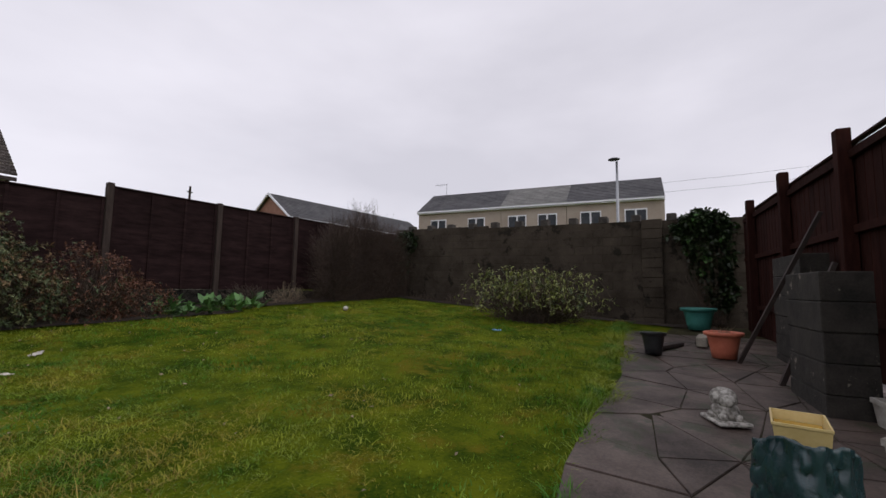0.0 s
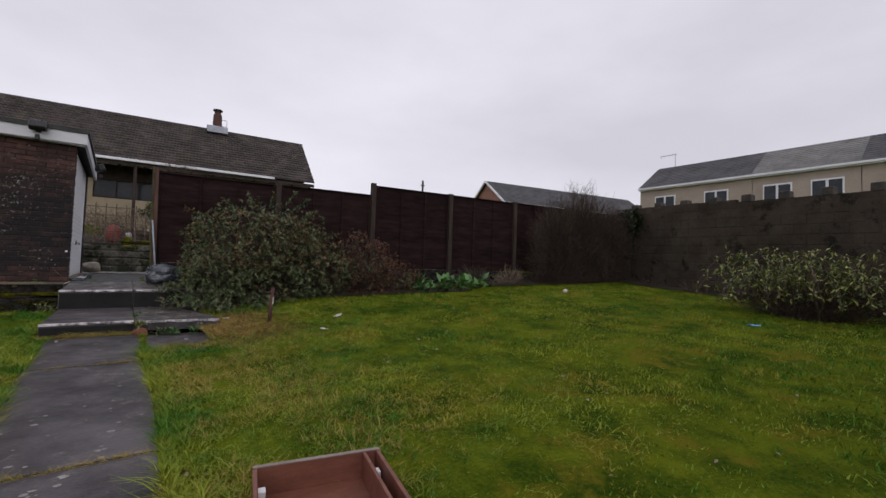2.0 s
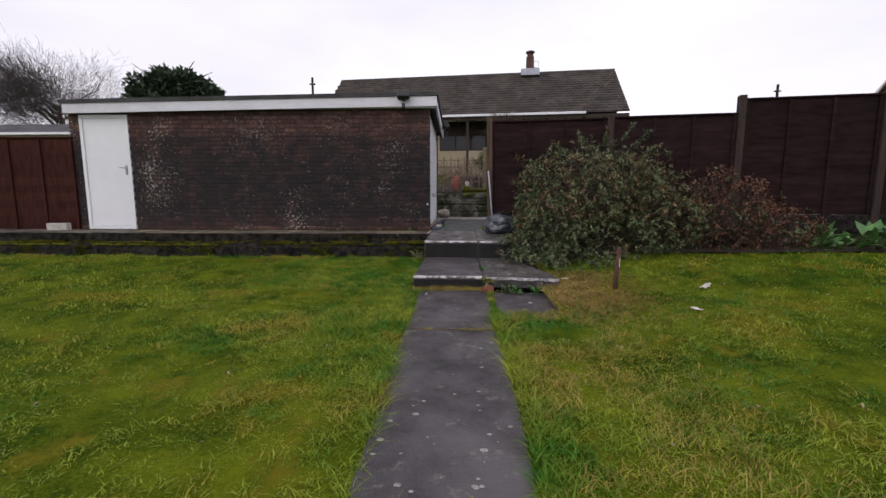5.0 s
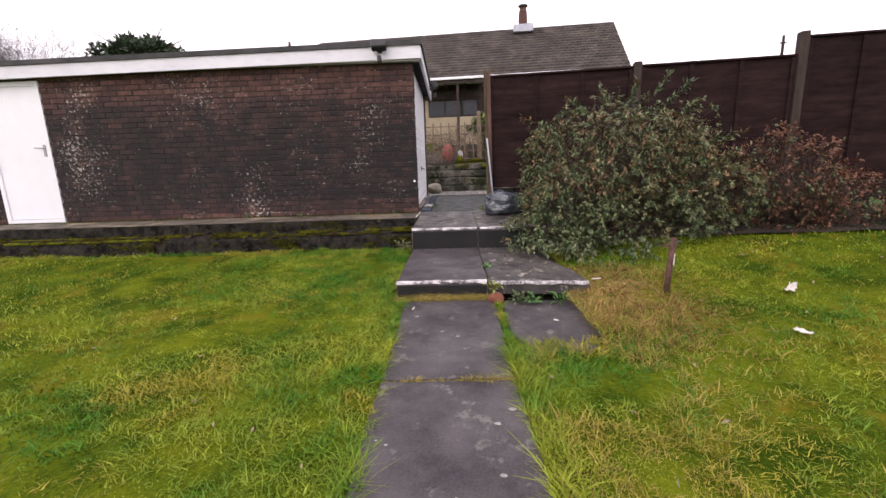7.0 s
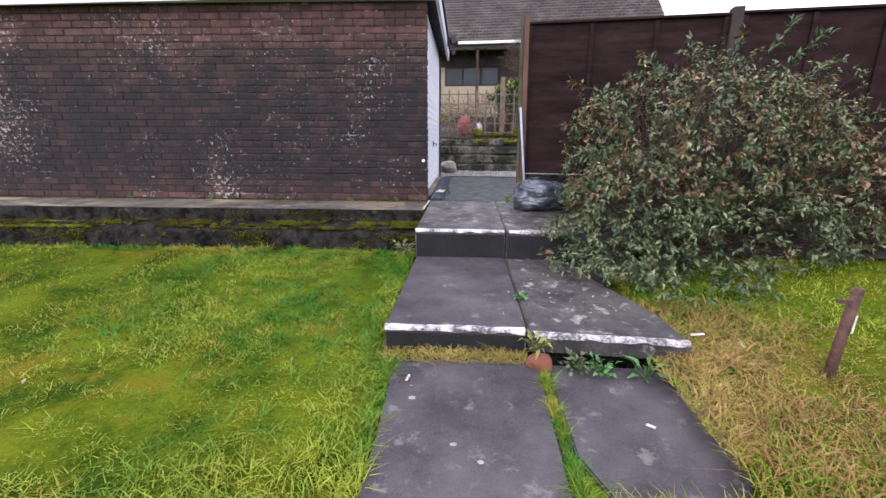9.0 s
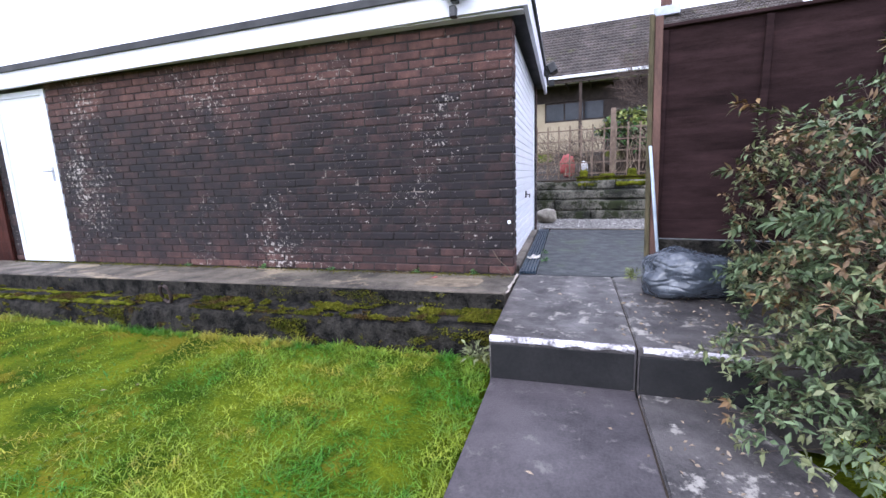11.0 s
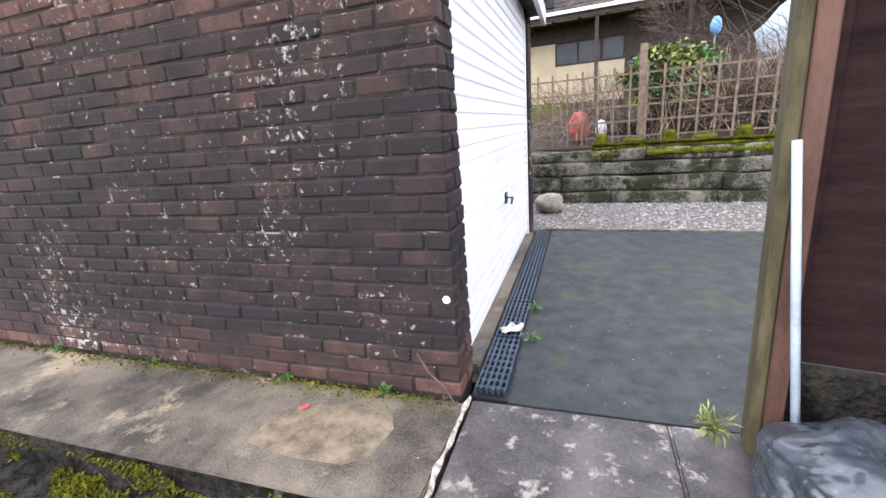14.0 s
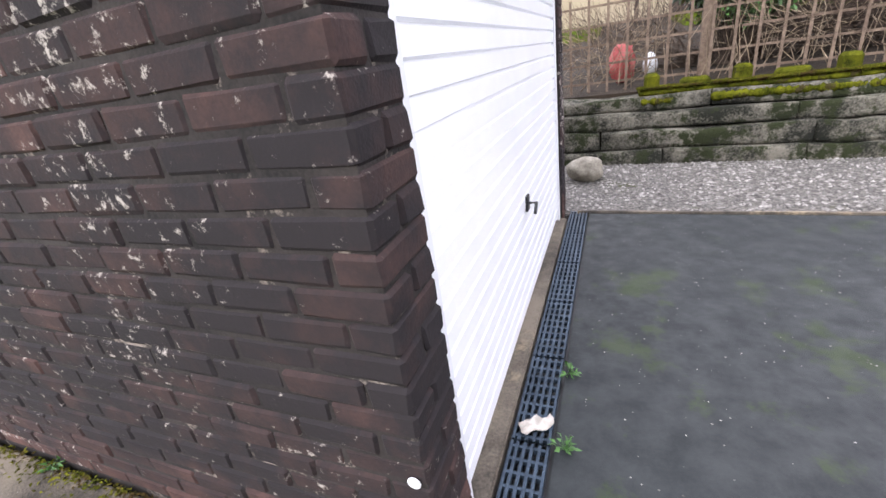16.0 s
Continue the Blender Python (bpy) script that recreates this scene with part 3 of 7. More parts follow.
def nosing(p, q, zf, parent):
    """A worn painted strip on the front edge from p to q."""
    bm = bmesh.new()
    n = 40
    rows = []
    for i in range(n + 1):
        x = p[0] + (q[0] - p[0]) * i / n
        y = p[1] + (q[1] - p[1]) * i / n
        w = 0.030 + 0.014 * noise.noise(Vector((x * 9, 3, 0)))
        h = 0.022 + 0.014 * noise.noise(Vector((x * 11, 7, 0)))
        z = zf(x, y)
        rows.append([bm.verts.new((x, y + w, z + 0.002)), bm.verts.new((x, y - 0.001, z + 0.001)), bm.verts.new((x, y - 0.006, z - 0.008)), bm.verts.new((x, y - 0.006, z - h))])
    for i in range(n):
        for k in range(3):
            bm.faces.new((rows[i][k], rows[i][k + 1], rows[i + 1][k + 1], rows[i + 1][k]))
    return part("painted_edge", bm, M["white_edge"], parent, "worn white painted step edge")


slab("step", [(0.0, -2.75), (0.800, -2.76), (0.800, -1.36), (0.03, -1.36)], z1, 0.20, M["concrete_path"], steps)
slab("step", [(0.812, -2.80), (1.66, -2.84), (1.62, -2.45), (1.25, -1.36), (0.809, -1.36)], z1, 0.11, M["concrete_dark"], steps)
slab("rubble", [(0.88, -2.68), (1.5, -2.70), (1.4, -2.0), (0.88, -2.0)], lambda x, y: 0.03, 0.2, M["kerb_side"], steps)
nosing((0.0, -2.755), (0.79, -2.765), z1, steps)
nosing((0.835, -2.805), (1.65, -2.845), z1, steps)
slab("step", [(0.02, -1.36), (0.800, -1.37), (0.803, -0.004), (0.05, -0.004)], z2, 0.45, M["concrete_dark"], steps)
slab("step", [(0.808, -1.38), (1.9, -1.42), (1.9, -0.10), (1.16, -0.004), (0.808, -0.004)], z2, 0.45, M["concrete_dark"], steps)
nosing((0.02, -1.365), (0.79, -1.375), z2, steps)
nosing((0.83, -1.385), (1.6, -1.412), z2, steps)

# thin near-black facings set just proud of the step fronts
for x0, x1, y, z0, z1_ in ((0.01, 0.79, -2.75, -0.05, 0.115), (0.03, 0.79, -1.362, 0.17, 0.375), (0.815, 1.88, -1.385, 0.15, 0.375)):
    boxpart("riser", x0, x1, y - 0.016, y + 0.02, z0, z1_, M["riser"], steps, 0.002, "near-black riser face")

# terrace strip in front of the garage, with a mossy ledge below
slab("terrace", [(-8.2, -0.66), (0.0, -0.60), (0.03, -0.02), (-8.2, -0.02)], lambda x, y: 0.455, 0.14, M["concrete_terrace"])["kind"] = "structure"

# added near-black facing over the slab's front, much darker than its top
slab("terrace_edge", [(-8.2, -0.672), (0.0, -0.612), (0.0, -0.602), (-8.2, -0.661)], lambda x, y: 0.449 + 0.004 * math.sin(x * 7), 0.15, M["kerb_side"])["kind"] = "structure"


def ledge():
    bm = bmesh.new()
    n = 420
    rows = []
    for i in range(n + 1):
        x = -8.2 + 8.2 * i / n
        a = 0.02 * noise.noise(Vector((x * 3, 0, 0)))
        b = 0.03 * noise.noise(Vector((x * 4, 5, 0)))
        prof = ((-0.585, 0.34), (-0.62, 0.315), (-0.66, 0.300), (-0.71, 0.295), (-0.76, 0.29), (-0.81, 0.285), (-0.85, 0.275), (-0.875, 0.25), (-0.885, 0.20), (-0.89, 0.15), (-0.90, 0.08), (-0.91, -0.1))
        row = []
        for y, z in prof:
            q = Vector((x * 5, y * 8, z * 9))
            d = 0.024 * noise.noise(q) + 0.014 * noise.noise(q * 2.7)
            blk = 0.018 * (1 if noise.cell(Vector((x * 2.6, 0, round(z * 7)))) > 0.5 else 0) if z < 0.27 else 0
            row.append(bm.verts.new((x, y + d - blk, z + d * 0.8)))
        rows.append(row)
    for i in range(n):
        for k in range(11):
            bm.faces.new((rows[i][k], rows[i + 1][k], rows[i + 1][k + 1], rows[i][k + 1]))
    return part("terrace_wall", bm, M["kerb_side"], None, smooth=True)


tagged(ledge(), kind="structure")

# ---------- yard beyond ----------
slab("tarmac_drive", [(0.20, -0.002), (1.16, -0.002), (9.0, -1.3 + 1.4), (9.0, 2.6), (0.20, 2.94)], lambda x, y: 0.4665 + 0.0085 * min(1, max(0, y) * 3), 0.2, M["tarmac"], edge=0.003)["kind"] = "structure"
slab("gravel_strip", [(-0.6, 2.96), (9.0, 2.62), (9.0, 4.7), (-0.6, 4.85)], lambda x, y: 0.465, 0.2, M["gravel"])["kind"] = "structure"
slab("drive_edging", [(0.10, 2.945), (9.0, 2.60), (9.0, 2.64), (0.10, 2.99)], lambda x, y: 0.49, 0.1, M["concrete_terrace"])["kind"] = "structure"
slab("bank", [(-3.5, 5.2), (14, 4.6), (16, 30), (-14, 30), (-14, 5.2)], lambda x, y: 1.15 + min(1.6, max(0, y - 5) * 0.16), 1.2, M["soil"])["kind"] = "structure"

# ---------- garage ----------
GX0, GTOP, GBASE = -6.50, 2.59, 0.46
garage = empty("garage", "flat-roofed weathered red brick garage with white fascia and blackened brickwork", "garage")


def garage_core():
    t = 0.006
    boxpart("backing_wall", GX0 + t, -6.33, 0.0 + t, 0.20, GBASE - 0.1, GTOP - 0.01, M["mortar"], garage)
    boxpart("backing_wall", -6.33, -5.39, t, 0.20, 2.52, GTOP - 0.01, M["mortar"], garage)
    boxpart("backing_wall", -5.39, -t, t, 0.20, GBASE - 0.1, GTOP - 0.01, M["mortar"], garage)
    boxpart("backing_wall", -0.20, -t, 0.20, 0.215 - t, GBASE - 0.1, GTOP - 0.01, M["mortar"], garage)
    boxpart("backing_wall", -0.20, -t, 2.79 + t, 3.05, GBASE - 0.1, GTOP - 0.01, M["mortar"], garage)
    boxpart("backing_wall", GX0 + t, GX0 + 0.2, 0.2, 3.05, GBASE - 0.1, GTOP - 0.01, M["mortar"], garage)
    boxpart("backing_wall", GX0 + 0.2, -0.20, 2.85, 3.05, GBASE - 0.1, GTOP - 0.01, M["mortar"], garage)


garage_core()
# garage roof with felt and fascia
def roof_z(x, y):
    return 2.775 - 0.03 * y + 0.0125 * x


bm = bmesh.new()
prism(bm, [(GX0 + 0.03, -0.10), (0.10, -0.10), (0.10, 3.15), (GX0 + 0.03, 3.15)], lambda x, y: roof_z(x, y) - 0.10, lambda x, y: roof_z(x, y))
part("roof", bm, M["felt"], garage, "grey mineral felt roof")
for nm, pts in (("fascia", [(GX0 + 0.0, -0.135), (0.135, -0.135), (0.135, -0.10), (GX0 + 0.0, -0.10)]), ("fascia", [(0.10, -0.10), (0.135, -0.10), (0.135, 3.18), (0.10, 3.18)]),
                ("fascia", [(GX0 + 0.0, -0.135), (GX0 + 0.03, -0.135), (GX0 + 0.03, 3.18), (GX0 + 0.0, 3.18)])):
    bm = bmesh.new()
    prism(bm, pts, lambda x, y: roof_z(x, y) - 0.185, lambda x, y: roof_z(x, y) - 0.015)
    part(nm, bm, M["fascia"], garage, "white painted fascia board")
for pts in ([(GX0 - 0.01, -0.16), (0.16, -0.16), (0.16, -0.06), (GX0 - 0.01, -0.06)], [(0.06, -0.06), (0.16, -0.06), (0.16, 3.2), (0.06, 3.2)]):
    bm = bmesh.new()
    prism(bm, pts, lambda x, y: roof_z(x, y) - 0.018, lambda x, y: roof_z(x, y) + 0.045)
    part("roof_edge", bm, M["felt"], garage, "rounded black felt roof edge")
boxpart("soffit", GX0, 0.10, -0.10, 0.0, 2.575, 2.588, M["fascia"], garage)

# up-and-over door
gdoor = new("garage_door")
gdoor.parent = garage
gdoor["label"] = "white ribbed steel up-and-over garage door"
DY0, DY1, DZ0, DZ1 = 0.215, 2.79, 0.50, 2.50
bm = bmesh.new()
nr = 26
prof = []
for i in range(nr):
    za = DZ0 + 0.03 + (DZ1 - DZ0 - 0.06) * i / nr
    zb = DZ0 + 0.03 + (DZ1 - DZ0 - 0.06) * (i + 1) / nr
    prof += [(-0.045, za), (-0.045, za + 0.012), (-0.030, za + 0.018), (-0.030, zb)]
lo = [bm.verts.new((x, DY0 + 0.06, z)) for x, z in prof]
hi = [bm.verts.new((x, DY1 - 0.06, z)) for x, z in prof]
for i in range(len(prof) - 1):
    bm.faces.new((lo[i], hi[i], hi[i + 1], lo[i + 1]))
part("door_panel", bm, M["steel_white"], gdoor, "white steel panel with horizontal ribs")
bm = bmesh.new()
box(bm, -0.09, -0.02, DY0, DY0 + 0.06, DZ0 - 0.04, DZ1, 0.004)
box(bm, -0.09, -0.02, DY1 - 0.06, DY1, DZ0 - 0.04, DZ1, 0.004)
box(bm, -0.09, -0.022, DY0 + 0.06, DY1 - 0.06, DZ1 - 0.04, DZ1 + 0.06, 0.004)
part("door_frame", bm, M["upvc"], gdoor, "white door frame")
boxpart("door_backing", -0.075, -0.05, DY0 + 0.06, DY1 - 0.06, DZ0 - 0.02, DZ1 - 0.04, M["steel_white"], gdoor)
bm = bmesh.new()
box(bm, -0.032, -0.018, 1.44, 1.50, 1.05, 1.13, 0.004)
tube(bm, [(-0.02, 1.47, 1.09), (0.02, 1.47, 1.09), (0.024, 1.40, 1.06)], 0.009, 0.008)
hh = part("handle", bm, M["black"], gdoor, "small black turn handle")
slab("door_sill", [(-0.10, 0.215), (0.03, 0.215), (0.03, 2.79), (-0.10, 2.79)], lambda x, y: 0.495, 0.1, M["concrete_terrace"])["kind"] = "structure"

# side door
sdoor = new("side_door")
sdoor.parent = garage
sdoor["label"] = "plain white plastic side door with lever handle"
SX0, SX1 = -6.31, -5.41
boxpart("door_leaf", SX0 + 0.055, SX1 - 0.055, 0.020, 0.065, 0.52, 2.45, M["upvc"], sdoor, 0.004)
bm = bmesh.new()
box(bm, SX0, SX0 + 0.06, -0.005, 0.08, 0.46, 2.51, 0.004)
box(bm, SX1 - 0.06, SX1, -0.005, 0.08, 0.46, 2.51, 0.004)
box(bm, SX0 + 0.06, SX1 - 0.06, -0.004, 0.08, 2.445, 2.51, 0.004)
box(bm, SX0 + 0.06, SX1 - 0.06, -0.004, 0.08, 0.46, 0.515, 0.004)
part("door_frame", bm, M["upvc"], sdoor)
bm = bmesh.new()
box(bm, SX1 - 0.125, SX1 - 0.085, 0.006, 0.022, 1.45, 1.62, 0.004)
tube(bm, [(SX1 - 0.105, 0.01, 1.57), (SX1 - 0.105, -0.035, 1.57), (SX1 - 0.21, -0.035, 1.575)], 0.009, 0.008)
part("lever_handle", bm, M["metal"], sdoor, "grey lever handle")

# floodlights
def floodlight(x, y, z, turn):
    th = empty("floodlight", "small black floodlight under the garage fascia corner", "light", "floodlights")
    m = Matrix.Translation((x, y, z)) @ Matrix.Rotation(radians(turn), 4, "Z")
    bm = bmesh.new()
    box(bm, -0.10, 0.10, -0.17, -0.06, -0.06, 0.07, 0.015, m @ Matrix.Rotation(radians(-25), 4, "X"))
    part("lamp_body", bm, M["black"], th)
    bm = bmesh.new()
    box(bm, -0.03, 0.03, -0.07, 0.0, -0.03, 0.05, 0.006, m)
    part("bracket", bm, M["black"], th)
    boxpart("sensor", -0.025, 0.025, -0.13, -0.06, -0.16, -0.08, M["black"], th, 0.006, m=m)


floodlight(-0.42, -0.135, 2.70, 0)
floodlight(0.135, 2.35, 2.61, 90)

# drain channel
drain = tagged(empty("drain_channel", "long grey slotted drain grate along the garage door", "drain"), kind="")
for i in range(6):
    y0 = 0.06 + 0.49 * i
    bm = bmesh.new()
    box(bm, 0.045, 0.055, y0, y0 + 0.48, 0.44, 0.482)
    box(bm, 0.175, 0.185, y0, y0 + 0.48, 0.44, 0.482)
    for k in range(4):
        xx = 0.071 + 0.027 * k
        box(bm, xx - 0.006, xx + 0.006, y0, y0 + 0.48, 0.455, 0.480)
    for k in range(9):
        yy = y0 + 0.02 + 0.055 * k
        box(bm, 0.055, 0.175, yy - 0.006, yy + 0.006, 0.457, 0.479)
    part("grate", bm, M["drain"], drain)
boxpart("drain_bed", 0.03, 0.20, 0.04, 2.97, 0.40, 0.445, M["black"], drain)

# ---------- fences ----------
def fence_board_mesh(w, h):
    bm = bmesh.new()
    vs = [(-w / 2, 0.004, 0), (w / 2, 0.004, 0), (w / 2, -0.004, h), (-w / 2, -0.004, h), (-w / 2, 0.014, 0), (w / 2, 0.014, 0), (w / 2, 0.004, h), (-w / 2, 0.004, h)]
    v = [bm.verts.new(c) for c in vs]
    for q in ((0, 1, 2, 3), (5, 4, 7, 6), (4, 5, 1, 0), (3, 2, 6, 7), (4, 0, 3, 7), (1, 5, 6, 2)):
        bm.faces.new([v[k] for k in q])
    me = bpy.data.meshes.new("board")
    bmesh.ops.recalc_face_normals(bm, faces=bm.faces)
    bm.to_mesh(me)
    bm.free()
    return me


def fence_panel(m, w, h, boards, group, label, material, battens=4):
    """A lapped timber panel: m stands at the bottom middle, its +y towards the back."""
    th = new("panel")
    th.parent = group
    th.matrix_basis = m
    th["label"] = label
    bh = h / boards
    me = fence_board_mesh(w, bh + 0.02)
    me.materials.append(material)
    for i in range(boards):
        o = new("board", me)
        o.parent = th
        o.location = (0, 0.006, i * bh)
        o.scale.z = random.uniform(0.99, 1.0)
    for i in range(battens):
        x = -w / 2 + 0.025 + (w - 0.05) * i / (battens - 1)
        boxpart("batten", x - 0.022, x + 0.022, -0.024, -0.004, 0, h, material, th, 0.003)
    boxpart("capping_rail", -w / 2, w / 2, -0.035, 0.03, h + 0.01, h + 0.035, material, th, 0.004)


def fence_frame(s, z, off=0.0):
    x, y = fence_pt(s, off)
    return Matrix.Translation((x, y, z)) @ Matrix.Rotation(radians(-9), 4, "Z")


far_fence = empty("timber_fence", "dark brown stained timber panel fence on concrete gravel boards", "fence")
side_fence = empty("timber_fence", "red-brown timber panel fence beyond the garage side door", "fence")
tops = [2.34, 2.35, 2.56, 2.56, 2.57, 2.58]
for i in range(6):
    s0 = 1.9 * i
    low = 0.80
    fence_panel(fence_frame(s0 + (0.95 if i else 0.905), low), 1.79 if i else 1.88, tops[i] - low - 0.03, 12, far_fence, "dark brown lapped panel", M["fence"])
    boxpart("gravel_board", -0.90 if i else -0.97, 0.90, -0.02, 0.03, 0.1, 0.79, M["kerb_side"], far_fence, 0.005, m=fence_frame(s0 + 0.95, 0))
for i in range(7):
    top = [2.40, 2.39, 2.61, 2.585, 2.59, 2.60, 2.60][i]
    if i == 0:
        continue
    boxpart("fence_post", -0.05, 0.05, -0.06, 0.05, 0.0, top, M["post"], far_fence, 0.008, m=fence_frame(1.9 * i, 0))
end = empty("fence_end_post", "weathered fence end post with a red-brown face, beside the garage passage", "fence post")
lean = fence_frame(-0.03, 0.45) @ Matrix.Rotation(radians(-1.0), 4, "Y") @ Matrix.Translation((0, 0, -0.45))
boxpart("post_core", -0.055, -0.018, -0.055, 0.045, 0.40, 2.42, M["post_mossy"], end, 0.006, m=lean)
boxpart("post_face", -0.017, 0.035, -0.060, 0.04, 0.42, 2.40, M["post_red"], end, 0.004, m=lean)

# fence left of the garage
for i in range(3):
    m = Matrix.Translation((GX0 + 0.08 - 0.95 - 1.9 * i, -0.02, 0.40))
    fence_panel(m, 1.83, 1.69, 12, side_fence, "red-brown lapped panel", M["side_red"])
    boxpart("fence_post", -0.05, 0.05, -0.05, 0.05, -0.1, 1.80, M["post"], side_fence, 0.006, m=Matrix.Translation((GX0 + 0.08 - 1.9 * (i + 1), -0.02, 0.42)))

# ---------- block wall ----------
WL = 9.05


def wtop(s):
    return 2.69 - 0.026 * s


wall = tagged(empty("block_wall", "grey weathered concrete block garden wall with raised caps", "wall"), kind="structure")


def wframe(s, z, off=0.0):
    x, y = wall_pt(s, off)
    return Matrix.Translation((x, y, z)) @ Matrix.Rotation(radians(-99), 4, "Z")


bm = bmesh.new()
for k in range(23):
    s = 0.4 * k
    box(bm, 0, 0.4, -0.004, 0.2, 0.1, wtop(s) - 0.01, 0, wframe(s, 0))
part("wall_core", bm, M["block"], wall)

# retaining wall of stone sleepers
ret = tagged(empty("retaining_wall", "low mossy retaining wall of long weathered stone sleepers above gravel", "wall"), kind="structure")
courses = [(0.44, 0.17, 4.60), (0.62, 0.19, 4.66), (0.82, 0.17, 4.74), (1.0, 0.15, 4.84)]
for ci, (z, h, y) in enumerate(courses):
    x = -1.2 - 0.3 * ci
    while x < 9:
        L = random.uniform(1.1, 2.3)
        bm = bmesh.new()
        vs = box(bm, x, x + L - 0.02, y - 0.05, y + 0.3, z, z + h)
        bmesh.ops.subdivide_edges(bm, edges=bm.edges[:], cuts=3, use_grid_fill=True)
        for v in bm.verts:
            v.co += Vector((0, 1, 1)) * (0.034 * noise.noise(v.co * 4))
            v.co.y -= 0.075 * (v.co.x - 0)
        part("sleeper", bm, M["stone"], ret, smooth=True)
        x += L

# ---------- neighbour house behind ----------
def gable_roof(name, x0, x1, ye, yr, yb, ze, zr, material, parent, rows=0, label="", m=None, lap=0.03):
    """Two roof slopes with stepped tile rows on the front one."""
    bm = bmesh.new()
    n = max(rows, 1)
    for i in range(n):
        a, b = i / n, (i + 1) / n
        ya, yb_, za, zb = ye + (yr - ye) * a, ye + (yr - ye) * b, ze + (zr - ze) * a, ze + (zr - ze) * b
        v = [bm.verts.new(c) for c in ((x0, ya, za + lap), (x1, ya, za + lap), (x1, yb_, zb), (x0, yb_, zb), (x0, ya, za - 0.0), (x1, ya, za - 0.0))]
        bm.faces.new((v[0], v[1], v[2], v[3]))
        bm.faces.new((v[4], v[5], v[1], v[0]))
    v = [bm.verts.new(c) for c in ((x0, yr, zr), (x1, yr, zr), (x1, yb, ze), (x0, yb, ze))]
    bm.faces.new(v)
    if m is not None:
        bmesh.ops.transform(bm, matrix=m, verts=bm.verts[:])
    o = part(name, bm, material, parent, label)
    if rows > 1:
        o["kind"] = "stuff"
    return o


house = empty("neighbour_house", "cream bungalow with brown tiled roof and dark veranda", "house")
house.matrix_world = Matrix.Translation((10.67, 21.6, 0.1)) @ Matrix.Rotation(radians(-6.5), 4, "Z") @ Matrix.Translation((-10.5, -21.6, 0))
HX0, HX1, HE, HR = -8.25, 10.5, 17.5, 21.6
HZE, HZR = 5.78, 9.1


def tiled_slope(x0, x1, ye, yr, ze, zr, rows, wide, material, parent, seed):
    """Lapped interlocking tiles on one slope, each a slightly curved island of its own."""
    rng = random.Random(seed)
    V, F = [], []
    n = int((x1 - x0) / wide)
    w = (x1 - x0) / n
    dy, dz = (yr - ye) / rows, (zr - ze) / rows
    for i in range(rows):
        for k in range(n):
            a = x0 + k * w + (w * 0.5 if i % 2 else 0)
            b = min(a + w * 0.985, x1)
            j = rng.uniform(-0.012, 0.012)
            y0, z0 = ye + dy * i - 0.02, ze + dz * i + j
            y1, z1_ = ye + dy * (i + 1.12), ze + dz * (i + 1.12)
            q = len(V)
            for u, up in ((0, 0.06), (0.12, 0.11), (0.28, 0.11), (0.42, 0.055), (0.55, 0.055), (0.68, 0.11), (0.85, 0.11), (1, 0.06)):
                x = a + (b - a) * u
                V += [(x, y0 + 0.01, z0 - 0.03), (x, y0, z0 + up), (x, y1, z1_ + up * 0.3 - 0.01)]
            for c in range(7):
                p = q + 3 * c
                F += [(p, p + 3, p + 4, p + 1), (p + 1, p + 4, p + 5, p + 2)]
    o = mesh_ob("roof_tiles", V, F, material, parent, "brown interlocking tiles")
    o["kind"] = "stuff"


gable_roof("roof", HX0, HX1, HE + 0.06, HR, 25.7, HZE - 0.03, HZR - 0.03, M["tile_roof"], house, label="roof deck")
tiled_slope(HX0, HX1, HE, HR, HZE, HZR, 17, 0.33, M["tile_isl"], house, 5)
bm = bmesh.new()
tube(bm, [(HX0, HR, HZR + 0.03), (0, HR, HZR + 0.03), (HX1, HR, HZR + 0.03)], 0.09, 0.09, 8)
part("ridge_tiles", bm, M["tile_roof"], house)
boxpart("wall", HX0 + 0.3, -0.7, 19.2, 19.4, 2.2, 4.85, M["render_cream"], house)
boxpart("wall", -0.7, 2.3, 19.2, 19.4, 2.2, 3.85, M["render_cream"], house)
boxpart("wall", 2.3, HX1 - 0.3, 19.2, 19.4, 2.2, 4.85, M["dark_wood"], house)
# upper wall coloured dark to stand in for the shade beneath the veranda roof
boxpart("wall", HX0 + 0.3, HX1 - 0.3, 19.2, 19.4, 4.86, 6.6, M["dark_wood"], house)
bm = bmesh.new()
prism(bm, [(HX1 - 0.35, 19.3), (HX1 - 0.2, 19.3), (HX1 - 0.2, 25.4), (HX1 - 0.35, 25.4)], 2.2, 5.9)
vs = [bm.verts.new(c) for c in ((HX1 - 0.2, 18.0, HZE + 0.3), (HX1 - 0.2, 25.4, HZE + 0.2), (HX1 - 0.2, HR, HZR - 0.05))]
bm.faces.new(vs)
part("gable", bm, M["brick_far"], house)
boxpart("gutter", -2.5, 8.1, HE - 0.12, HE - 0.0, HZE - 0.12, HZE + 0.02, M["upvc"], house, 0.02, "white plastic gutter")
boxpart("soffit_board", HX0, HX1, HE + 0.55, 19.2, HZE - 0.16, HZE - 0.10, M["dark_wood"], house)
boxpart("veranda_beam", HX0, HX1, HE + 0.02, HE + 0.10, HZE - 0.30, HZE - 0.12, M["dark_wood"], house)
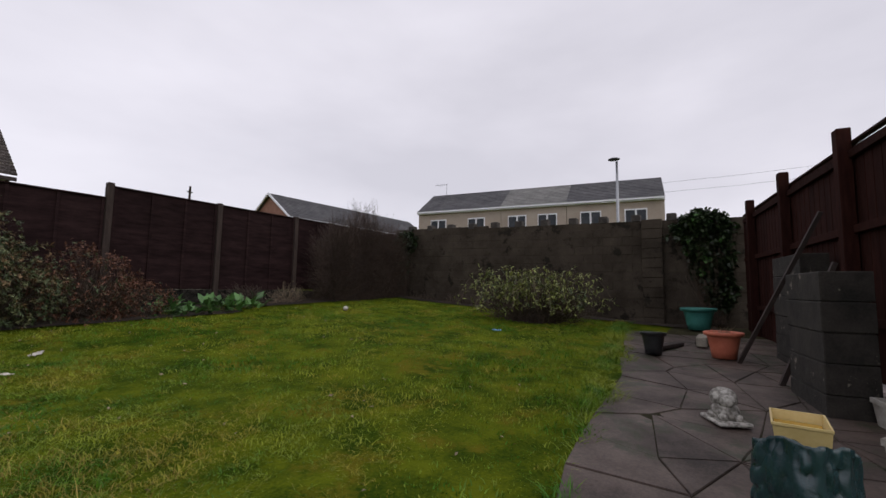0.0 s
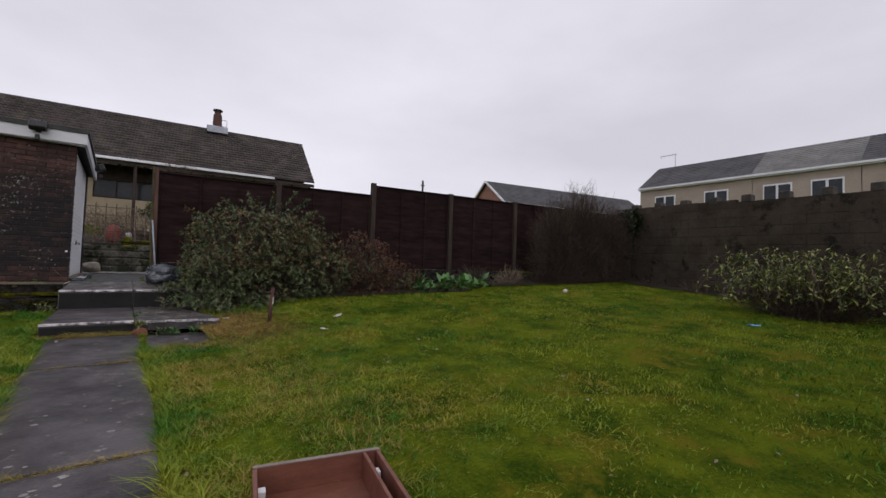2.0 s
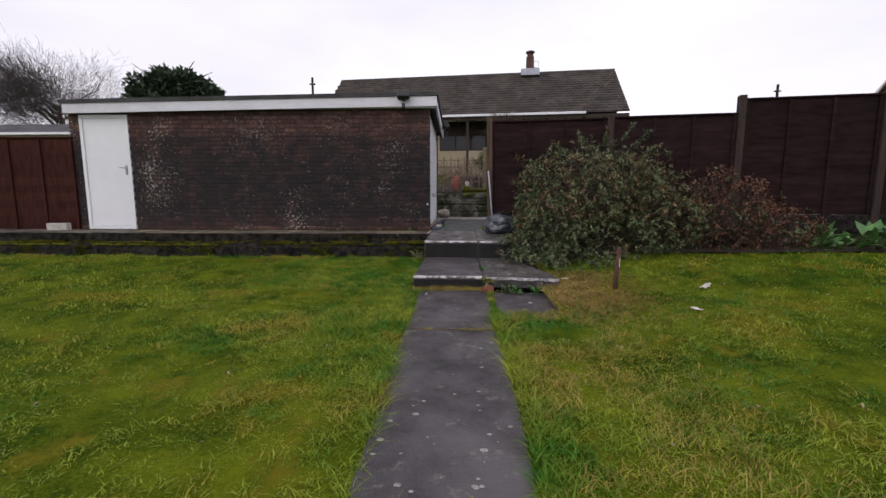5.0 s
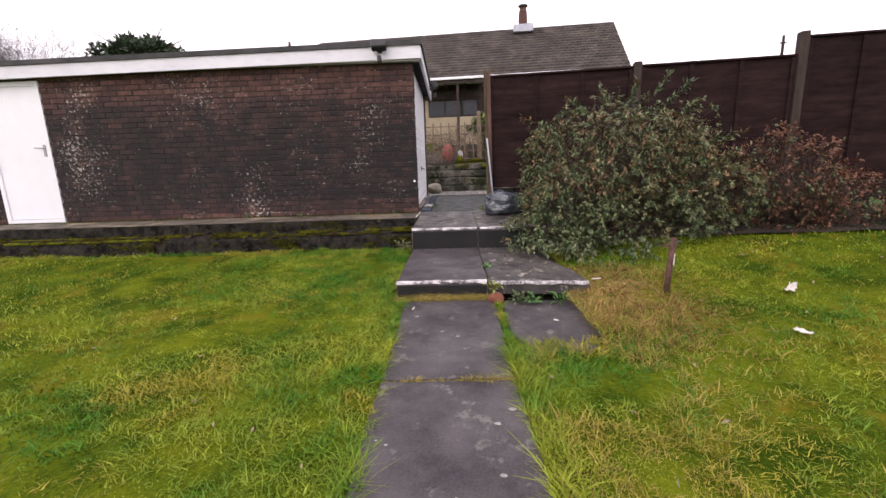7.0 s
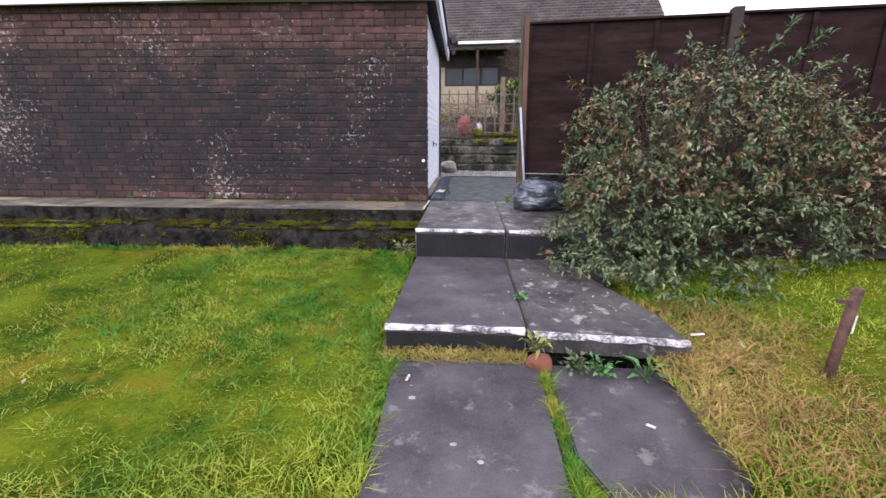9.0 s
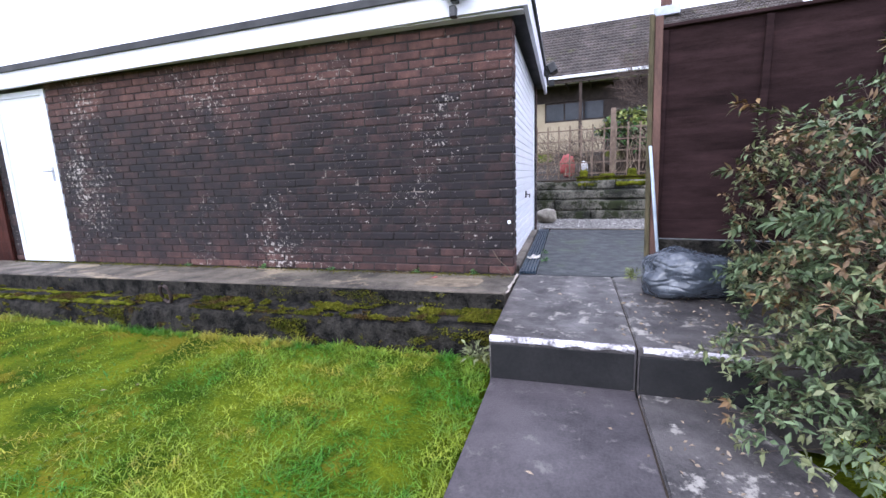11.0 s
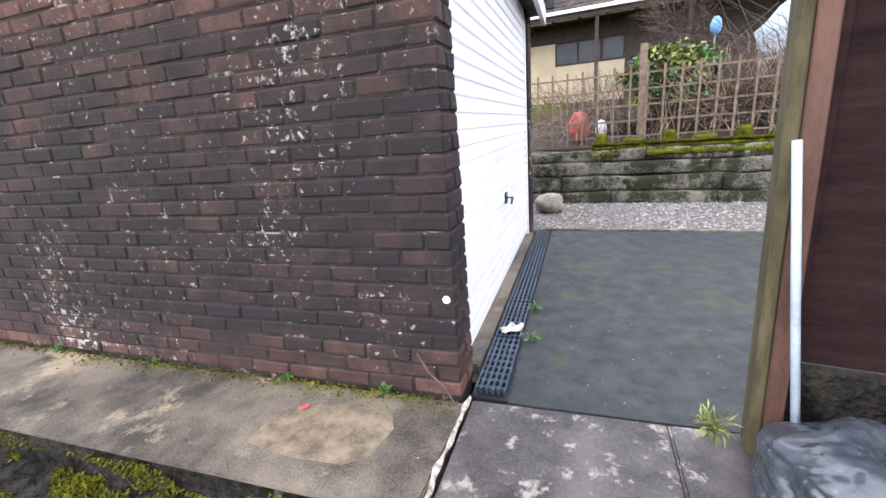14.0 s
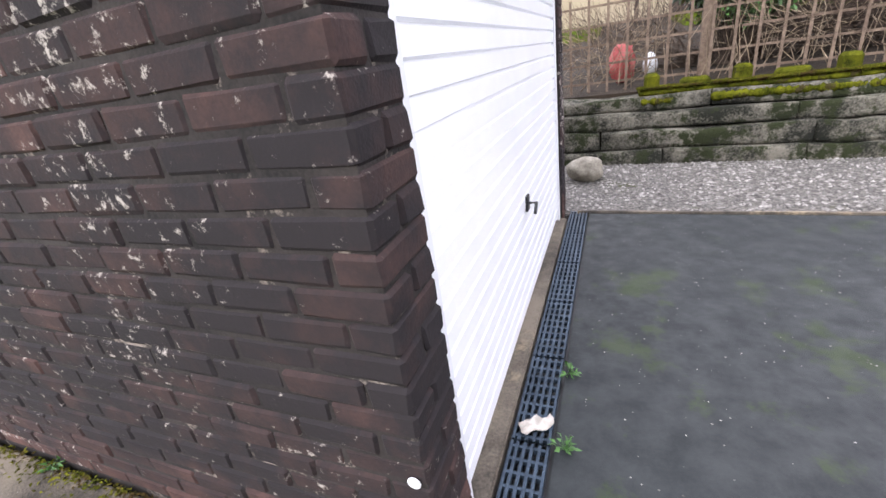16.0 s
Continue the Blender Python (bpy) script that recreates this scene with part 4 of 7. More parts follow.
for k in range(17):
    x = HX0 + 0.2 + 1.08 * k
    boxpart("veranda_sheet", x, x + 0.98, HE + 0.12, HE + 0.55, HZE - 0.27, HZE - 0.255, M["upvc"], house, label="pale veranda roof sheet")
    boxpart("rafter", x - 0.075, x - 0.02, HE + 0.10, 19.2, HZE - 0.36, HZE - 0.24, M["dark_wood"], house)
win = new("window")
win.parent = house
boxpart("window_frame", -0.7, 2.3, 19.24, 19.30, 3.85, 4.85, M["dark_wood"], win)
for x in (-0.62, 0.36, 1.34):
    boxpart("pane", x, x + 0.9, 19.21, 19.235, 3.93, 4.77, M["glass"], win)
for x in (-6.5, 1.25, 4.6, 8.0):
    boxpart("veranda_post", x - 0.07, x + 0.07, HE + 0.1, HE + 0.24, 2.0, HZE - 0.12, M["post"], house)
stack = new("chimney")
stack.parent = house
boxpart("stack", 4.75, 5.35, 21.3, 21.9, 8.7, 9.15, M["lead"], stack, 0.02)
boxpart("flashing", 4.45, 5.65, 20.9, 22.2, 8.85, 9.28, M["lead"], stack, 0.02)
bm = bmesh.new()
lathe(bm, [(0.24, 9.1), (0.27, 9.6), (0.25, 10.15), (0.19, 10.3), (0.19, 10.42)], 16, Matrix.Translation((5.05, 21.6, 0)))
part("chimney_pot", bm, M["rust"], stack)
bm = bmesh.new()
lathe(bm, [(0.30, 10.44), (0.28, 10.52), (0.05, 10.56)], 16, Matrix.Translation((5.05, 21.6, 0)))
part("cowl", bm, M["black"], stack)
bm = bmesh.new()
tube(bm, [(5.3, 21.6, 9.5), (5.6, 21.6, 9.5), (5.6, 21.6, 9.9), (5.3, 21.6, 9.9)], 0.03, 0.03, 4)
part("ladder_hook", bm, M["metal"], stack)

# ---------- far bungalow ----------
bung = empty("far_bungalow", "red brick bungalow with grey roof and white bargeboards", "house")
bm_m = Matrix.Translation((34.9, 28.2, 0)) @ Matrix.Rotation(radians(-12), 4, "Z")
gable_roof("roof", 0, 24, -4.2, 0, 4.2, 8.2, 11.2, M["tile_grey"], bung, rows=14, m=bm_m, lap=0.06)
bm = bmesh.new()
vs = [bm.verts.new(c) for c in ((0.4, -3.9, 3), (0.4, 3.9, 3), (0.4, 3.9, 8.3), (0.4, 0, 11.05), (0.4, -3.9, 8.3))]
bm.faces.new(vs)
box(bm, 0.41, 23.6, -3.9, 3.9, 1.8, 8.2)
bmesh.ops.transform(bm, matrix=bm_m, verts=bm.verts[:])
part("wall", bm, M["brick_far"], bung)
bm = bmesh.new()
for sgn in (-1, 1):
    v = [bm.verts.new(c) for c in ((-0.05, 0, 11.25), (-0.05, 4.3 * sgn, 8.18), (-0.05, 4.3 * sgn, 7.95), (-0.05, 0, 11.0), (0.1, 0, 11.25), (0.1, 4.3 * sgn, 8.18), (0.1, 4.3 * sgn, 7.95), (0.1, 0, 11.0))]
    for q in ((0, 1, 2, 3), (7, 6, 5, 4), (0, 4, 5, 1), (3, 2, 6, 7)):
        bm.faces.new([v[k] for k in q])
box(bm, 0.0, 24, -4.42, -4.25, 8.02, 8.16)
box(bm, 2.0, 4.2, -3.96, -3.9, 6.4, 7.7)
bmesh.ops.transform(bm, matrix=bm_m, verts=bm.verts[:])
part("bargeboard", bm, M["upvc"], bung, "white bargeboards and gutter")

# ---------- terrace of houses ----------
def terrace_house(y0, y1, material, right_gable=False, front=M["render_beige"]):
    th = empty("terrace_house", "beige rendered terraced house with tiled roof and white windows", "house", "terraced houses")
    xe, xr = 37.8, 41.6
    ze, zr = 8.45, 10.9
    bm = bmesh.new()
    n = 12
    for i in range(n):
        a, b = i / n, (i + 1) / n
        v = [bm.verts.new(c) for c in ((xe + (xr - xe) * a, y0, ze + (zr - ze) * a + 0.05), (xe + (xr - xe) * a, y1, ze + (zr - ze) * a + 0.05), (xe + (xr - xe) * b, y1, ze + (zr - ze) * b), (xe + (xr - xe) * b, y0, ze + (zr - ze) * b), (xe + (xr - xe) * a, y0, ze + (zr - ze) * a), (xe + (xr - xe) * a, y1, ze + (zr - ze) * a))]
        bm.faces.new((v[0], v[1], v[2], v[3]))
        bm.faces.new((v[4], v[5], v[1], v[0]))
    v = [bm.verts.new(c) for c in ((xr, y0, zr), (xr, y1, zr), (45.4, y1, ze), (45.4, y0, ze))]
    bm.faces.new(v)
    part("roof", bm, material, th)["kind"] = "stuff"
    bm = bmesh.new()
    box(bm, xe + 0.3, 45.1, y0 + 0.02, y1 - 0.02, 1.9, ze - 0.05)
    for yy in (y0 + 0.02, y1 - 0.02):
        v = [bm.verts.new(c) for c in ((xe + 0.3, yy, ze - 0.05), (xr, yy, zr - 0.1), (45.1, yy, ze - 0.05))]
        bm.faces.new(v)
    part("wall", bm, front, th)
    boxpart("gutter", xe - 0.12, xe + 0.0, y0, y1, ze - 0.16, ze - 0.02, M["upvc"], th, label="white gutter")
    boxpart("fascia", xe + 0.02, xe + 0.30, y0, y1, ze - 0.25, ze - 0.1, M["upvc"], th)
    for fy in (0.28, 0.74):
        c = y0 + (y1 - y0) * fy
        w = new("window")
        w.parent = th
        boxpart("window_frame", xe + 0.22, xe + 0.32, c - 0.85, c + 0.85, 6.1, 7.6, M["upvc"], w)
        for k in (-1, 1):
            boxpart("pane", xe + 0.19, xe + 0.215, c + 0.42 * k - 0.34, c + 0.42 * k + 0.34, 6.2, 7.48, M["glass"], w)
    return th


terrace_house(2.2, 10.8, M["tile_grey"])
terrace_house(-3.7, 2.2, M["tile_old"])
terrace_house(-11.3, -3.7, M["tile_grey"])

# ---------- paved corner ----------
paving = tagged(empty("crazy_paving", "irregular dark grey paving slabs with open mossy joints, beside the lawn", "paving"), kind="structure")
flat_patch("paving_bed", [(2.4, -13.5), (11.0, -13.5), (11.0, -8.60), (5.2, -8.60), (4.0, -8.40), (2.4, -8.40)], 0.008, M["joint"])


def crazy_paving():
    rng = random.Random(4)
    cols, rows_ = 12, 5
    pts = {}
    for i in range(cols + 1):
        for j in range(rows_ + 1):
            x = 2.5 + 0.58 * i + (rng.uniform(-0.2, 0.2) if 0 < i < cols else 0)
            y = -8.45 - 0.2 * min(1, max(0, x - 4.0) / 1.2) - 0.50 * j + (rng.uniform(-0.15, 0.15) if 0 < j < rows_ else rng.uniform(-0.03, 0.03))
            pts[i, j] = Vector((x, y, 0))
    for i in range(cols):
        for j in range(rows_):
            q = [pts[i, j], pts[i + 1, j], pts[i + 1, j + 1], pts[i, j + 1]]
            cuts = rng.choice(((0, 1, 2, 3),), ) if rng.random() < 0.6 else None
            polys = [[0, 1, 2, 3]] if cuts else ([[0, 1, 2], [0, 2, 3]] if rng.random() < 0.5 else [[0, 1, 3], [1, 2, 3]])
            for p in polys:
                vs = [q[k] for k in p]
                c = sum(vs, Vector()) / len(vs)
                out = [c + (v - c) * (1 - 0.006 / max(0.12, (v - c).length)) for v in vs]
                lift = 0.016 + rng.uniform(-0.003, 0.004)
                slab("paving_slab", [(v.x, v.y) for v in out[::-1]], lambda x, y: G(x, y) + lift, 0.05, M["concrete_pave"], paving, edge=0.004)


M["concrete_pave"] = mat("paving_stone", (0.036, 0.027, 0.022), (0.112, 0.080, 0.064), scale=1.6, spread=0.15, fine=60, bump=0.5, rough=0.75, rough2=0.5, c=(0.040, 0.042, 0.022), cpos=0.56, cscale=2.5, vary=0.10)
crazy_paving()

# right boundary fence, leaning boards
right_fence = empty("timber_fence", "tall red-brown upright board fence along the paved corner", "fence")
FY = -10.85


def up_board(x0, w, z0, z1, y, mat_):
    return boxpart("board", x0, x0 + w, y - 0.012, y + 0.012, z0, z1, mat_, right_fence, 0.003)


x = 2.4
while x < 10.7:
    up_board(x, 0.145, 0.1, 2.38 + 0.02 * math.sin(x), FY, M["fence_red"])
    x += 0.155
for k, x in enumerate((2.5, 4.35, 6.2, 8.05, 9.9)):
    boxpart("fence_post", x - 0.06, x + 0.06, FY + 0.02, FY + 0.14, -0.1, 2.57 + 0.03 * (k % 2), M["fence_red"], right_fence, 0.008)
for z in (0.6, 1.5, 2.25):
    boxpart("rail", 2.3, 10.6, FY + 0.013, FY + 0.06, z, z + 0.08, M["fence_red"], right_fence, 0.004)
boxpart("capping_rail", 2.3, 10.7, FY - 0.03, FY + 0.03, 2.40, 2.43, M["fence_red"], right_fence, 0.004)

def pier(x0, x1, y0, y1, z0, z1, label):
    th = empty("block_pier", label, "wall pier", "block piers")
    n = int(round((z1 - z0) / 0.225))
    for i in range(n):
        a = 0.004 * ((i * 7) % 3)
        boxpart("block", x0 + a, x1, y0, y1 - a, z0 + i * (z1 - z0) / n, z0 + (i + 1) * (z1 - z0) / n - 0.004, M["block_flaked"], th, 0.007)
    return th


M["block_flaked"] = mat("flaked_block", (0.012, 0.011, 0.009), (0.046, 0.040, 0.033), scale=4, fine=60, bump=0.9, rough=0.95, c=(0.30, 0.26, 0.21), cpos=0.63, cscale=5)
pier(4.95, 5.75, -10.45, -10.12, -0.1, 1.08, "dark concrete block pier with flaking pale render")
pier(6.6, 7.6, -10.75, -10.48, -0.1, 1.35, "dark damp concrete block pier against timber fence")
for nm, pts in (("leaning_batten", [(7.0, -9.95, 0.03), (6.3, -10.6, 1.75)]), ("leaning_batten", [(5.95, -10.1, 0.0), (5.9, -10.55, 1.2)])):
    bm = bmesh.new()
    tube(bm, pts, 0.03, 0.028, 4)
    tagged(part(nm, bm, M["dark_wood"], None), "dark timber batten leaning on the block pier", "batten", "leaning battens")

# ---------- pots and things on the paving ----------
def pot(name, x, y, r, h, material, label, tilt=0, rim=True, soil=True):
    z = G(x, y) + 0.028
    th = empty(name, label, "plant pot", at=(x, y, z))
    m = Matrix.Rotation(radians(tilt), 4, "Y")
    bm = bmesh.new()
    prof = [(r * 0.66, 0), (r * 0.74, h * 0.3), (r * 0.9, h * 0.8), (r * 0.93, h * 0.84), (r * 1.08, h * 0.86), (r * 1.1, h * 0.98), (r * 1.02, h), (r * 0.9, h * 0.97), (r * 0.84, h * 0.7)]
    lathe(bm, prof, 28, m)
    part("body", bm, material, th, smooth=True)
    if soil:
        bm = bmesh.new()
        lathe(bm, [(r * 0.80, h * 0.70), (r * 0.83, h * 0.82), (r * 0.3, h * 0.85)], 20, m)
        part("soil", bm, M["soil"], th)
    return th


p1 = pot("terracotta_pot", 7.25, -9.85, 0.205, 0.33, M["terracotta"], "orange terracotta plastic pot with dead plant")
stems("dead_plant", [(0, 0, 0.24)] * 30, [(random.uniform(-.15, .15), random.uniform(-.15, .15), random.uniform(.32, .42)) for _ in range(30)], 0.004, M["twig_pale"], p1)
p2 = pot("teal_pot", 10.3, -9.95, 0.285, 0.42, M["teal"], "large teal plastic plant pot beside the wall")
boxpart("handle_tab", 0.24, 0.38, -0.06, 0.06, 0.38, 0.41, M["teal"], p2, 0.01)
p3 = pot("black_pot", 7.05, -9.03, 0.15, 0.29, M["black"], "black plastic pot tipped against lawn edge", tilt=6)
for i, (x, y, L, a, h) in enumerate(((7.75, -9.25, 0.8, -25, 0.06), (8.3, -9.75, 0.6, -10, 0.14))):
    o = boxpart("old_plank", -L / 2, L / 2, -0.07, 0.07, 0, h, M["dark_wood"] if i == 0 else M["rock"], None, 0.01, m=Matrix.Translation((x, y, G(x, y) + 0.025)) @ Matrix.Rotation(radians(a), 4, "Z"))
    tagged(o, "dark wet timber offcut lying on the paving" if i == 0 else "pale rough stone slab lying by the pots", "offcut")


def tortoise():
    x, y = 4.47, -9.39
    z = G(x, y) + 0.026
    bm = bmesh.new()
    def blob(cx, cy, cz, rx, ry, rz, sub=2):
        r = bmesh.ops.create_icosphere(bm, subdivisions=sub, radius=1)
        for v in r["verts"]:
            k = 1 + 0.08 * noise.noise(v.co * 4 + Vector((cx, cy, 0)))
            v.co = Vector((cx + v.co.x * rx * k, cy + v.co.y * ry * k, cz + v.co.z * rz * k))
    box(bm, -0.17, 0.17, -0.14, 0.14, 0, 0.035, 0.01)
    blob(0, 0, 0.10, 0.12, 0.11, 0.09, 3)
    blob(0.04, -0.01, 0.20, 0.115, 0.11, 0.10, 3)
    blob(-0.05, 0.02, 0.20, 0.075, 0.07, 0.06, 3)
    for a in range(5):
        blob(0.1 * math.cos(a * 1.25), 0.1 * math.sin(a * 1.25), 0.06, 0.045, 0.045, 0.04)
    for v in bm.verts:
        v.co.z = max(v.co.z, 0)
    bmesh.ops.transform(bm, matrix=Matrix.Translation((x, y, z)) @ Matrix.Rotation(radians(20), 4, "Z") @ Matrix.Scale(0.80, 4), verts=bm.verts[:])
    tagged(part("garden_statue", bm, M["statue"], None, smooth=True), "small weathered stone animal statue on paving", "statue")


tortoise()


def sack(name, x, y, z, rx, ry, rz, material, label, sub=6, cut=-0.8, fold=1.0, square=0.0, group=""):
    """A slack plastic sack: rounded mass broken by sharp creases that run from the neck."""
    bm = bmesh.new()
    bmesh.ops.create_icosphere(bm, subdivisions=sub, radius=1)
    for v in bm.verts:
        d = v.co.normalized()
        ang = math.atan2(d.y, d.x)
        wob = 0.5 * noise.noise(d * 2.2 + Vector((x, y, 0)))
        big = noise.noise(Vector((d.x * 1.7, d.y * 1.7, d.z * 1.5)) + Vector((x, y, 0)))
        c1 = 1 - abs(noise.noise(Vector((d.x * 1.7, d.y * 2.6, d.z * 4.0)) + Vector((y, x, 3)) + Vector((wob, wob, wob))) * 2.2)
        c2 = 1 - abs(noise.noise(Vector((d.x * 4, d.y * 7, d.z * 8)) + Vector((3, x, y)) + Vector((wob, 0, wob)) * 2) * 2.4)
        c3 = 1 - abs(noise.noise(Vector((math.cos(ang) * 5, math.sin(ang) * 5, d.z * 2 + 7)) + Vector((wob, wob, 0)) * 2) * 2.2)
        k = 1 + fold * (0.26 * big - 0.048 * max(0, c1) ** 4 - 0.014 * max(0, c2) ** 4 - 0.05 * max(0, c3) ** 5 * max(0, d.z))
        if square:
            m_ = max(abs(d.x), abs(d.y))
            k *= (1 - square) + square * min(1.35, 1 / max(0.55, m_))
        v.co = d * k
        v.co.z -= 0.25 * math.exp(-(d.x ** 2 + d.y ** 2) * 16) if d.z > 0 else 0
        v.co.z = max(v.co.z, cut + 0.03 * noise.noise(d * 5))
        v.co = Vector((x + v.co.x * rx, y + v.co.y * ry, z + v.co.z * rz))
    th = empty(name, label, "bag", group)
    part("body", bm, material, th, smooth=True)
    bm = bmesh.new()
    for q in range(6):
        a = q * 1.05
        c, s_ = math.cos(a), math.sin(a)
        tube(bm, [(x + 0.16 * rx * c, y + 0.16 * ry * s_, z + rz * 0.60), (x + 0.06 * rx * c, y + 0.06 * ry * s_, z + rz * 0.84), (x + 0.14 * rx * c, y + 0.14 * ry * s_, z + rz * 0.90)], 0.10 * rx, 0.035 * rx, 5)
    part("tied_neck", bm, material, th, smooth=True)
    return th


def open_sack(x, y, z, r, h, material, label):
    """A standing sack with an open, slumped mouth; its sides fall in long folds."""
    th = empty("refuse_bag", label, "bag")
    bm = bmesh.new()
    rings, seg, n = [], 96, 34
    for i in range(n + 1):
        u = i / n
        ring = []
        for k in range(seg):
            a = 6.28318 * k / seg
            sq = 1 + 0.10 * math.cos(4 * a + 0.6)
            w = noise.noise(Vector((math.cos(a) * 2.2, math.sin(a) * 2.2, u * 2.4)))
            cr = 1 - abs(noise.noise(Vector((math.cos(a) * 3.2 + u, math.sin(a) * 3.2, u * 3.5 + 4))) * 2.3)
            f = 1 - abs(noise.noise(Vector((math.cos(a) * 6.5, math.sin(a) * 6.5, u * 1.3 + 9))) * 2.3)
            rr = r * sq * (0.93 + 0.10 * math.sin(3.1 * u) + 0.14 * w - 0.13 * max(0, cr) ** 4 - 0.08 * u * max(0, f) ** 4)
            top = h * (0.86 + 0.12 * math.cos(a - 2.9) + 0.07 * noise.noise(Vector((math.cos(a) * 2, math.sin(a) * 2, 5))))
            ring.append(bm.verts.new((x + rr * math.cos(a), y + rr * math.sin(a), z + top * u)))
        rings.append(ring)
    inner = [[bm.verts.new((x + (v.co.x - x) * s_, y + (v.co.y - y) * s_, v.co.z - d)) for v in rings[-1]] for s_, d in ((0.97, 0.0), (0.80, 0.035), (0.45, 0.075), (0.1, 0.085))]
    rings += inner
    for i in range(len(rings) - 1):
        for k in range(seg):
            j = (k + 1) % seg
            bm.faces.new((rings[i][k], rings[i][j], rings[i + 1][j], rings[i + 1][k]))
    bm.faces.new(rings[0][::-1])
    bm.faces.new(rings[-1])
    part("body", bm, material, th, smooth=True)
    return th


open_sack(2.84, -9.38, G(2.84, -9.38) + 0.02, 0.155, 0.48, M["bag_green"], "standing dark green plastic refuse sack with open mouth on paving")
tray = empty("plastic_tub", "cream rectangular plastic tub with yellow water", "tub")
tm = Matrix.Translation((3.23, -9.475, 0.19)) @ Matrix.Rotation(radians(-12), 4, "Z")
boxpart("tub_stand", -0.10, 0.10, -0.07, 0.07, -0.30, -0.02, M["block_flaked"], tray, 0.01, m=tm)
bm = bmesh.new()
a = [(-0.14, -0.10), (0.14, -0.10), (0.14, 0.10), (-0.14, 0.10)]
lv = [[bm.verts.new((px * s, py * s, z)) for px, py in a] for s, z in ((0.86, -0.02), (1.0, 0.13), (1.04, 0.135), (1.04, 0.125 + 0.02), (0.97, 0.145), (0.84, 0.0))]
for i in range(5):
    for k in range(4):
        bm.faces.new((lv[i][k], lv[i][(k + 1) % 4], lv[i + 1][(k + 1) % 4], lv[i + 1][k]))
bm.faces.new(lv[0][::-1])
bm.faces.new(lv[5])
bmesh.ops.transform(bm, matrix=tm, verts=bm.verts[:])
part("tub", bm, M["cream_plastic"], tray)
M["water"] = mat("yellow_water", (0.42, 0.25, 0.03), (0.50, 0.31, 0.05), scale=2, bump=0.02, rough=0.08)
boxpart("water", -0.125, 0.125, -0.088, 0.088, 0.07, 0.10, M["water"], tray, m=tm)


def trough(x, y, a, L=0.5, group="planters"):
    z = G(x, y) + 0.025
    th = empty("stone_planter", "pale weathered rectangular planter with dark soil", "planter", group)
    m = Matrix.Translation((x, y, z)) @ Matrix.Rotation(radians(a), 4, "Z")
    bm = bmesh.new()
    W, H = 0.15, 0.19
    lv = [[bm.verts.new((px * L / 2 * s, py * W * s, zz)) for px, py in ((-1, -1), (1, -1), (1, 1), (-1, 1))] for s, zz in ((0.84, 0), (0.94, H * 0.8), (1.0, H * 0.82), (1.0, H), (0.88, H), (0.84, H * 0.75))]
    for i in range(5):
        for k in range(4):
            bm.faces.new((lv[i][k], lv[i][(k + 1) % 4], lv[i + 1][(k + 1) % 4], lv[i + 1][k]))
    bm.faces.new(lv[0][::-1])
    bm.faces.new(lv[5])
    bmesh.ops.transform(bm, matrix=m, verts=bm.verts[:])
    part("trough", bm, M["planter"], th)
    boxpart("soil", -L * 0.41, L * 0.41, -W * 0.8, W * 0.8, H * 0.7, H * 0.86, M["soil"], th, m=m)


trough(3.92, -10.24, -40, 0.42)
trough(4.7, -10.50, 0, 0.4)
trough(3.0, -10.4, -50, 0.4)

# ---------- wooden box on the lawn ----------
boxm = Matrix.Translation((1.30, -7.20, G(1.4, -7) + 0.02)) @ Matrix.Rotation(radians(-13), 4, "Z")
wb = empty("wooden_box", "open shallow red-brown wooden drawer lying on the lawn", "box")
boxpart("base", -0.25, 0.25, -0.25, 0.25, 0.0, 0.012, M["wood_red"], wb, m=boxm)
for a in ((-0.262, -0.245, -0.26, 0.26), (0.245, 0.262, -0.26, 0.26), (-0.245, 0.245, 0.245, 0.262), (-0.245, 0.245, -0.262, -0.245), (0.185, 0.2, -0.245, 0.245)):
    boxpart("side", a[0], a[1], a[2], a[3], 0.0 if a[0] < 0.18 or a[0] > 0.2 else 0.012, 0.125, M["wood_red"], wb, 0.002, m=boxm)
boxpart("top_edge", -0.262, 0.262, 0.243, 0.264, 0.126, 0.130, M["wood_grey"], wb, m=boxm)
for x in (-0.235, 0.215):
    boxpart("white_block", x - 0.009, x + 0.02, 0.12, 0.16, 0.05, 0.09, M["upvc"], wb, 0.003, m=boxm)

# ---------- small things by the steps ----------
st = empty("iron_stake", "short rusty iron pipe stake with peeling white paint", "stake")
bm = bmesh.new()
tube(bm, [(2.19, -3.05, 0.02), (2.205, -3.05, 0.28), (2.225, -3.05, 0.54)], 0.023, 0.023, 10)
part("pipe", bm, M["rust"], st, smooth=True)
boxpart("peg", 2.13, 2.20, -3.07, -3.06, 0.475, 0.49, M["rust"], st)
tagged(mesh_ob("bolt_tag", [(2.215, -3.079, 0.33), (2.226, -3.079, 0.33), (2.228, -3.079, 0.42), (2.219, -3.079, 0.42)], [(0, 1, 2, 3)], M["paper"], st))

sack("refuse_bag", 1.24, -0.40, 0.59, 0.285, 0.225, 0.165, M["bag"], "crumpled black plastic refuse sack slumped beside fence post", cut=-0.82, fold=0.8, square=0.45)
bm = bmesh.new()
tube(bm, [(1.125, -0.22, 0.455), (1.075, -0.17, 1.0), (1.03, -0.13, 1.50)], 0.012, 0.012, 10)
tagged(part("painted_stick", bm, M["stick"], None, smooth=True), "pale blue painted stick leaning on fence post", "stick")

# iron ring on the ledge
bm = bmesh.new()
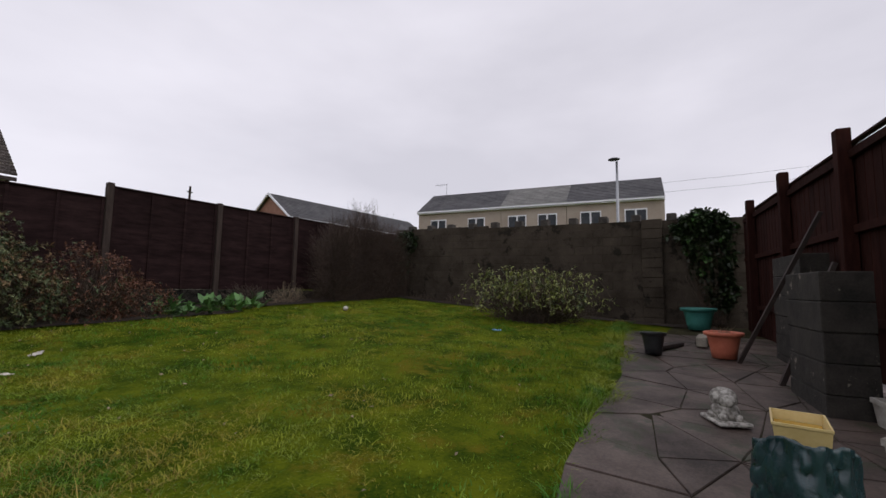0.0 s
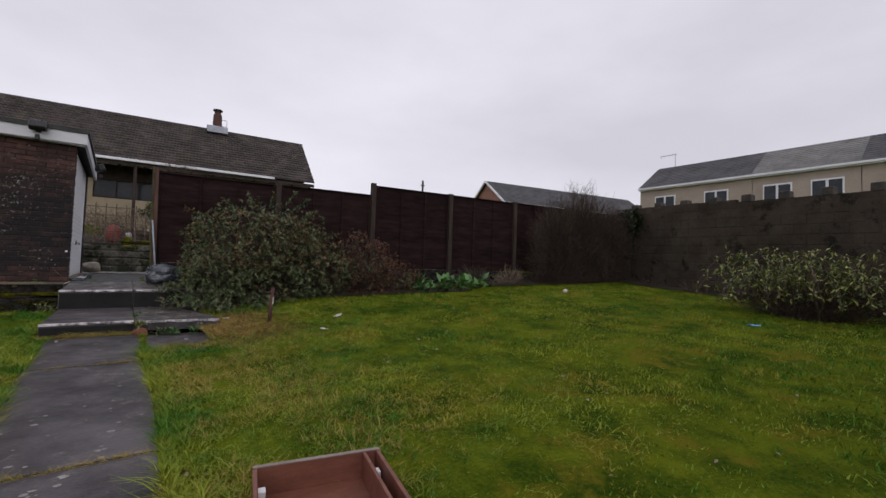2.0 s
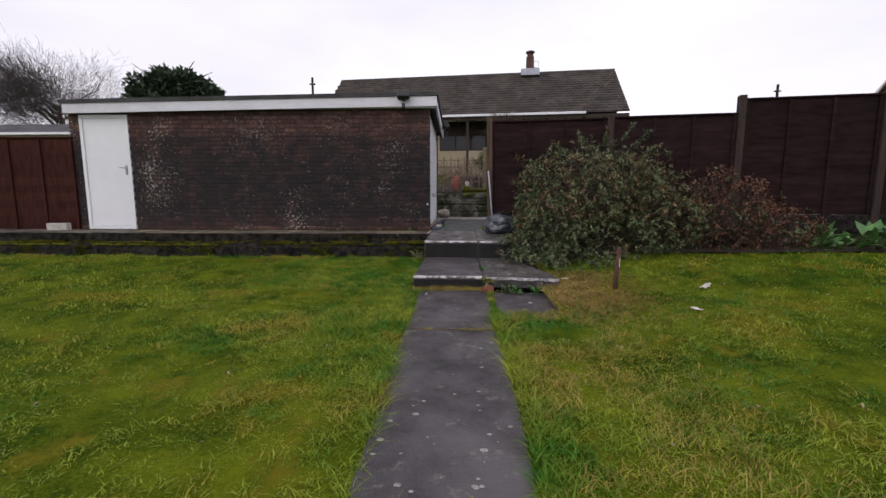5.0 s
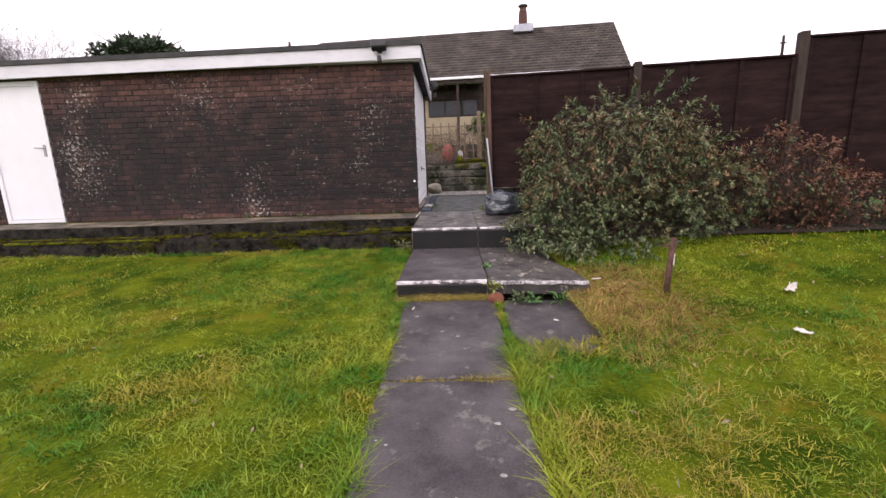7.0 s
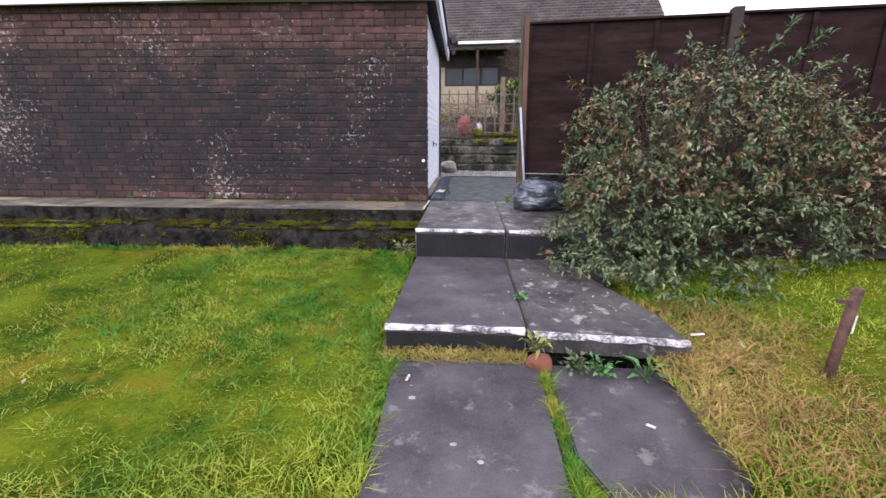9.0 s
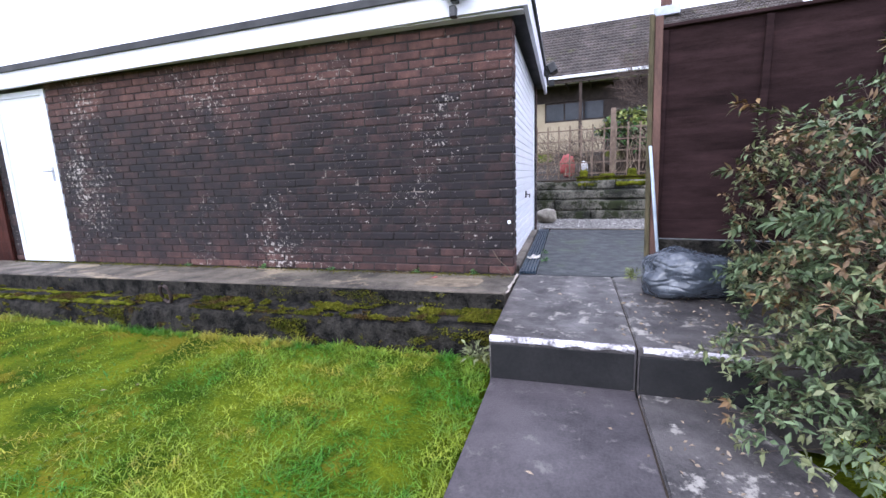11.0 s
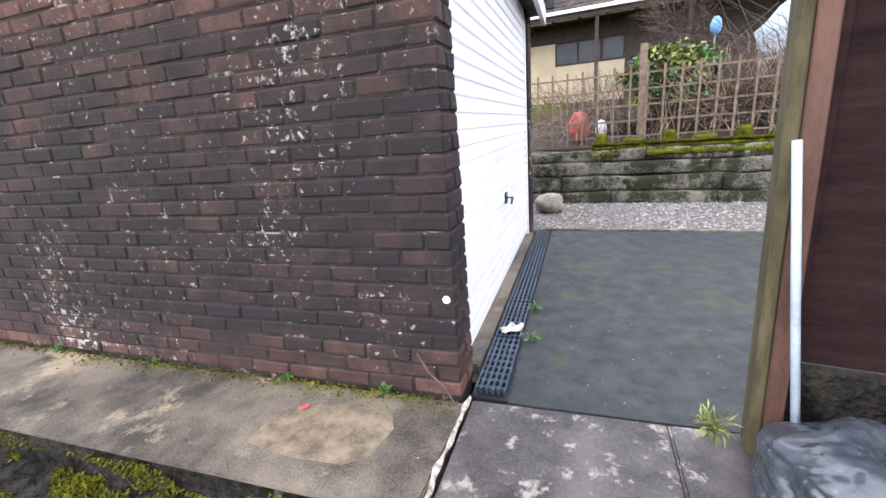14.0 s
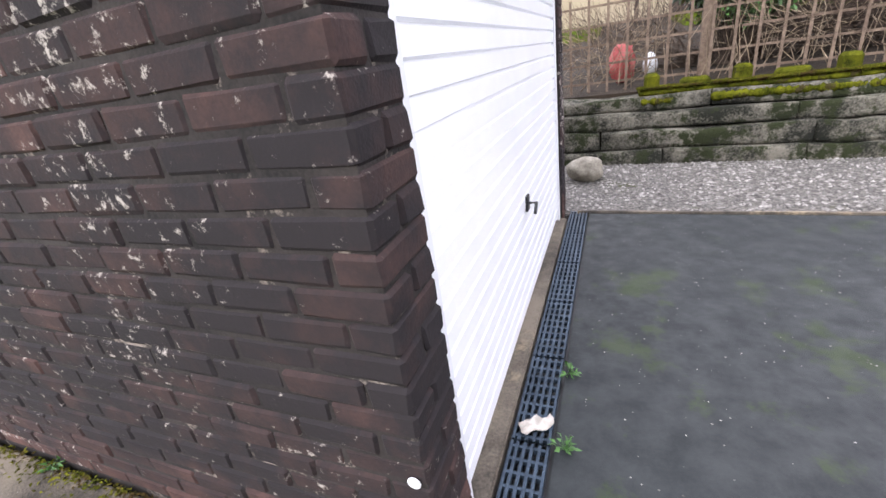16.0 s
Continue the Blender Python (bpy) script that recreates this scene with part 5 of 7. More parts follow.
pts = [(-3.05 + 0.085 * math.cos(a * 0.45 + 2.2), -0.80 + 0.03 * math.sin(a * 0.45), 0.375 + 0.085 * math.sin(a * 0.45 + 2.2)) for a in range(13)]
tube(bm, pts, 0.016, 0.014, 8)
tagged(part("iron_ring", bm, M["post"], None, smooth=True), "rusty open iron ring standing on mossy ledge", "ring")
# loose things
def scrap(name, x, y, z, sx, sy, sz, material, label, cat, seed):
    bm = bmesh.new()
    bmesh.ops.create_grid(bm, x_segments=7, y_segments=5, size=0.5)
    for v in bm.verts:
        v.co = Vector((v.co.x * sx, v.co.y * sy * (1 + 0.5 * noise.noise(v.co * 3 + Vector((seed, 0, 0)))), abs(noise.noise(v.co * 3 + Vector((0, seed, 0)))) * sz + 0.004))
    bmesh.ops.solidify(bm, geom=bm.faces[:], thickness=0.003)
    bmesh.ops.transform(bm, matrix=Matrix.Translation((x, y, z)) @ Matrix.Rotation(seed, 4, "Z"), verts=bm.verts[:])
    return tagged(part(name, bm, material, None, smooth=True), label, cat)


scrap("litter", 3.07, -3.18, G(3.07, -3.18) + 0.02, 0.20, 0.055, 0.06, M["paper"], "crumpled pale paper litter on grass", "litter", 0.8)
scrap("litter", 2.60, -3.88, G(2.60, -3.88) + 0.02, 0.09, 0.045, 0.03, M["paper"], "small torn piece of paper on grass", "litter", 2.1)
scrap("litter", -0.62, -6.9, G(-0.62, -6.9) + 0.03, 0.12, 0.06, 0.03, M["stick"], "pale grey plastic scrap on the lawn", "litter", 1.1)
scrap("blue_wrapper", 7.6, -6.72, G(7.6, -6.72) + 0.04, 0.16, 0.07, 0.05, M["blue"], "light blue plastic wrapper on the lawn", "litter", 2.6)
scrap("paper_scrap", 0.125, 0.62, 0.484, 0.13, 0.05, 0.06, M["paper"], "white torn paper lying on drain grate", "litter", 0.5)
scrap("leaf_scrap", -0.67, -0.20, 0.458, 0.04, 0.035, 0.01, M["red"], "small red leaf on the terrace", "leaf", 1.0)
o = lump("white_ball", 8.3, -3.1, G(8.3, -3.1) + 0.06, 0.055, 0.055, 0.05, M["paper"], rough=0.05, sub=2)
tagged(o, "white plastic ball at the lawn's far edge", "ball")
o = lump("brick_fragment", 0.86, -2.90, 0.03, 0.075, 0.055, 0.06, M["brick_plain"], rough=0.35, freq=1.4, sub=2)
tagged(o, "broken orange brick fragment at the step joint", "brick")
o = lump("boulder", 0.12, 3.95, 0.58, 0.19, 0.15, 0.13, M["rock"], rough=0.3, freq=1.5, sub=3, cut=-0.85)
tagged(o, "rounded pale boulder by the retaining wall", "rock")
for (x, y, z, a, L) in ((0.17, -3.06, PZ(0, -3.06) + 0.006, 80, 0.07), (1.75, -2.72, 0.13, 10, 0.11), (1.98, -2.75, 0.09, 80, 0.10), (1.25, -3.35, PZ(0, -3.3) + 0.0, -35, 0.05)):
    L *= 0.75
    o = boxpart("plastic_label", -L / 2, L / 2, -0.006, 0.006, 0, 0.008, M["paper"], None, 0.002, m=Matrix.Translation((x, y, z)) @ Matrix.Rotation(radians(a), 4, "Z"))
    tagged(o, "small white plastic strip dropped by the steps", "litter", "plastic strips")
bm = bmesh.new()
prism(bm, [(-0.78, -0.44), (-0.55, -0.47), (-0.33, -0.46), (-0.25, -0.40), (-0.22, -0.24), (-0.27, -0.15), (-0.50, -0.14), (-0.72, -0.19), (-0.78, -0.30)], 0.450, 0.4562)
tagged(part("cement_patch", bm, M["sand"], None), kind="structure")
# white block by the side door, crack filler
o = boxpart("white_block", -0.17, 0.17, -0.06, 0.06, 0, 0.13, M["cream_stone"], None, 0.012, m=Matrix.Translation((-6.62, -0.28, 0.456)) @ Matrix.Rotation(radians(8), 4, "Z"))
tagged(o, "pale stone block on the terrace near side door", "block")
bm = bmesh.new()
rows = []
for i in range(30):
    y = -0.60 + 0.62 * i / 29
    x = 0.012 + 0.03 * (i / 29) * 0 + 0.012 * noise.noise(Vector((0, y * 9, 0))) + 0.03 * (y + 0.6)
    w = 0.010 + 0.016 * noise.noise(Vector((3, y * 14, 0)))
    rows.append([bm.verts.new((x - w, y, 0.454)), bm.verts.new((x, y, 0.468 + 0.006 * noise.noise(Vector((9, y * 20, 0))))), bm.verts.new((x + w, y, 0.454))])
for i in range(29):
    for k in range(2):
        bm.faces.new((rows[i][k], rows[i][k + 1], rows[i + 1][k + 1], rows[i + 1][k]))
tagged(part("crack_filler", bm, M["foam"], None, smooth=True), kind="structure")
bm = bmesh.new()
tube(bm, [(-0.18, -0.03, 0.68), (-0.13, -0.04, 0.60), (-0.06, -0.05, 0.54), (-0.01, -0.055, 0.458)], 0.005, 0.005, 5)
tagged(part("loose_cable", bm, M["twig"], None), "stiff grey cable end poking from the brickwork", "cable")
# round disc on the corner bricks
bm = bmesh.new()
lathe(bm, [(0.017, 0), (0.017, 0.004), (0.008, 0.006)], 14, Matrix.Translation((-0.035, -0.001, 0.925)) @ Matrix.Rotation(radians(90), 4, "X"))
tagged(part("wall_disc", bm, M["upvc"], garage, "small round white fixing disc"))

# ---------- planting ----------
def shoots(blobs, n, seed, up=0.35, inner=0.72):
    """Shoot tips spread through the outer skin of a few rounded masses: points and outward directions."""
    rng = np.random.default_rng(seed)
    vol = np.array([b[3] * b[4] * b[5] for b in blobs]) ** 0.67
    pick = rng.choice(len(blobs), n, p=vol / vol.sum())
    B = np.array(blobs)[pick]
    d = rng.normal(size=(n, 3))
    d /= np.linalg.norm(d, axis=1, keepdims=True)
    bump_ = np.array([noise.noise(Vector(q * 2.4)) for q in d + B[:, :3]])
    bump2 = np.array([noise.noise(Vector(q * 5.5)) for q in d + B[:, :3]])
    r = (inner + (1 - inner) * rng.random(n) ** 0.5) * (1 + 0.34 * bump_ + 0.22 * bump2)
    p = B[:, :3] + d * B[:, 3:6] * r[:, None]
    ax = d * np.array([1, 1, 0.7]) + np.array([0, 0, up]) + rng.normal(size=(n, 3)) * 0.35
    ax /= np.linalg.norm(ax, axis=1, keepdims=True)
    return p, ax


def whorls(p, ax, k, seed, spread=0.9):
    """k leaf bases and directions about each shoot tip."""
    rng = np.random.default_rng(seed)
    n = len(p)
    P, A = np.repeat(p, k, 0), np.repeat(ax, k, 0)
    r = rng.normal(size=(n * k, 3))
    r -= A * (r * A).sum(1, keepdims=True)
    r /= np.linalg.norm(r, axis=1, keepdims=True)
    P = P - A * rng.uniform(0, 0.05, (n * k, 1))
    return P, A * 0.45 + r * spread


def shrub(name, label, blobs, n, k, length, width, mats, seed, foot, up=0.35, min_z=None, twigs=None, spread=0.9):
    th = empty(name, label, "shrub", at=(0, 0, 0))
    p, ax = shoots(blobs, n, seed, up)
    if min_z is not None:
        keep = p[:, 2] > min_z(p)
        p, ax = p[keep], ax[keep]
    rng = np.random.default_rng(seed + 9)
    sel = rng.random(len(p))
    acc = 0
    for mt, share, cond in mats:
        m = (sel >= acc) & (sel < acc + share)
        if cond is not None:
            m &= cond(p)
        acc += share
        if m.sum() == 0:
            continue
        P, A = whorls(p[m], ax[m], k, seed + 1, spread)
        leaves("foliage", P, A, length, width, mt, th)["kind"] = "stuff"
    f = np.array([foot[rng.integers(len(foot))] for _ in range(len(p[::3]))]) + rng.normal(size=(len(p[::3]), 3)) * np.array([0.08, 0.08, 0.0])
    stems("branchwork", f, p[::3] - ax[::3] * 0.02, 0.0045, twigs or M["twig"], th, 0.05, seed)["kind"] = "stuff"
    bm = bmesh.new()
    for q in foot:
        tube(bm, [(q[0], q[1], q[2] - 0.08), (q[0] + 0.02, q[1], q[2] + 0.2), (q[0] - 0.03, q[1] + 0.03, q[2] + 0.5)], 0.03, 0.012, 6)
    part("trunk", bm, M["twig"], th)
    return th


def above_floor(p):
    out = np.empty(len(p))
    for i, (x, y, z) in enumerate(p):
        g = G(x, y) + 0.03
        if x < 1.7 and y > -2.8:
            g = 0.20 if y < -1.4 else 0.46
        out[i] = g
    return out


big = [(2.45, -1.10, 1.15, 0.92, 0.72, 0.72), (2.95, -1.05, 1.05, 0.85, 0.6, 0.75), (3.55, -1.25, 0.75, 0.62, 0.6, 0.52), (1.95, -1.45, 0.72, 0.62, 0.5, 0.38), (2.65, -1.75, 0.50, 0.95, 0.35, 0.32), (1.6, -1.45, 0.46, 0.50, 0.33, 0.14), (1.75, -1.8, 0.3, 0.45, 0.3, 0.16), (1.55, -1.72, 0.27, 0.48, 0.34, 0.13), (2.05, -2.1, 0.24, 0.5, 0.28, 0.16), (1.3, -1.35, 0.43, 0.25, 0.2, 0.07), (1.78, -0.52, 1.0, 0.36, 0.30, 0.68), (1.7, -0.75, 0.6, 0.35, 0.4, 0.25)]
shrub("evergreen_shrub", "large sprawling evergreen shrub with grey-green leaf whorls, browning inside", big, 6900, 7, 0.047, 0.019,
      [(M["leaf"], 0.42, None), (M["leaf_edge"], 0.24, None), (M["leaf_brown"], 0.32, lambda p: (p[:, 2] > 0.75) & (p[:, 2] < 1.7)), (M["leaf_dark"], 0.12, None)], 11,
      [(2.2, -0.9, 0.25), (2.6, -1.0, 0.25), (3.1, -0.9, 0.28)], min_z=above_floor)
# long free shoots on top
rng = np.random.default_rng(5)
tops_ = [(1.95, -0.95, 1.9), (2.35, -0.9, 2.0), (2.75, -0.95, 2.05), (3.1, -1.0, 2.12), (3.3, -1.1, 2.0), (3.45, -1.05, 1.8), (1.55, -1.2, 1.5), (1.4, -1.25, 1.05), (1.35, -1.3, 0.75), (3.9, -1.2, 1.42), (1.5, -0.4, 1.72), (1.42, -0.5, 1.3), (1.45, -0.6, 0.95), (1.4, -0.75, 0.7), (1.42, -1.0, 0.6), (2.1, -1.85, 0.35), (1.5, -1.5, 0.5), (1.3, -1.55, 0.47)]
bp_, bd_ = [], []
for q in tops_:
    c = np.array((2.5, -1.05, 1.2)) if q[2] > 0.6 else np.array((2.2, -1.4, 0.6))
    for k in range(9):
        pt = np.array(q) * (1 - k * 0.035) + c * (k * 0.035)
        for j in range(6):
            bp_.append(pt + rng.normal(size=3) * 0.012)
            bd_.append(rng.normal(size=3) * 0.8 + (np.array(q) - c))
sh = [o for o in scene.objects if o.name == "evergreen_shrub"][0]
leaves("foliage", np.array(bp_), np.array(bd_), 0.075, 0.024, M["leaf"], sh)["kind"] = "stuff"

shrub("russet_shrub", "russet half-bare shrub with reddish brown dead leaves", [(4.35, -1.35, 0.80, 0.66, 0.5, 0.66), (5.0, -1.4, 0.60, 0.55, 0.45, 0.40)], 2100, 4, 0.05, 0.018,
      [(M["leaf_red"], 0.75, None), (M["leaf"], 0.12, None)], 21, [(4.3, -1.2, 0.25), (4.6, -1.3, 0.25)], min_z=above_floor)
big_leaf = [(5.35 + 0.33 * i, -1.62 - 0.03 * i, 0.36 + 0.01 * i, 0.24, 0.25, 0.22) for i in range(6)]
for i, b in enumerate(big_leaf):
    p, ax = shoots([b], 42, 30 + i, 0.9, 0.3)
    th = tagged(empty("leafy_plant", "low clump of broad glossy green leaves in the bed", "plant", "broad-leaved plants"))
    leaves("leaf_clump", p, ax, 0.20, 0.12, M["leaf_green"], th, curl=0.4)["kind"] = "stuff"
    stems("stalks", np.tile([b[0], b[1], G(b[0], b[1])], (42, 1)), p, 0.005, M["leaf_yel"], th)["kind"] = "stuff"

# bare twiggy shrub at the far corner
def twig_mass(name, label, blobs, n, foot, seed, mt, length=0.25):
    th = empty(name, label, "shrub")
    p, ax = shoots(blobs, n, seed, 0.6, 0.3)
    stems("twig_mass", p - ax * length * 0.5, p + ax * length, 0.0045, mt, th, 0.12, seed)["kind"] = "stuff"
    rng = np.random.default_rng(seed)
    f = np.array([foot[rng.integers(len(foot))] for _ in range(n // 6)]) + rng.normal(size=(n // 6, 3)) * np.array([0.2, 0.1, 0])
    near = p[:n // 6] * 1.0
    if len(foot) > 4:
        near[:, 0] = f[:, 0] + (near[:, 0] - f[:, 0]) * 0.12
    stems("cane_mass", f, near, 0.006, mt, th, 0.12, seed + 1)["kind"] = "stuff"
    return th


c9 = [fence_pt(s, 0.45) for s in (8.6, 9.6, 10.6)]
tb = twig_mass("bare_shrub", "tall bare brown twiggy shrub in the far corner", [(c9[0][0], c9[0][1], 1.45, 0.8, 0.45, 1.15), (c9[1][0], c9[1][1], 1.75, 0.9, 0.5, 1.25), (c9[2][0], c9[2][1], 1.5, 0.7, 0.45, 1.15)], 7000,
               [(c9[0][0], c9[0][1], 0.4), (c9[1][0], c9[1][1], 0.4), (c9[2][0], c9[2][1], 0.4)], 41, M["twig_brown"], 0.3)
shrub("ivy", "dark ivy clump at the corner of the block wall", [(*wall_pt(0.5, 0.15), 2.3, 0.25, 0.4, 0.35), (*wall_pt(0.35, 0.15), 1.6, 0.2, 0.3, 0.6)], 420, 4, 0.09, 0.07, [(M["leaf_dark"], 1.0, None)], 43, [(*wall_pt(0.4, 0.1), 0.5)])
shrub("ivy", "thick dark ivy hanging over block wall by the pots", [(*wall_pt(8.45, 0.12), 2.25, 0.28, 0.55, 0.4), (*wall_pt(8.55, 0.12), 1.6, 0.22, 0.42, 0.6), (*wall_pt(8.7, 0.12), 0.95, 0.2, 0.28, 0.45)], 1500, 4, 0.10, 0.08, [(M["leaf_dark"], 0.94, None), (M["leaf_green"], 0.06, lambda p: p[:, 2] > 1.2)], 44, [(*wall_pt(8.6, 0.1), 0.25)])

# arching bramble at the wall
br = shrub("arching_shrub", "sprawling arching shrub with yellow-green leaf tufts against block wall", [(9.2, -6.3, 0.95, 0.5, 0.55, 0.38), (9.25, -7.0, 0.9, 0.5, 0.5, 0.35), (9.4, -7.6, 0.72, 0.45, 0.45, 0.28)], 260, 5, 0.085, 0.028,
           [(M["leaf_yel"], 0.6, None), (M["leaf"], 0.4, None)], 51, [(9.5, -6.6, 0.25), (9.5, -7.1, 0.25)], up=0.1, twigs=M["twig"])
rng = np.random.default_rng(8)
bm = bmesh.new()
lp, ld = [], []
for i in range(52):
    a = rng.uniform(-2.9, -0.2) if i % 2 else rng.uniform(1.2, 4.2)
    R = rng.uniform(0.6, 1.3)
    x0, y0 = 9.5 + rng.uniform(-0.2, 0.2), -6.9 + rng.uniform(-0.5, 0.5)
    H = rng.uniform(0.6, 1.15)
    pts = []
    for k in range(9):
        u = k / 8
        pts.append((x0 + min(R * math.cos(a) * u, 0.9), y0 + R * math.sin(a) * u, 0.2 + H * math.sin(min(3.0, u * 2.7)) ** 0.9))
        if k > 2:
            for j in range(5):
                lp.append(np.array(pts[-1]) + rng.normal(size=3) * 0.03)
                ld.append(rng.normal(size=3) + np.array((0, 0, -0.4)))
    tube(bm, pts, 0.010, 0.005, 4)
part("cane_mass", bm, M["twig"], br)["kind"] = "stuff"
leaves("cane_leaves", np.array(lp), np.array(ld), 0.09, 0.03, M["leaf_yel"], br)["kind"] = "stuff"
twig_mass("bramble_tangle", "dark dead bramble tangle beneath the wall", [(9.6, -6.9, 0.5, 0.5, 1.2, 0.4)], 1500, [(9.6, -6.9, 0.2)], 53, M["twig"], 0.2)
for i in range(5):
    q = fence_pt(6.2 + 1.0 * i, 0.35)
    twig_mass("dead_stalks", "dead brown stalks and weeds at the fence foot", [(q[0], q[1], 0.6, 0.5, 0.22, 0.28)], 260, [(q[0], q[1], 0.42)], 60 + i, M["twig_pale"] if i % 2 else M["twig"], 0.14)["group"] = "dead stalks"
for i in range(4):
    q = wall_pt(1.2 + 1.4 * i, 0.3)
    twig_mass("dead_stalks", "dead brown stalks and weeds at the wall foot", [(q[0], q[1], 0.5, 0.2, 0.5, 0.22)], 200, [(q[0], q[1], 0.38)], 70 + i, M["twig"], 0.12)["group"] = "dead stalks"

# small plants at the steps and the drive edge
def tuft(name, x, y, z, r, n, L, W, mt, label, seed, up=0.8):
    th = empty(name, label, "weed", "weeds")
    p, ax = shoots([(x, y, z + r * 0.35, r, r, r * 0.5)], n, seed, up, 0.1)
    p[:, 2] = np.maximum(p[:, 2], z + 0.004)
    leaves("leaf_tuft", p, ax, L, W, mt, th, curl=0.5)["kind"] = "stuff"
    stems("stalks", np.tile([x, y, z], (n, 1)), p, 0.0015, mt, th)["kind"] = "stuff"


tuft("weed", 0.83, -2.86, 0.10, 0.06, 26, 0.06, 0.022, M["leaf_yel"], "small bright fern growing between the steps", 80)
tuft("weed", 1.05, -2.90, 0.0, 0.08, 60, 0.035, 0.022, M["leaf"], "low green weed under the broken step", 81)
tuft("weed", 1.17, -2.92, 0.0, 0.07, 50, 0.035, 0.022, M["leaf_green"], "low green weed under the broken step", 82)
tuft("weed", 1.38, -2.95, 0.0, 0.06, 16, 0.10, 0.03, M["leaf_green"], "green rosette weed beside the broken step", 83)
tuft("weed", 1.55, -2.95, 0.01, 0.05, 30, 0.04, 0.022, M["leaf"], "low green weed under the broken step", 84)
tuft("weed", 0.82, -2.3, 0.16, 0.035, 26, 0.03, 0.02, M["leaf_green"], "tiny weed in the step joint", 85)
tuft("weed", 0.96, 0.0, 0.468, 0.06, 60, 0.045, 0.009, M["leaf_yel"], "green and yellow weed at the drive edge", 86)
tuft("weed", -0.12, -1.02, 0.12, 0.10, 70, 0.05, 0.02, M["leaf_edge"], "silvery grey weed beside the step", 87)
tuft("weed", -2.9, -5.1, G(0, -5.1), 0.14, 50, 0.07, 0.03, M["leaf_green"], "broad-leaved weed in the lawn", 88)
for k, (x, y) in enumerate(((0.22, 0.95), (0.24, 0.55), (-0.9, -0.02), (-1.8, -0.03), (-0.35, -0.03), (-2.6, -0.02), (-3.6, -0.02))):
    tuft("weed", x, y, 0.458 if y < 0.1 else 0.476, 0.035, 26, 0.025, 0.014, M["leaf_green"], "tiny green weed at the wall foot", 90 + k)


def moss_strip(name, path_, w, h, seed, n):
    """A ragged strip of moss cushions along a line."""
    rng = random.Random(seed)
    bm = bmesh.new()
    for i in range(n):
        u = rng.random()
        k = min(int(u * (len(path_) - 1)), len(path_) - 2)
        f = u * (len(path_) - 1) - k
        p = Vector(path_[k]).lerp(Vector(path_[k + 1]), f)
        if noise.noise(Vector((p.x * 1.3, seed, 0))) < -0.15:
            continue
        s = rng.uniform(0.4, 1.0)
        r = bmesh.ops.create_icosphere(bm, subdivisions=1, radius=1)
        off = Vector((rng.gauss(0, 0.03), rng.gauss(0, w * 0.4), 0))
        for v in r["verts"]:
            c = v.co * (1 + 0.35 * noise.noise(v.co * 3 + p * 9))
            v.co = p + off + Vector((c.x * w * 1.5 * s, c.y * w * s, c.z * h * s))
    o = part(name, bm, M["moss"], None, smooth=True)
    return tagged(o, kind="stuff", label="yellow-green moss cushions", category="moss")


moss_strip("moss", [(-8.0, -0.71, 0.30), (-3.6, -0.71, 0.30)], 0.022, 0.014, 3, 1100)
moss_strip("moss", [(-8.0, -0.645, 0.42), (-3.0, -0.62, 0.42)], 0.012, 0.020, 9, 260)
moss_strip("moss", [(-8.0, -0.84, 0.275), (-3.5, -0.84, 0.275)], 0.035, 0.022, 4, 1300)
moss_strip("moss", [(0.7, 4.86, 1.17), (4.5, 4.58, 1.17)], 0.045, 0.035, 6, 2000)
moss_strip("moss", [(0.7, 4.76, 1.09), (4.5, 4.47, 1.09)], 0.028, 0.050, 16, 1500)


def moss_fuzz(name, n, x0, x1, place, seed, cut, slope=0.0):
    """Short upright moss shoots in ragged patches; place gives y, z and the way they point for a random number."""
    rng = np.random.default_rng(seed)
    x = rng.uniform(x0, x1, n)
    u = rng.random(n)
    keep = np.array([noise.noise(Vector((a * 2.2, b * 1.4, seed))) + 0.5 * noise.noise(Vector((a * 9, b * 5, seed))) > cut for a, b in zip(x, u)])
    x, u = x[keep], u[keep]
    q = np.array([(a, place(b)[0] + slope * a, place(b)[1]) for a, b in zip(x, u)])
    d = np.array([(0, *place(b)[2:]) for b in u]) + rng.normal(size=q.shape) * 0.45
    leaves(name, q, d, 0.021, 0.011, M["moss_shoot"], None)
    o = [o for o in scene.objects if o.name == name][0]
    tagged(o, "short yellow-green moss shoots on damp stone", "moss", kind="stuff")


M["moss_shoot"] = mat("moss_shoots", (0.030, 0.040, 0.005), (0.165, 0.160, 0.018), scale=5, fine=40, bump=0, c=(0.075, 0.050, 0.020), cpos=0.54, cscale=6, rough=0.9, vary=-0.4, spec=0.05)
moss_fuzz("ledge_moss", 52000, -8.0, -0.02, lambda u: (-0.62 - 0.25 * u, 0.318 - 0.035 * u, -0.2, 1.0), 11, 0.10)
moss_fuzz("wall_moss", 26000, -8.0, -0.02, lambda u: (-0.882 - 0.018 * u, 0.27 - 0.20 * u, -1.0, 0.3), 12, 0.16)
moss_fuzz("coping_moss", 26000, 0.6, 5.0, lambda u: (4.90 - 0.02 * u + 0.20 * (u - 0.4), 1.215, 0, 1.0), 14, -0.25, -0.075)
moss_fuzz("coping_moss_hanging", 16000, 0.6, 5.0, lambda u: (4.885, 1.21 - 0.18 * u * u, -1.0, -0.3), 18, -0.15, -0.075)
moss_fuzz("corner_moss", 2500, -0.30, -0.02, lambda u: (-0.63 - 0.22 * u, 0.325 - 0.02 * u, -0.3, 1.2), 19, -0.6)
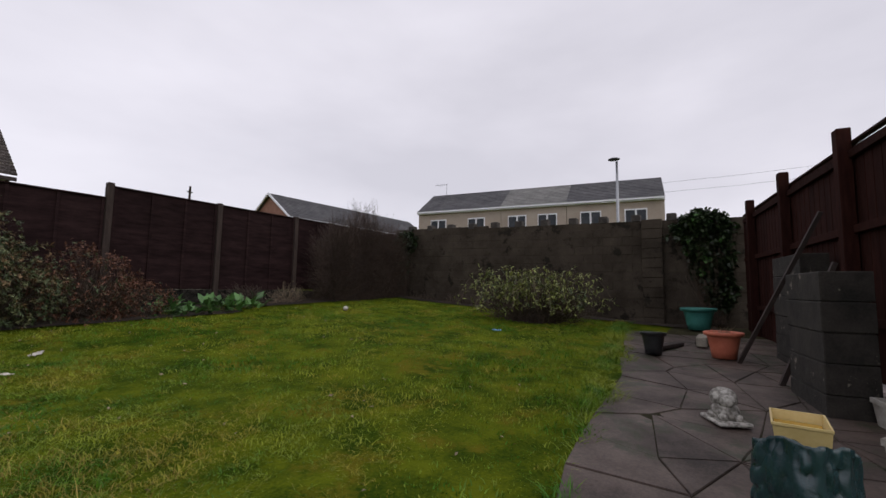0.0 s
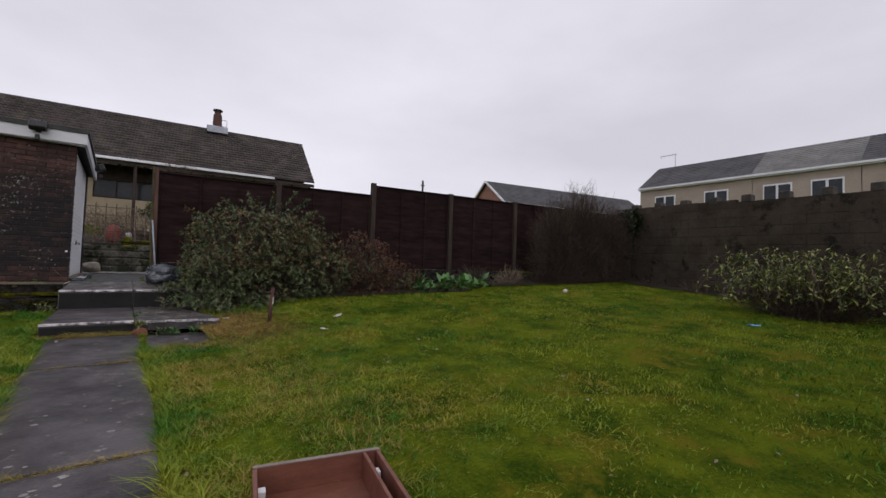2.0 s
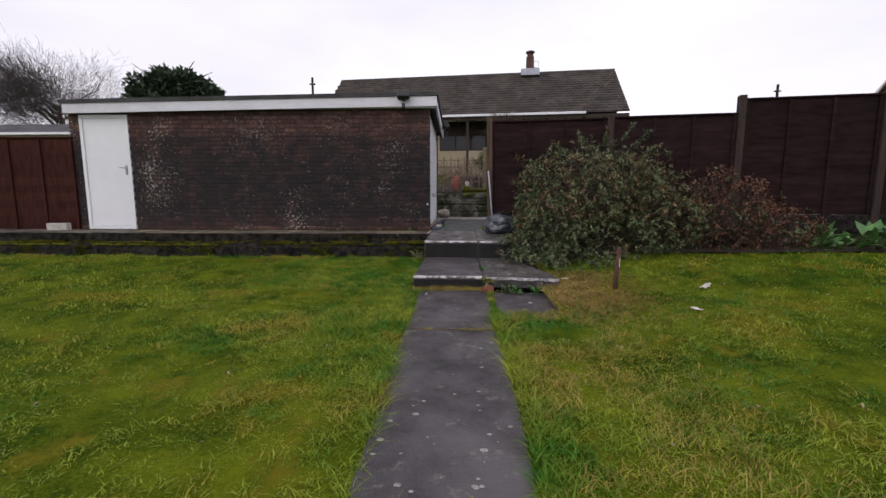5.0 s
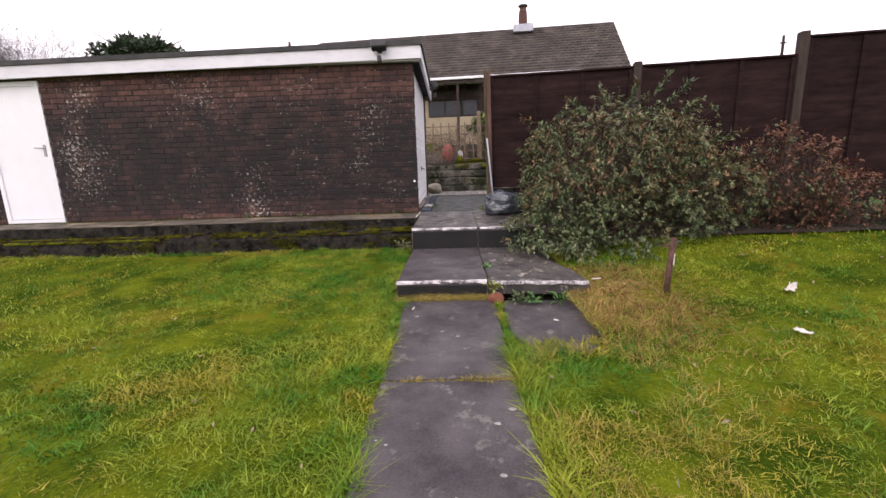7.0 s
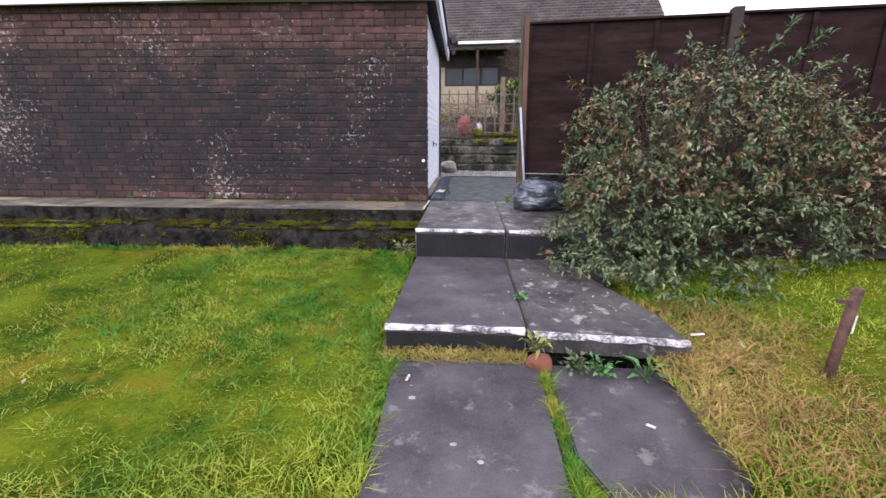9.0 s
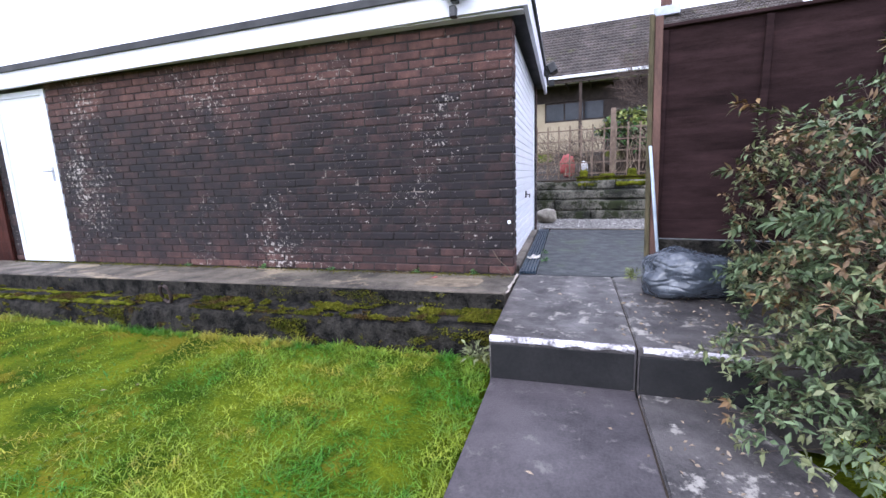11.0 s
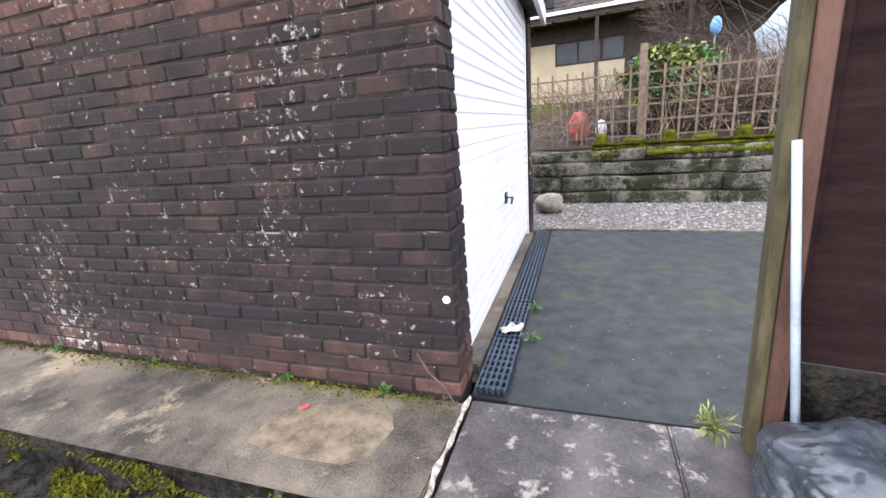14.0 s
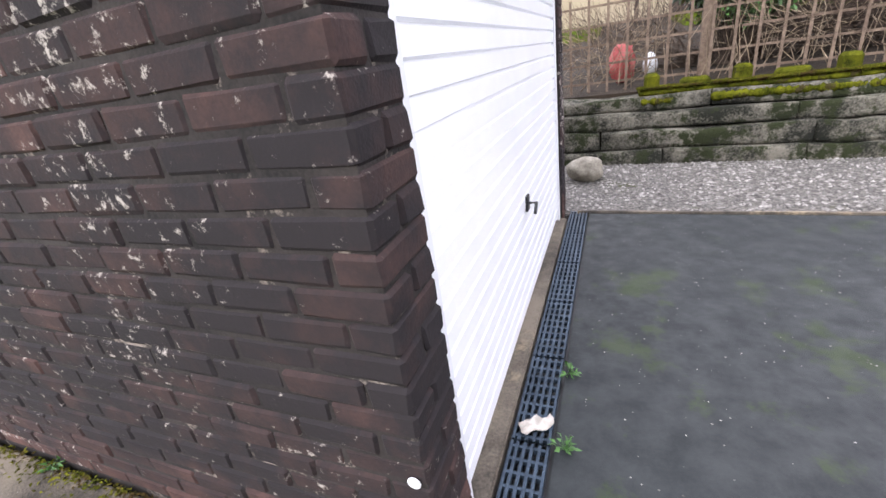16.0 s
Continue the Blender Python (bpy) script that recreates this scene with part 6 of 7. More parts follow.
moss_fuzz("kerb_moss", 16000, -8.0, -0.02, lambda u: (-0.612, 0.44 - 0.10 * u, -1.0, 0.4), 13, 0.20)

# mossy blocks on the retaining wall
for i in range(12):
    x = 0.75 + 0.42 * i
    h = 0.12 if i % 2 else 0.20
    w = 0.15 if i % 2 == 0 else 0.28
    y = 5.02 - 0.075 * x
    o = boxpart("top_block", x - w / 2, x + w / 2, y - 0.08, y + 0.1, 1.14, 1.16 + h, M["moss_stone"], ret, 0.03, "mossy coping block")

for i in range(7):
    x = 0.62 + 0.72 * i
    y = 5.0 - 0.075 * (x + 0.35)
    boxpart("coping_stone", x, x + 0.71, y - 0.10, y + 0.14, 1.13, 1.20 + 0.01 * (i % 3), M["moss_stone"], ret, 0.02, "mossy coping block")
# trellis
tr = empty("trellis", "weathered brown square timber trellis on the retaining wall", "trellis")


def tb_(name, x0, x1, y0, y1, z0, z1, mt=None):
    return boxpart(name, x0, x1, y0 - 0.06 * x0, y1 - 0.06 * x0, z0, z1, mt or M["trellis"], tr)


for i in range(24):
    x = -0.35 + 0.21 * i
    tb_("slat", x - 0.014, x + 0.014, 5.28, 5.295, 1.16, 2.22)
for j in range(5):
    for i in range(5):
        x = -0.40 + 1.0 * i
        tb_("slat", x, x + 0.995, 5.30, 5.312, 1.28 + 0.21 * j, 1.305 + 0.21 * j)
for x in (1.28, 3.2):
    tb_("trellis_post", x - 0.045, x + 0.045, 5.32, 5.40, 1.0, 2.5)
twig_mass("climbing_stems", "bare pale climber stems tangled in the trellis", [(0.3, 5.35, 1.75, 0.7, 0.1, 0.45), (2.6, 5.3, 1.8, 1.2, 0.14, 0.5)], 520, [(-0.2 + 0.17 * q, 5.4 - 0.012 * q, 1.2 + 0.05 * (q % 4)) for q in range(24)], 101, M["twig_pale"], 0.16)
twig_mass("bare_bush", "tall brown bare bush behind the trellis", [(3.6, 5.7, 2.0, 1.2, 0.4, 0.6), (2.1, 8.0, 3.4, 0.6, 0.5, 0.8)], 900, [(3.5, 6.0, 1.3), (2.2, 8.0, 1.4)], 102, M["twig_brown"], 0.3)
shrub("green_bush", "bright yellow-green leafy bush behind the trellis", [(1.75, 5.95, 2.15, 0.62, 0.4, 0.42)], 750, 5, 0.09, 0.05, [(M["leaf_yel"], 0.45, lambda p: p[:, 2] > 2.1), (M["leaf_green"], 0.3, None), (M["leaf_dark"], 0.25, None)], 103, [(1.7, 6.0, 1.3)])
o = lump("red_sack", 0.45, 5.75, 1.45, 0.15, 0.12, 0.24, M["red"], rough=0.3, sub=3, cut=-0.95)
tagged(o, "faded red plastic sack behind the trellis", "bag")
o = lump("white_tub", 0.78, 5.85, 1.40, 0.09, 0.09, 0.15, M["upvc"], rough=0.1, sub=2, cut=-0.9)
tagged(o, "white plastic tub behind the trellis", "tub")
orn = empty("garden_ornament", "blue windmill ornament on a thin stake", "ornament")
bm = bmesh.new()
tube(bm, [(3.0, 9.0, 1.6), (3.0, 9.0, 3.0)], 0.012, 0.012, 6)
part("stake", bm, M["metal"], orn)
lump("ornament_head", 3.0, 9.0, 3.15, 0.10, 0.10, 0.17, M["blue"], orn, 0.25, sub=2)
o = lump("tarpaulin", 4.6, 8.6, 2.6, 0.9, 0.7, 0.9, M["stick"], rough=0.25, sub=3, cut=-0.95)
tagged(o, "pale blue tarpaulin over a garden stack", "tarpaulin")

# pebbles on the gravel strip
rng = np.random.default_rng(12)
n = 5200
c = np.stack([rng.uniform(-0.2, 4.5, n), rng.uniform(3.0, 4.55, n), np.full(n, 0.468)], 1)
c[:, 1] -= 0.04 * c[:, 0]
octa = np.array([(1, 0, 0), (0, 1, 0), (-1, 0, 0), (0, -1, 0), (0, 0, 0.8), (0, 0, -0.5)], float)
sz = rng.uniform(0.008, 0.021, (n, 1, 1)) * rng.uniform(0.7, 1.3, (n, 1, 3))
v = (c[:, None] + octa[None] * sz).reshape(-1, 3)
k = np.arange(n)[:, None] * 6
f = np.concatenate([k + np.array([t]) for t in ((0, 1, 4), (1, 2, 4), (2, 3, 4), (3, 0, 4))], 0)
tagged(raw("gravel", v, f, M["pebble"]), "loose mixed grey gravel", "gravel", kind="stuff")
# lichen spots on the path
n = 170
px = rng.uniform(0.12, 0.80, n)
py = -2.9 - rng.random(n) ** 0.8 * 6.5
keep = (py < -5.2) | (rng.random(n) < 0.25)
px, py = px[keep], py[keep]
V, F = [], []
for x, y in zip(px, py):
    r = rng.uniform(0.004, 0.017)
    b0 = len(V)
    z = PZ(x, y) + 0.0035
    V.append((x, y, z + 0.001))
    for q in range(7):
        a = q * 0.8976
        rr = r * rng.uniform(0.7, 1.15)
        V.append((x + rr * math.cos(a) * 1.3, y + rr * math.sin(a), z - 0.0015))
    F += [(b0, b0 + 1 + q, b0 + 1 + (q + 1) % 7) for q in range(7)]
tagged(raw("lichen", np.array(V), np.array(F), mat("lichen", (0.20, 0.185, 0.175), (0.38, 0.36, 0.34), scale=30, bump=0.2)), "pale lichen spots", "lichen", kind="stuff")

# ---------- street lamp, poles, aerial, far trees ----------
lamp = empty("street_lamp", "grey steel street lamp with a dark flat head", "street lamp")
bm = bmesh.new()
tube(bm, [(27.4, -8.1, 0.5), (27.4, -8.1, 4.5), (27.4, -8.1, 8.6)], 0.10, 0.07, 10)
part("pole", bm, M["metal"], lamp, smooth=True)
o = lump("lamp_head", 27.3, -7.95, 8.72, 0.16, 0.34, 0.11, M["black"], lamp, 0.05, sub=3)
for (x, y, z) in ((-12.2, 30, 11.2), (27.1, 30, 10.3)):
    pl = empty("telegraph_pole", "distant dark wooden telegraph pole above the rooftops", "pole", "telegraph poles")
    bm = bmesh.new()
    tube(bm, [(x, y, 2), (x, y, z)], 0.13, 0.10, 8)
    part("pole", bm, M["dark_wood"], pl)
    boxpart("crosspiece", x - 0.25, x + 0.25, y - 0.05, y + 0.05, z - 0.6, z - 0.5, M["dark_wood"], pl)
ant = empty("tv_aerial", "thin roof television aerial on the terrace", "aerial")
bm = bmesh.new()
tube(bm, [(41.6, 9.3, 10.8), (41.6, 9.3, 12.0)], 0.03, 0.03, 5)
part("mast", bm, M["metal"], ant)
bm = bmesh.new()
tube(bm, [(41.4, 9.1, 12.0), (41.4, 10.6, 12.0)], 0.03, 0.03, 4)
for q in range(6):
    tube(bm, [(41.4, 9.2 + 0.26 * q, 11.8), (41.4, 9.2 + 0.26 * q, 12.1)], 0.012, 0.012, 3)
part("boom", bm, M["metal"], ant)
for q in range(2):
    bm = bmesh.new()
    tube(bm, [(44, -10 - 7.5 * u, 10.0 + q * 0.9 + 0.5 * u - 0.4 * math.sin(u * 0.8)) for u in range(7)], 0.012, 0.012, 3)
    tagged(part("overhead_cable", bm, M["black"], None), "thin overhead cable across the sky", "cable", "overhead cables")


def far_tree(x, y, z0, z1, r, mt, label, bare, seed):
    th = empty("tree", label, "tree")
    bm = bmesh.new()
    tube(bm, [(x, y, z0), (x + 0.2, y, (z0 + z1) * 0.5), (x, y, z1 - r * 0.6)], 0.45, 0.12, 8)
    rg = random.Random(seed)
    ends = []
    for i in range(16):
        a = rg.uniform(0, 6.28)
        e = rg.uniform(0.3, 1.3)
        zz = z0 + (z1 - z0) * rg.uniform(0.4, 0.75)
        q = (x + r * 0.7 * math.cos(a) * math.cos(e * 0.6), y + r * 0.7 * math.sin(a), min(zz + r * 0.6 * math.sin(e), z1 - 0.5))
        tube(bm, [(x, y, zz), ((x + q[0]) / 2, (y + q[1]) / 2, (zz + q[2]) / 2 + 0.3), q], 0.14, 0.03, 5)
        ends.append(q)
    part("trunk", bm, M["twig"], th)
    rng = np.random.default_rng(seed)
    if bare:
        src = np.array(ends)[rng.integers(len(ends), size=9000)] + rng.normal(size=(9000, 3)) * r * 0.25
        d = src - np.array([x, y, (z0 + z1) * 0.5])
        d /= np.linalg.norm(d, axis=1, keepdims=True)
        o = stems("twig_mass", src, src + d * rng.uniform(0.4, 1.2, (9000, 1)) + rng.normal(size=(9000, 3)) * 0.55, 0.016, mt, th, 0.1, seed)
    else:
        cl = []
        for _ in range(46):
            a, e = rg.uniform(0, 6.28), rg.uniform(-0.5, 1.35)
            cl.append((x + r * 0.74 * math.cos(a) * math.cos(e), y + r * 0.7 * math.sin(a) * math.cos(e), z1 - r * 1.12 + r * 0.66 * math.sin(e) + rg.uniform(-0.3, 0.5), r * 0.27, r * 0.27, r * 0.25))
        cl.append((x, y, z1 - r * 0.95, r * 0.8, r * 0.75, r * 0.65))
        p, ax = shoots(cl, 26000, seed, 0.3, 0.5)
        p[:, 2] = np.minimum(p[:, 2], z1)
        o = leaves("crown", p, ax, 0.55, 0.32, mt, th)
    o["kind"] = "stuff"


far_tree(-31.0, 40, 2.2, 15.9, 6.2, M["leaf_far"], "dark evergreen tree beyond the garage roof", False, 5)
far_tree(-45.5, 41, 2.2, 14.2, 6.2, M["twig_far"], "large bare winter tree beyond the garage", True, 6)
lb = empty("grey_bungalow", "grey roofed bungalow beyond the side fence", "house")
gable_roof("roof", -52, -34, 30, 33, 36, 6.7, 7.9, M["tile_grey"], lb, rows=8)
boxpart("wall", -51.7, -34.3, 30.4, 35.6, 1.9, 6.7, M["render_beige"], lb)
boxpart("fascia", -52, -34, 29.9, 29.98, 6.5, 6.7, M["upvc"], lb)

# ---------- brickwork, last ----------
def brick_mesh(L, W, H, seed):
    rng = random.Random(seed)
    bm = bmesh.new()
    box(bm, -0.0026, L + 0.0026, 0, W, -0.0026, H + 0.0026, 0.009)
    for v in bm.verts:
        v.co += Vector((rng.uniform(-1, 1), rng.uniform(-1, 1), rng.uniform(-1, 1))) * 0.0028
    me = bpy.data.meshes.new("brick")
    bmesh.ops.recalc_face_normals(bm, faces=bm.faces)
    bm.to_mesh(me)
    bm.free()
    return me


BM = {}
for key, (L, W) in {"s": (0.215, 0.1025), "h": (0.1025, 0.1025), "c": (0.1025, 0.215), "q": (0.06, 0.1025)}.items():
    BM[key] = [brick_mesh(L, W, 0.065, 7 * i + ord(key[0])) for i in range(4)]
    for me in BM[key]:
        me.materials.append(M["brick"])
COURSES = 28
singles, joined = [], []
rg = random.Random(77)
for k in range(COURSES):
    z = GBASE + 0.075 * k + 0.005
    odd = k % 2
    lay = []
    if odd:
        lay.append(("c", -0.1025, 0.0))
        x = -0.1025 - 0.010
    else:
        lay.append(("s", -0.215, 0.0))
        lay.append(("h", -0.1025, 0.1125))
        x = -0.225
    while x > GX0 + 0.03:
        L = min(0.215, x - GX0)
        a, b = x - L, x
        x -= L + 0.010
        if z < 2.49 and b > SX0 and a < SX1:
            if a < SX1 < b and b - SX1 > 0.03:
                joined.append((SX1 + 0.004, b, z))
            elif a < SX0 < b and SX0 - a > 0.03:
                joined.append((a, SX0 - 0.004, z))
            continue
        if a > -2.55 and L > 0.21:
            lay.append(("s", a, 0.0))
        elif L > 0.03:
            joined.append((a, b, z))
    lay.append(("h" if odd else "q", -0.1025 if odd else -0.06, 2.80))
    lay.append(("q", -0.06, 2.915))
    for key, a, y in lay:
        singles.append((key, a, y, z))
for key, a, y, z in singles:
    o = new("brick", rg.choice(BM[key]))
    o.parent = garage
    o.location = (a + rg.uniform(-0.0015, 0.0015), y + rg.uniform(-0.004, 0.003), z + rg.uniform(-0.0015, 0.0015))
    o.rotation_euler = (rg.uniform(-0.008, 0.008), rg.uniform(-0.006, 0.006), rg.uniform(-0.01, 0.01))
V, F = [], []
for a, b, z in joined:
    e = 0.005
    y0 = rg.uniform(-0.003, 0.002)
    i0 = len(V)
    V += [(a, y0 + e, z), (b, y0 + e, z), (b, y0 + e, z + 0.065), (a, y0 + e, z + 0.065), (a + e, y0, z + e), (b - e, y0, z + e), (b - e, y0, z + 0.065 - e), (a + e, y0, z + 0.065 - e),
          (a, 0.03, z), (b, 0.03, z), (b, 0.03, z + 0.065), (a, 0.03, z + 0.065)]
    F += [tuple(i0 + q for q in f_) for f_ in ((4, 5, 6, 7), (0, 1, 5, 4), (1, 2, 6, 5), (2, 3, 7, 6), (3, 0, 4, 7), (8, 9, 1, 0), (9, 10, 2, 1), (10, 11, 3, 2), (11, 8, 0, 3))]
mesh_ob("brickwork", V, F, M["brick_isl"], garage, "weathered blackened red bricks")["kind"] = "stuff"

# ---------- blocks of the garden wall ----------
bmz = bmesh.new()
box(bmz, 0.005, 0.435, -0.012, 0.10, 0, 0.209, 0.008)
blk = bpy.data.meshes.new("block")
bmz.to_mesh(blk)
bmz.free()
blk.materials.append(M["block"])
hbz = bmesh.new()
box(hbz, 0.005, 0.211, -0.012, 0.10, 0, 0.209, 0.008)
hblk = bpy.data.meshes.new("half_block")
hbz.to_mesh(hblk)
hbz.free()
hblk.materials.append(M["block"])
for k in range(12):
    odd = k % 2
    s = 0.0
    first = True
    while s < WL - 0.05:
        half = first and odd
        zb = 0.10 + 0.2205 * k
        drop = -0.026 * s
        f = wframe(s, zb - 0.0 + drop * (k / 11))
        if zb + 0.22 < wtop(s) + 0.14:
            o = new("block", hblk if half else blk)
            o.parent = wall
            o.matrix_basis = f @ Matrix.Translation((0, -0.0 + rg.uniform(-0.004, 0.004), 0))
        s += 0.22 if half else 0.44
        first = False
bmz = bmesh.new()
box(bmz, -0.1, 0.1, -0.015, 0.20, 0, 0.17, 0.015)
cap = bpy.data.meshes.new("cap_block")
bmz.to_mesh(cap)
bmz.free()
cap.materials.append(M["block_cap"])
for q in range(12):
    s = 0.59 + 0.726 * q
    if s < WL:
        o = new("cap_block", cap)
        o.parent = wall
        o.matrix_basis = wframe(s, wtop(s) - 0.02)
for s in (0.0, 7.25):
    for k in range(11):
        boxpart("pier_block", s, s + 0.42, -0.10, 0.0, 0.1 + 0.22 * k, 0.312 + 0.22 * k, M["block"], wall, 0.008, m=wframe(0, 0))

# ---------- grass ----------
ys_joint = ys


def grass(name, n_try, region, h, w, mt, seed, dens, lean=0.5, label="short uneven lawn grass"):
    rng = np.random.default_rng(seed)
    x0, x1, y0, y1 = region
    x = rng.uniform(x0, x1, n_try)
    y = rng.uniform(y0, y1, n_try)
    keep = rng.random(n_try) < dens(x, y)
    x, y = x[keep], y[keep]
    if name not in ("joint_grass", "paving_fringe"):
        ok = np.array([not on_paving(a, b) for a, b in zip(x, y)])
        x, y = x[ok], y[ok]
    n = len(x)
    z = np.array([G(a, b) for a, b in zip(x, y)])
    low = (x > -0.05) & (x < 0.95) & (y < -2.6)
    patch = np.array([noise.noise(Vector((a * 1.1, b * 1.1, 3))) + 0.5 * noise.noise(Vector((a * 4, b * 4, 9))) for a, b in zip(x, y)])
    clump = np.array([noise.noise(Vector((a * 9, b * 9, 5))) for a, b in zip(x, y)])
    H = h * (1 + 0.8 * patch + 0.9 * clump) * rng.uniform(0.5, 1.45, n)
    H = np.maximum(H, 0.01)
    ang = rng.uniform(0, 6.283, n)
    dx, dy = np.cos(ang), np.sin(ang)
    lx, ly = rng.normal(size=n) * lean, rng.normal(size=n) * lean
    if name == "joint_grass":
        z = z - 0.02
        low = low * 0.0
    base = np.stack([x, y, z - 0.01 - 0.03 * low], 1)
    W = w * rng.uniform(0.6, 1.3, n)
    side = np.stack([dx * W, dy * W, 0 * W], 1)
    mid = base + np.stack([lx * H * 0.4, ly * H * 0.4, H * 0.62], 1)
    tip = base + np.stack([lx * H * 1.1, ly * H * 1.1, H], 1)
    v = np.stack([base - side, base + side, mid + side * 0.7, mid - side * 0.7, tip], 1).reshape(-1, 3)
    k = np.arange(n)[:, None] * 5
    f = np.concatenate([k + np.array([[0, 1, 2]]), k + np.array([[0, 2, 3]]), k + np.array([[3, 2, 4]])], 0)
    return tagged(raw(name, v, f, mt), label, "grass", kind="stuff")


def dens_near(x, y):
    d = np.abs(x - 0.45)
    return np.clip(1.25 - d / 3.0, 0.12, 1)


grass("lawn_grass", 340000, (-3.2, 3.8, -7.6, -0.9), 0.024, 0.0029, M["blade"], 1, dens_near, 1.15)
grass("lawn_grass", 270000, (-8.0, 12.4, -11.0, -0.9), 0.027, 0.0050, M["blade"], 2, lambda x, y: np.where((x > -3) & (x < 3.6) & (y > -7.6), 0.25, 0.9))
grass("dry_grass", 20000, (0.86, 2.3, -7.0, -2.6), 0.042, 0.0022, M["blade_dry"], 3, lambda x, y: np.clip(1.1 - np.abs(x - 1.1) / 1.3, 0.0, 1) * (np.array([noise.noise(Vector((a * 2, b * 2, 1))) for a, b in zip(x, y)]) > -0.1), 0.9, "long straw-coloured dry grass beside the path")
grass("dry_grass", 22000, (1.4, 2.6, -4.2, -2.2), 0.035, 0.003, M["dead_brown"], 4, lambda x, y: np.exp(-((x - 1.85) ** 2 / 0.25 + (y + 3.1) ** 2 / 0.5)), 1.2, "flattened brown dead grass by the step")
grass("edge_grass", 9000, (-0.02, 0.13, -9.0, -2.8), 0.045, 0.003, M["blade"], 5, lambda x, y: 1.0, 1.2, "long grass fringe along the path edge")
grass("edge_grass", 9000, (0.80, 0.96, -9.0, -3.7), 0.055, 0.003, M["blade"], 6, lambda x, y: 1.0, 0.9, "long grass fringe along the path edge")
grass("edge_grass", 5000, (2.4, 11.0, -8.62, -8.38), 0.06, 0.004, M["blade"], 7, lambda x, y: 1.0, 0.8, "long grass fringe along the paving edge")
grass("paving_fringe", 9000, (2.4, 10.9, -8.80, -8.44), 0.045, 0.004, M["blade"], 17, lambda x, y: np.clip((y + 8.44 + 0.22 * np.clip((x - 4) / 1.2, 0, 1) + 0.12 + 0.05 * np.sin(x * 7)) * 9, 0, 1), 1.2, "grass creeping over the paving edge")
grass("edge_grass", 9000, (-8.0, 0.0, -1.08, -0.93), 0.038, 0.003, M["blade"], 8, lambda x, y: 1.0, 0.6, "long grass along the terrace wall foot")

# soil in the joint between the two rows of slabs, and dead leaves by the shrub
bm = bmesh.new()
rows = []
for i in range(60):
    y = -3.75 + 3.7 * i / 59
    z = (z2(0.8, y) if y > -1.37 else z1(0.8, y) if y > -2.78 else PZ(0.8, y)) - 0.012
    w = 0.012 if y > -2.78 else 0.03
    rows.append([bm.verts.new((0.802 - w + (0.06 if y < -2.78 else 0), y, z)), bm.verts.new((0.802 + w + (0.06 if y < -2.78 else 0), y, z))])
for i in range(59):
    if abs(rows[i][0].co.z - rows[i + 1][0].co.z) < 0.05:
        bm.faces.new((rows[i][0], rows[i][1], rows[i + 1][1], rows[i + 1][0]))
tagged(part("joint_soil", bm, M["soil"], None), kind="structure")
grass("joint_grass", 2600, (0.845, 0.885, -4.1, -2.9), 0.035, 0.002, M["blade"], 15, lambda x, y: 1.0, 0.9, "green grass and moss growing in the path joint")
rng = np.random.default_rng(31)
n = 420
q = np.stack([rng.normal(1.3, 0.35, n), rng.uniform(-2.6, -0.3, n), np.zeros(n)], 1)
q = q[(q[:, 0] > 0.3)]
q[:, 2] = [(z2(a, c_) if c_ > -1.37 else z1(a, c_)) + 0.006 for a, c_, _ in q]
q = q[(q[:, 0] < 1.5)]
d = rng.normal(size=q.shape) * np.array([1, 1, 0.12])
leaves("fallen_leaf", q, d, 0.028, 0.014, M["twig_pale"], None)
tagged([o for o in scene.objects if o.name == "fallen_leaf"][0], "small dry fallen leaves on the steps", "leaves", kind="stuff")
# dark planting on the bank behind the trellis
twig_mass("bank_shrub", "dark leafless undergrowth on the bank behind trellis", [(1.5, 6.6, 1.7, 2.6, 0.5, 0.55), (4.5, 6.8, 1.9, 2.2, 0.5, 0.6)], 2600, [(1.5, 6.6, 1.3), (4.5, 6.8, 1.4)], 111, M["twig"], 0.25)

grass("joint_grass", 1500, (0.0, 0.80, -2.90, -2.77), 0.045, 0.002, M["blade_dry"], 47, lambda x, y: 0.8, 1.3, "dry straw and moss at the foot of the step")
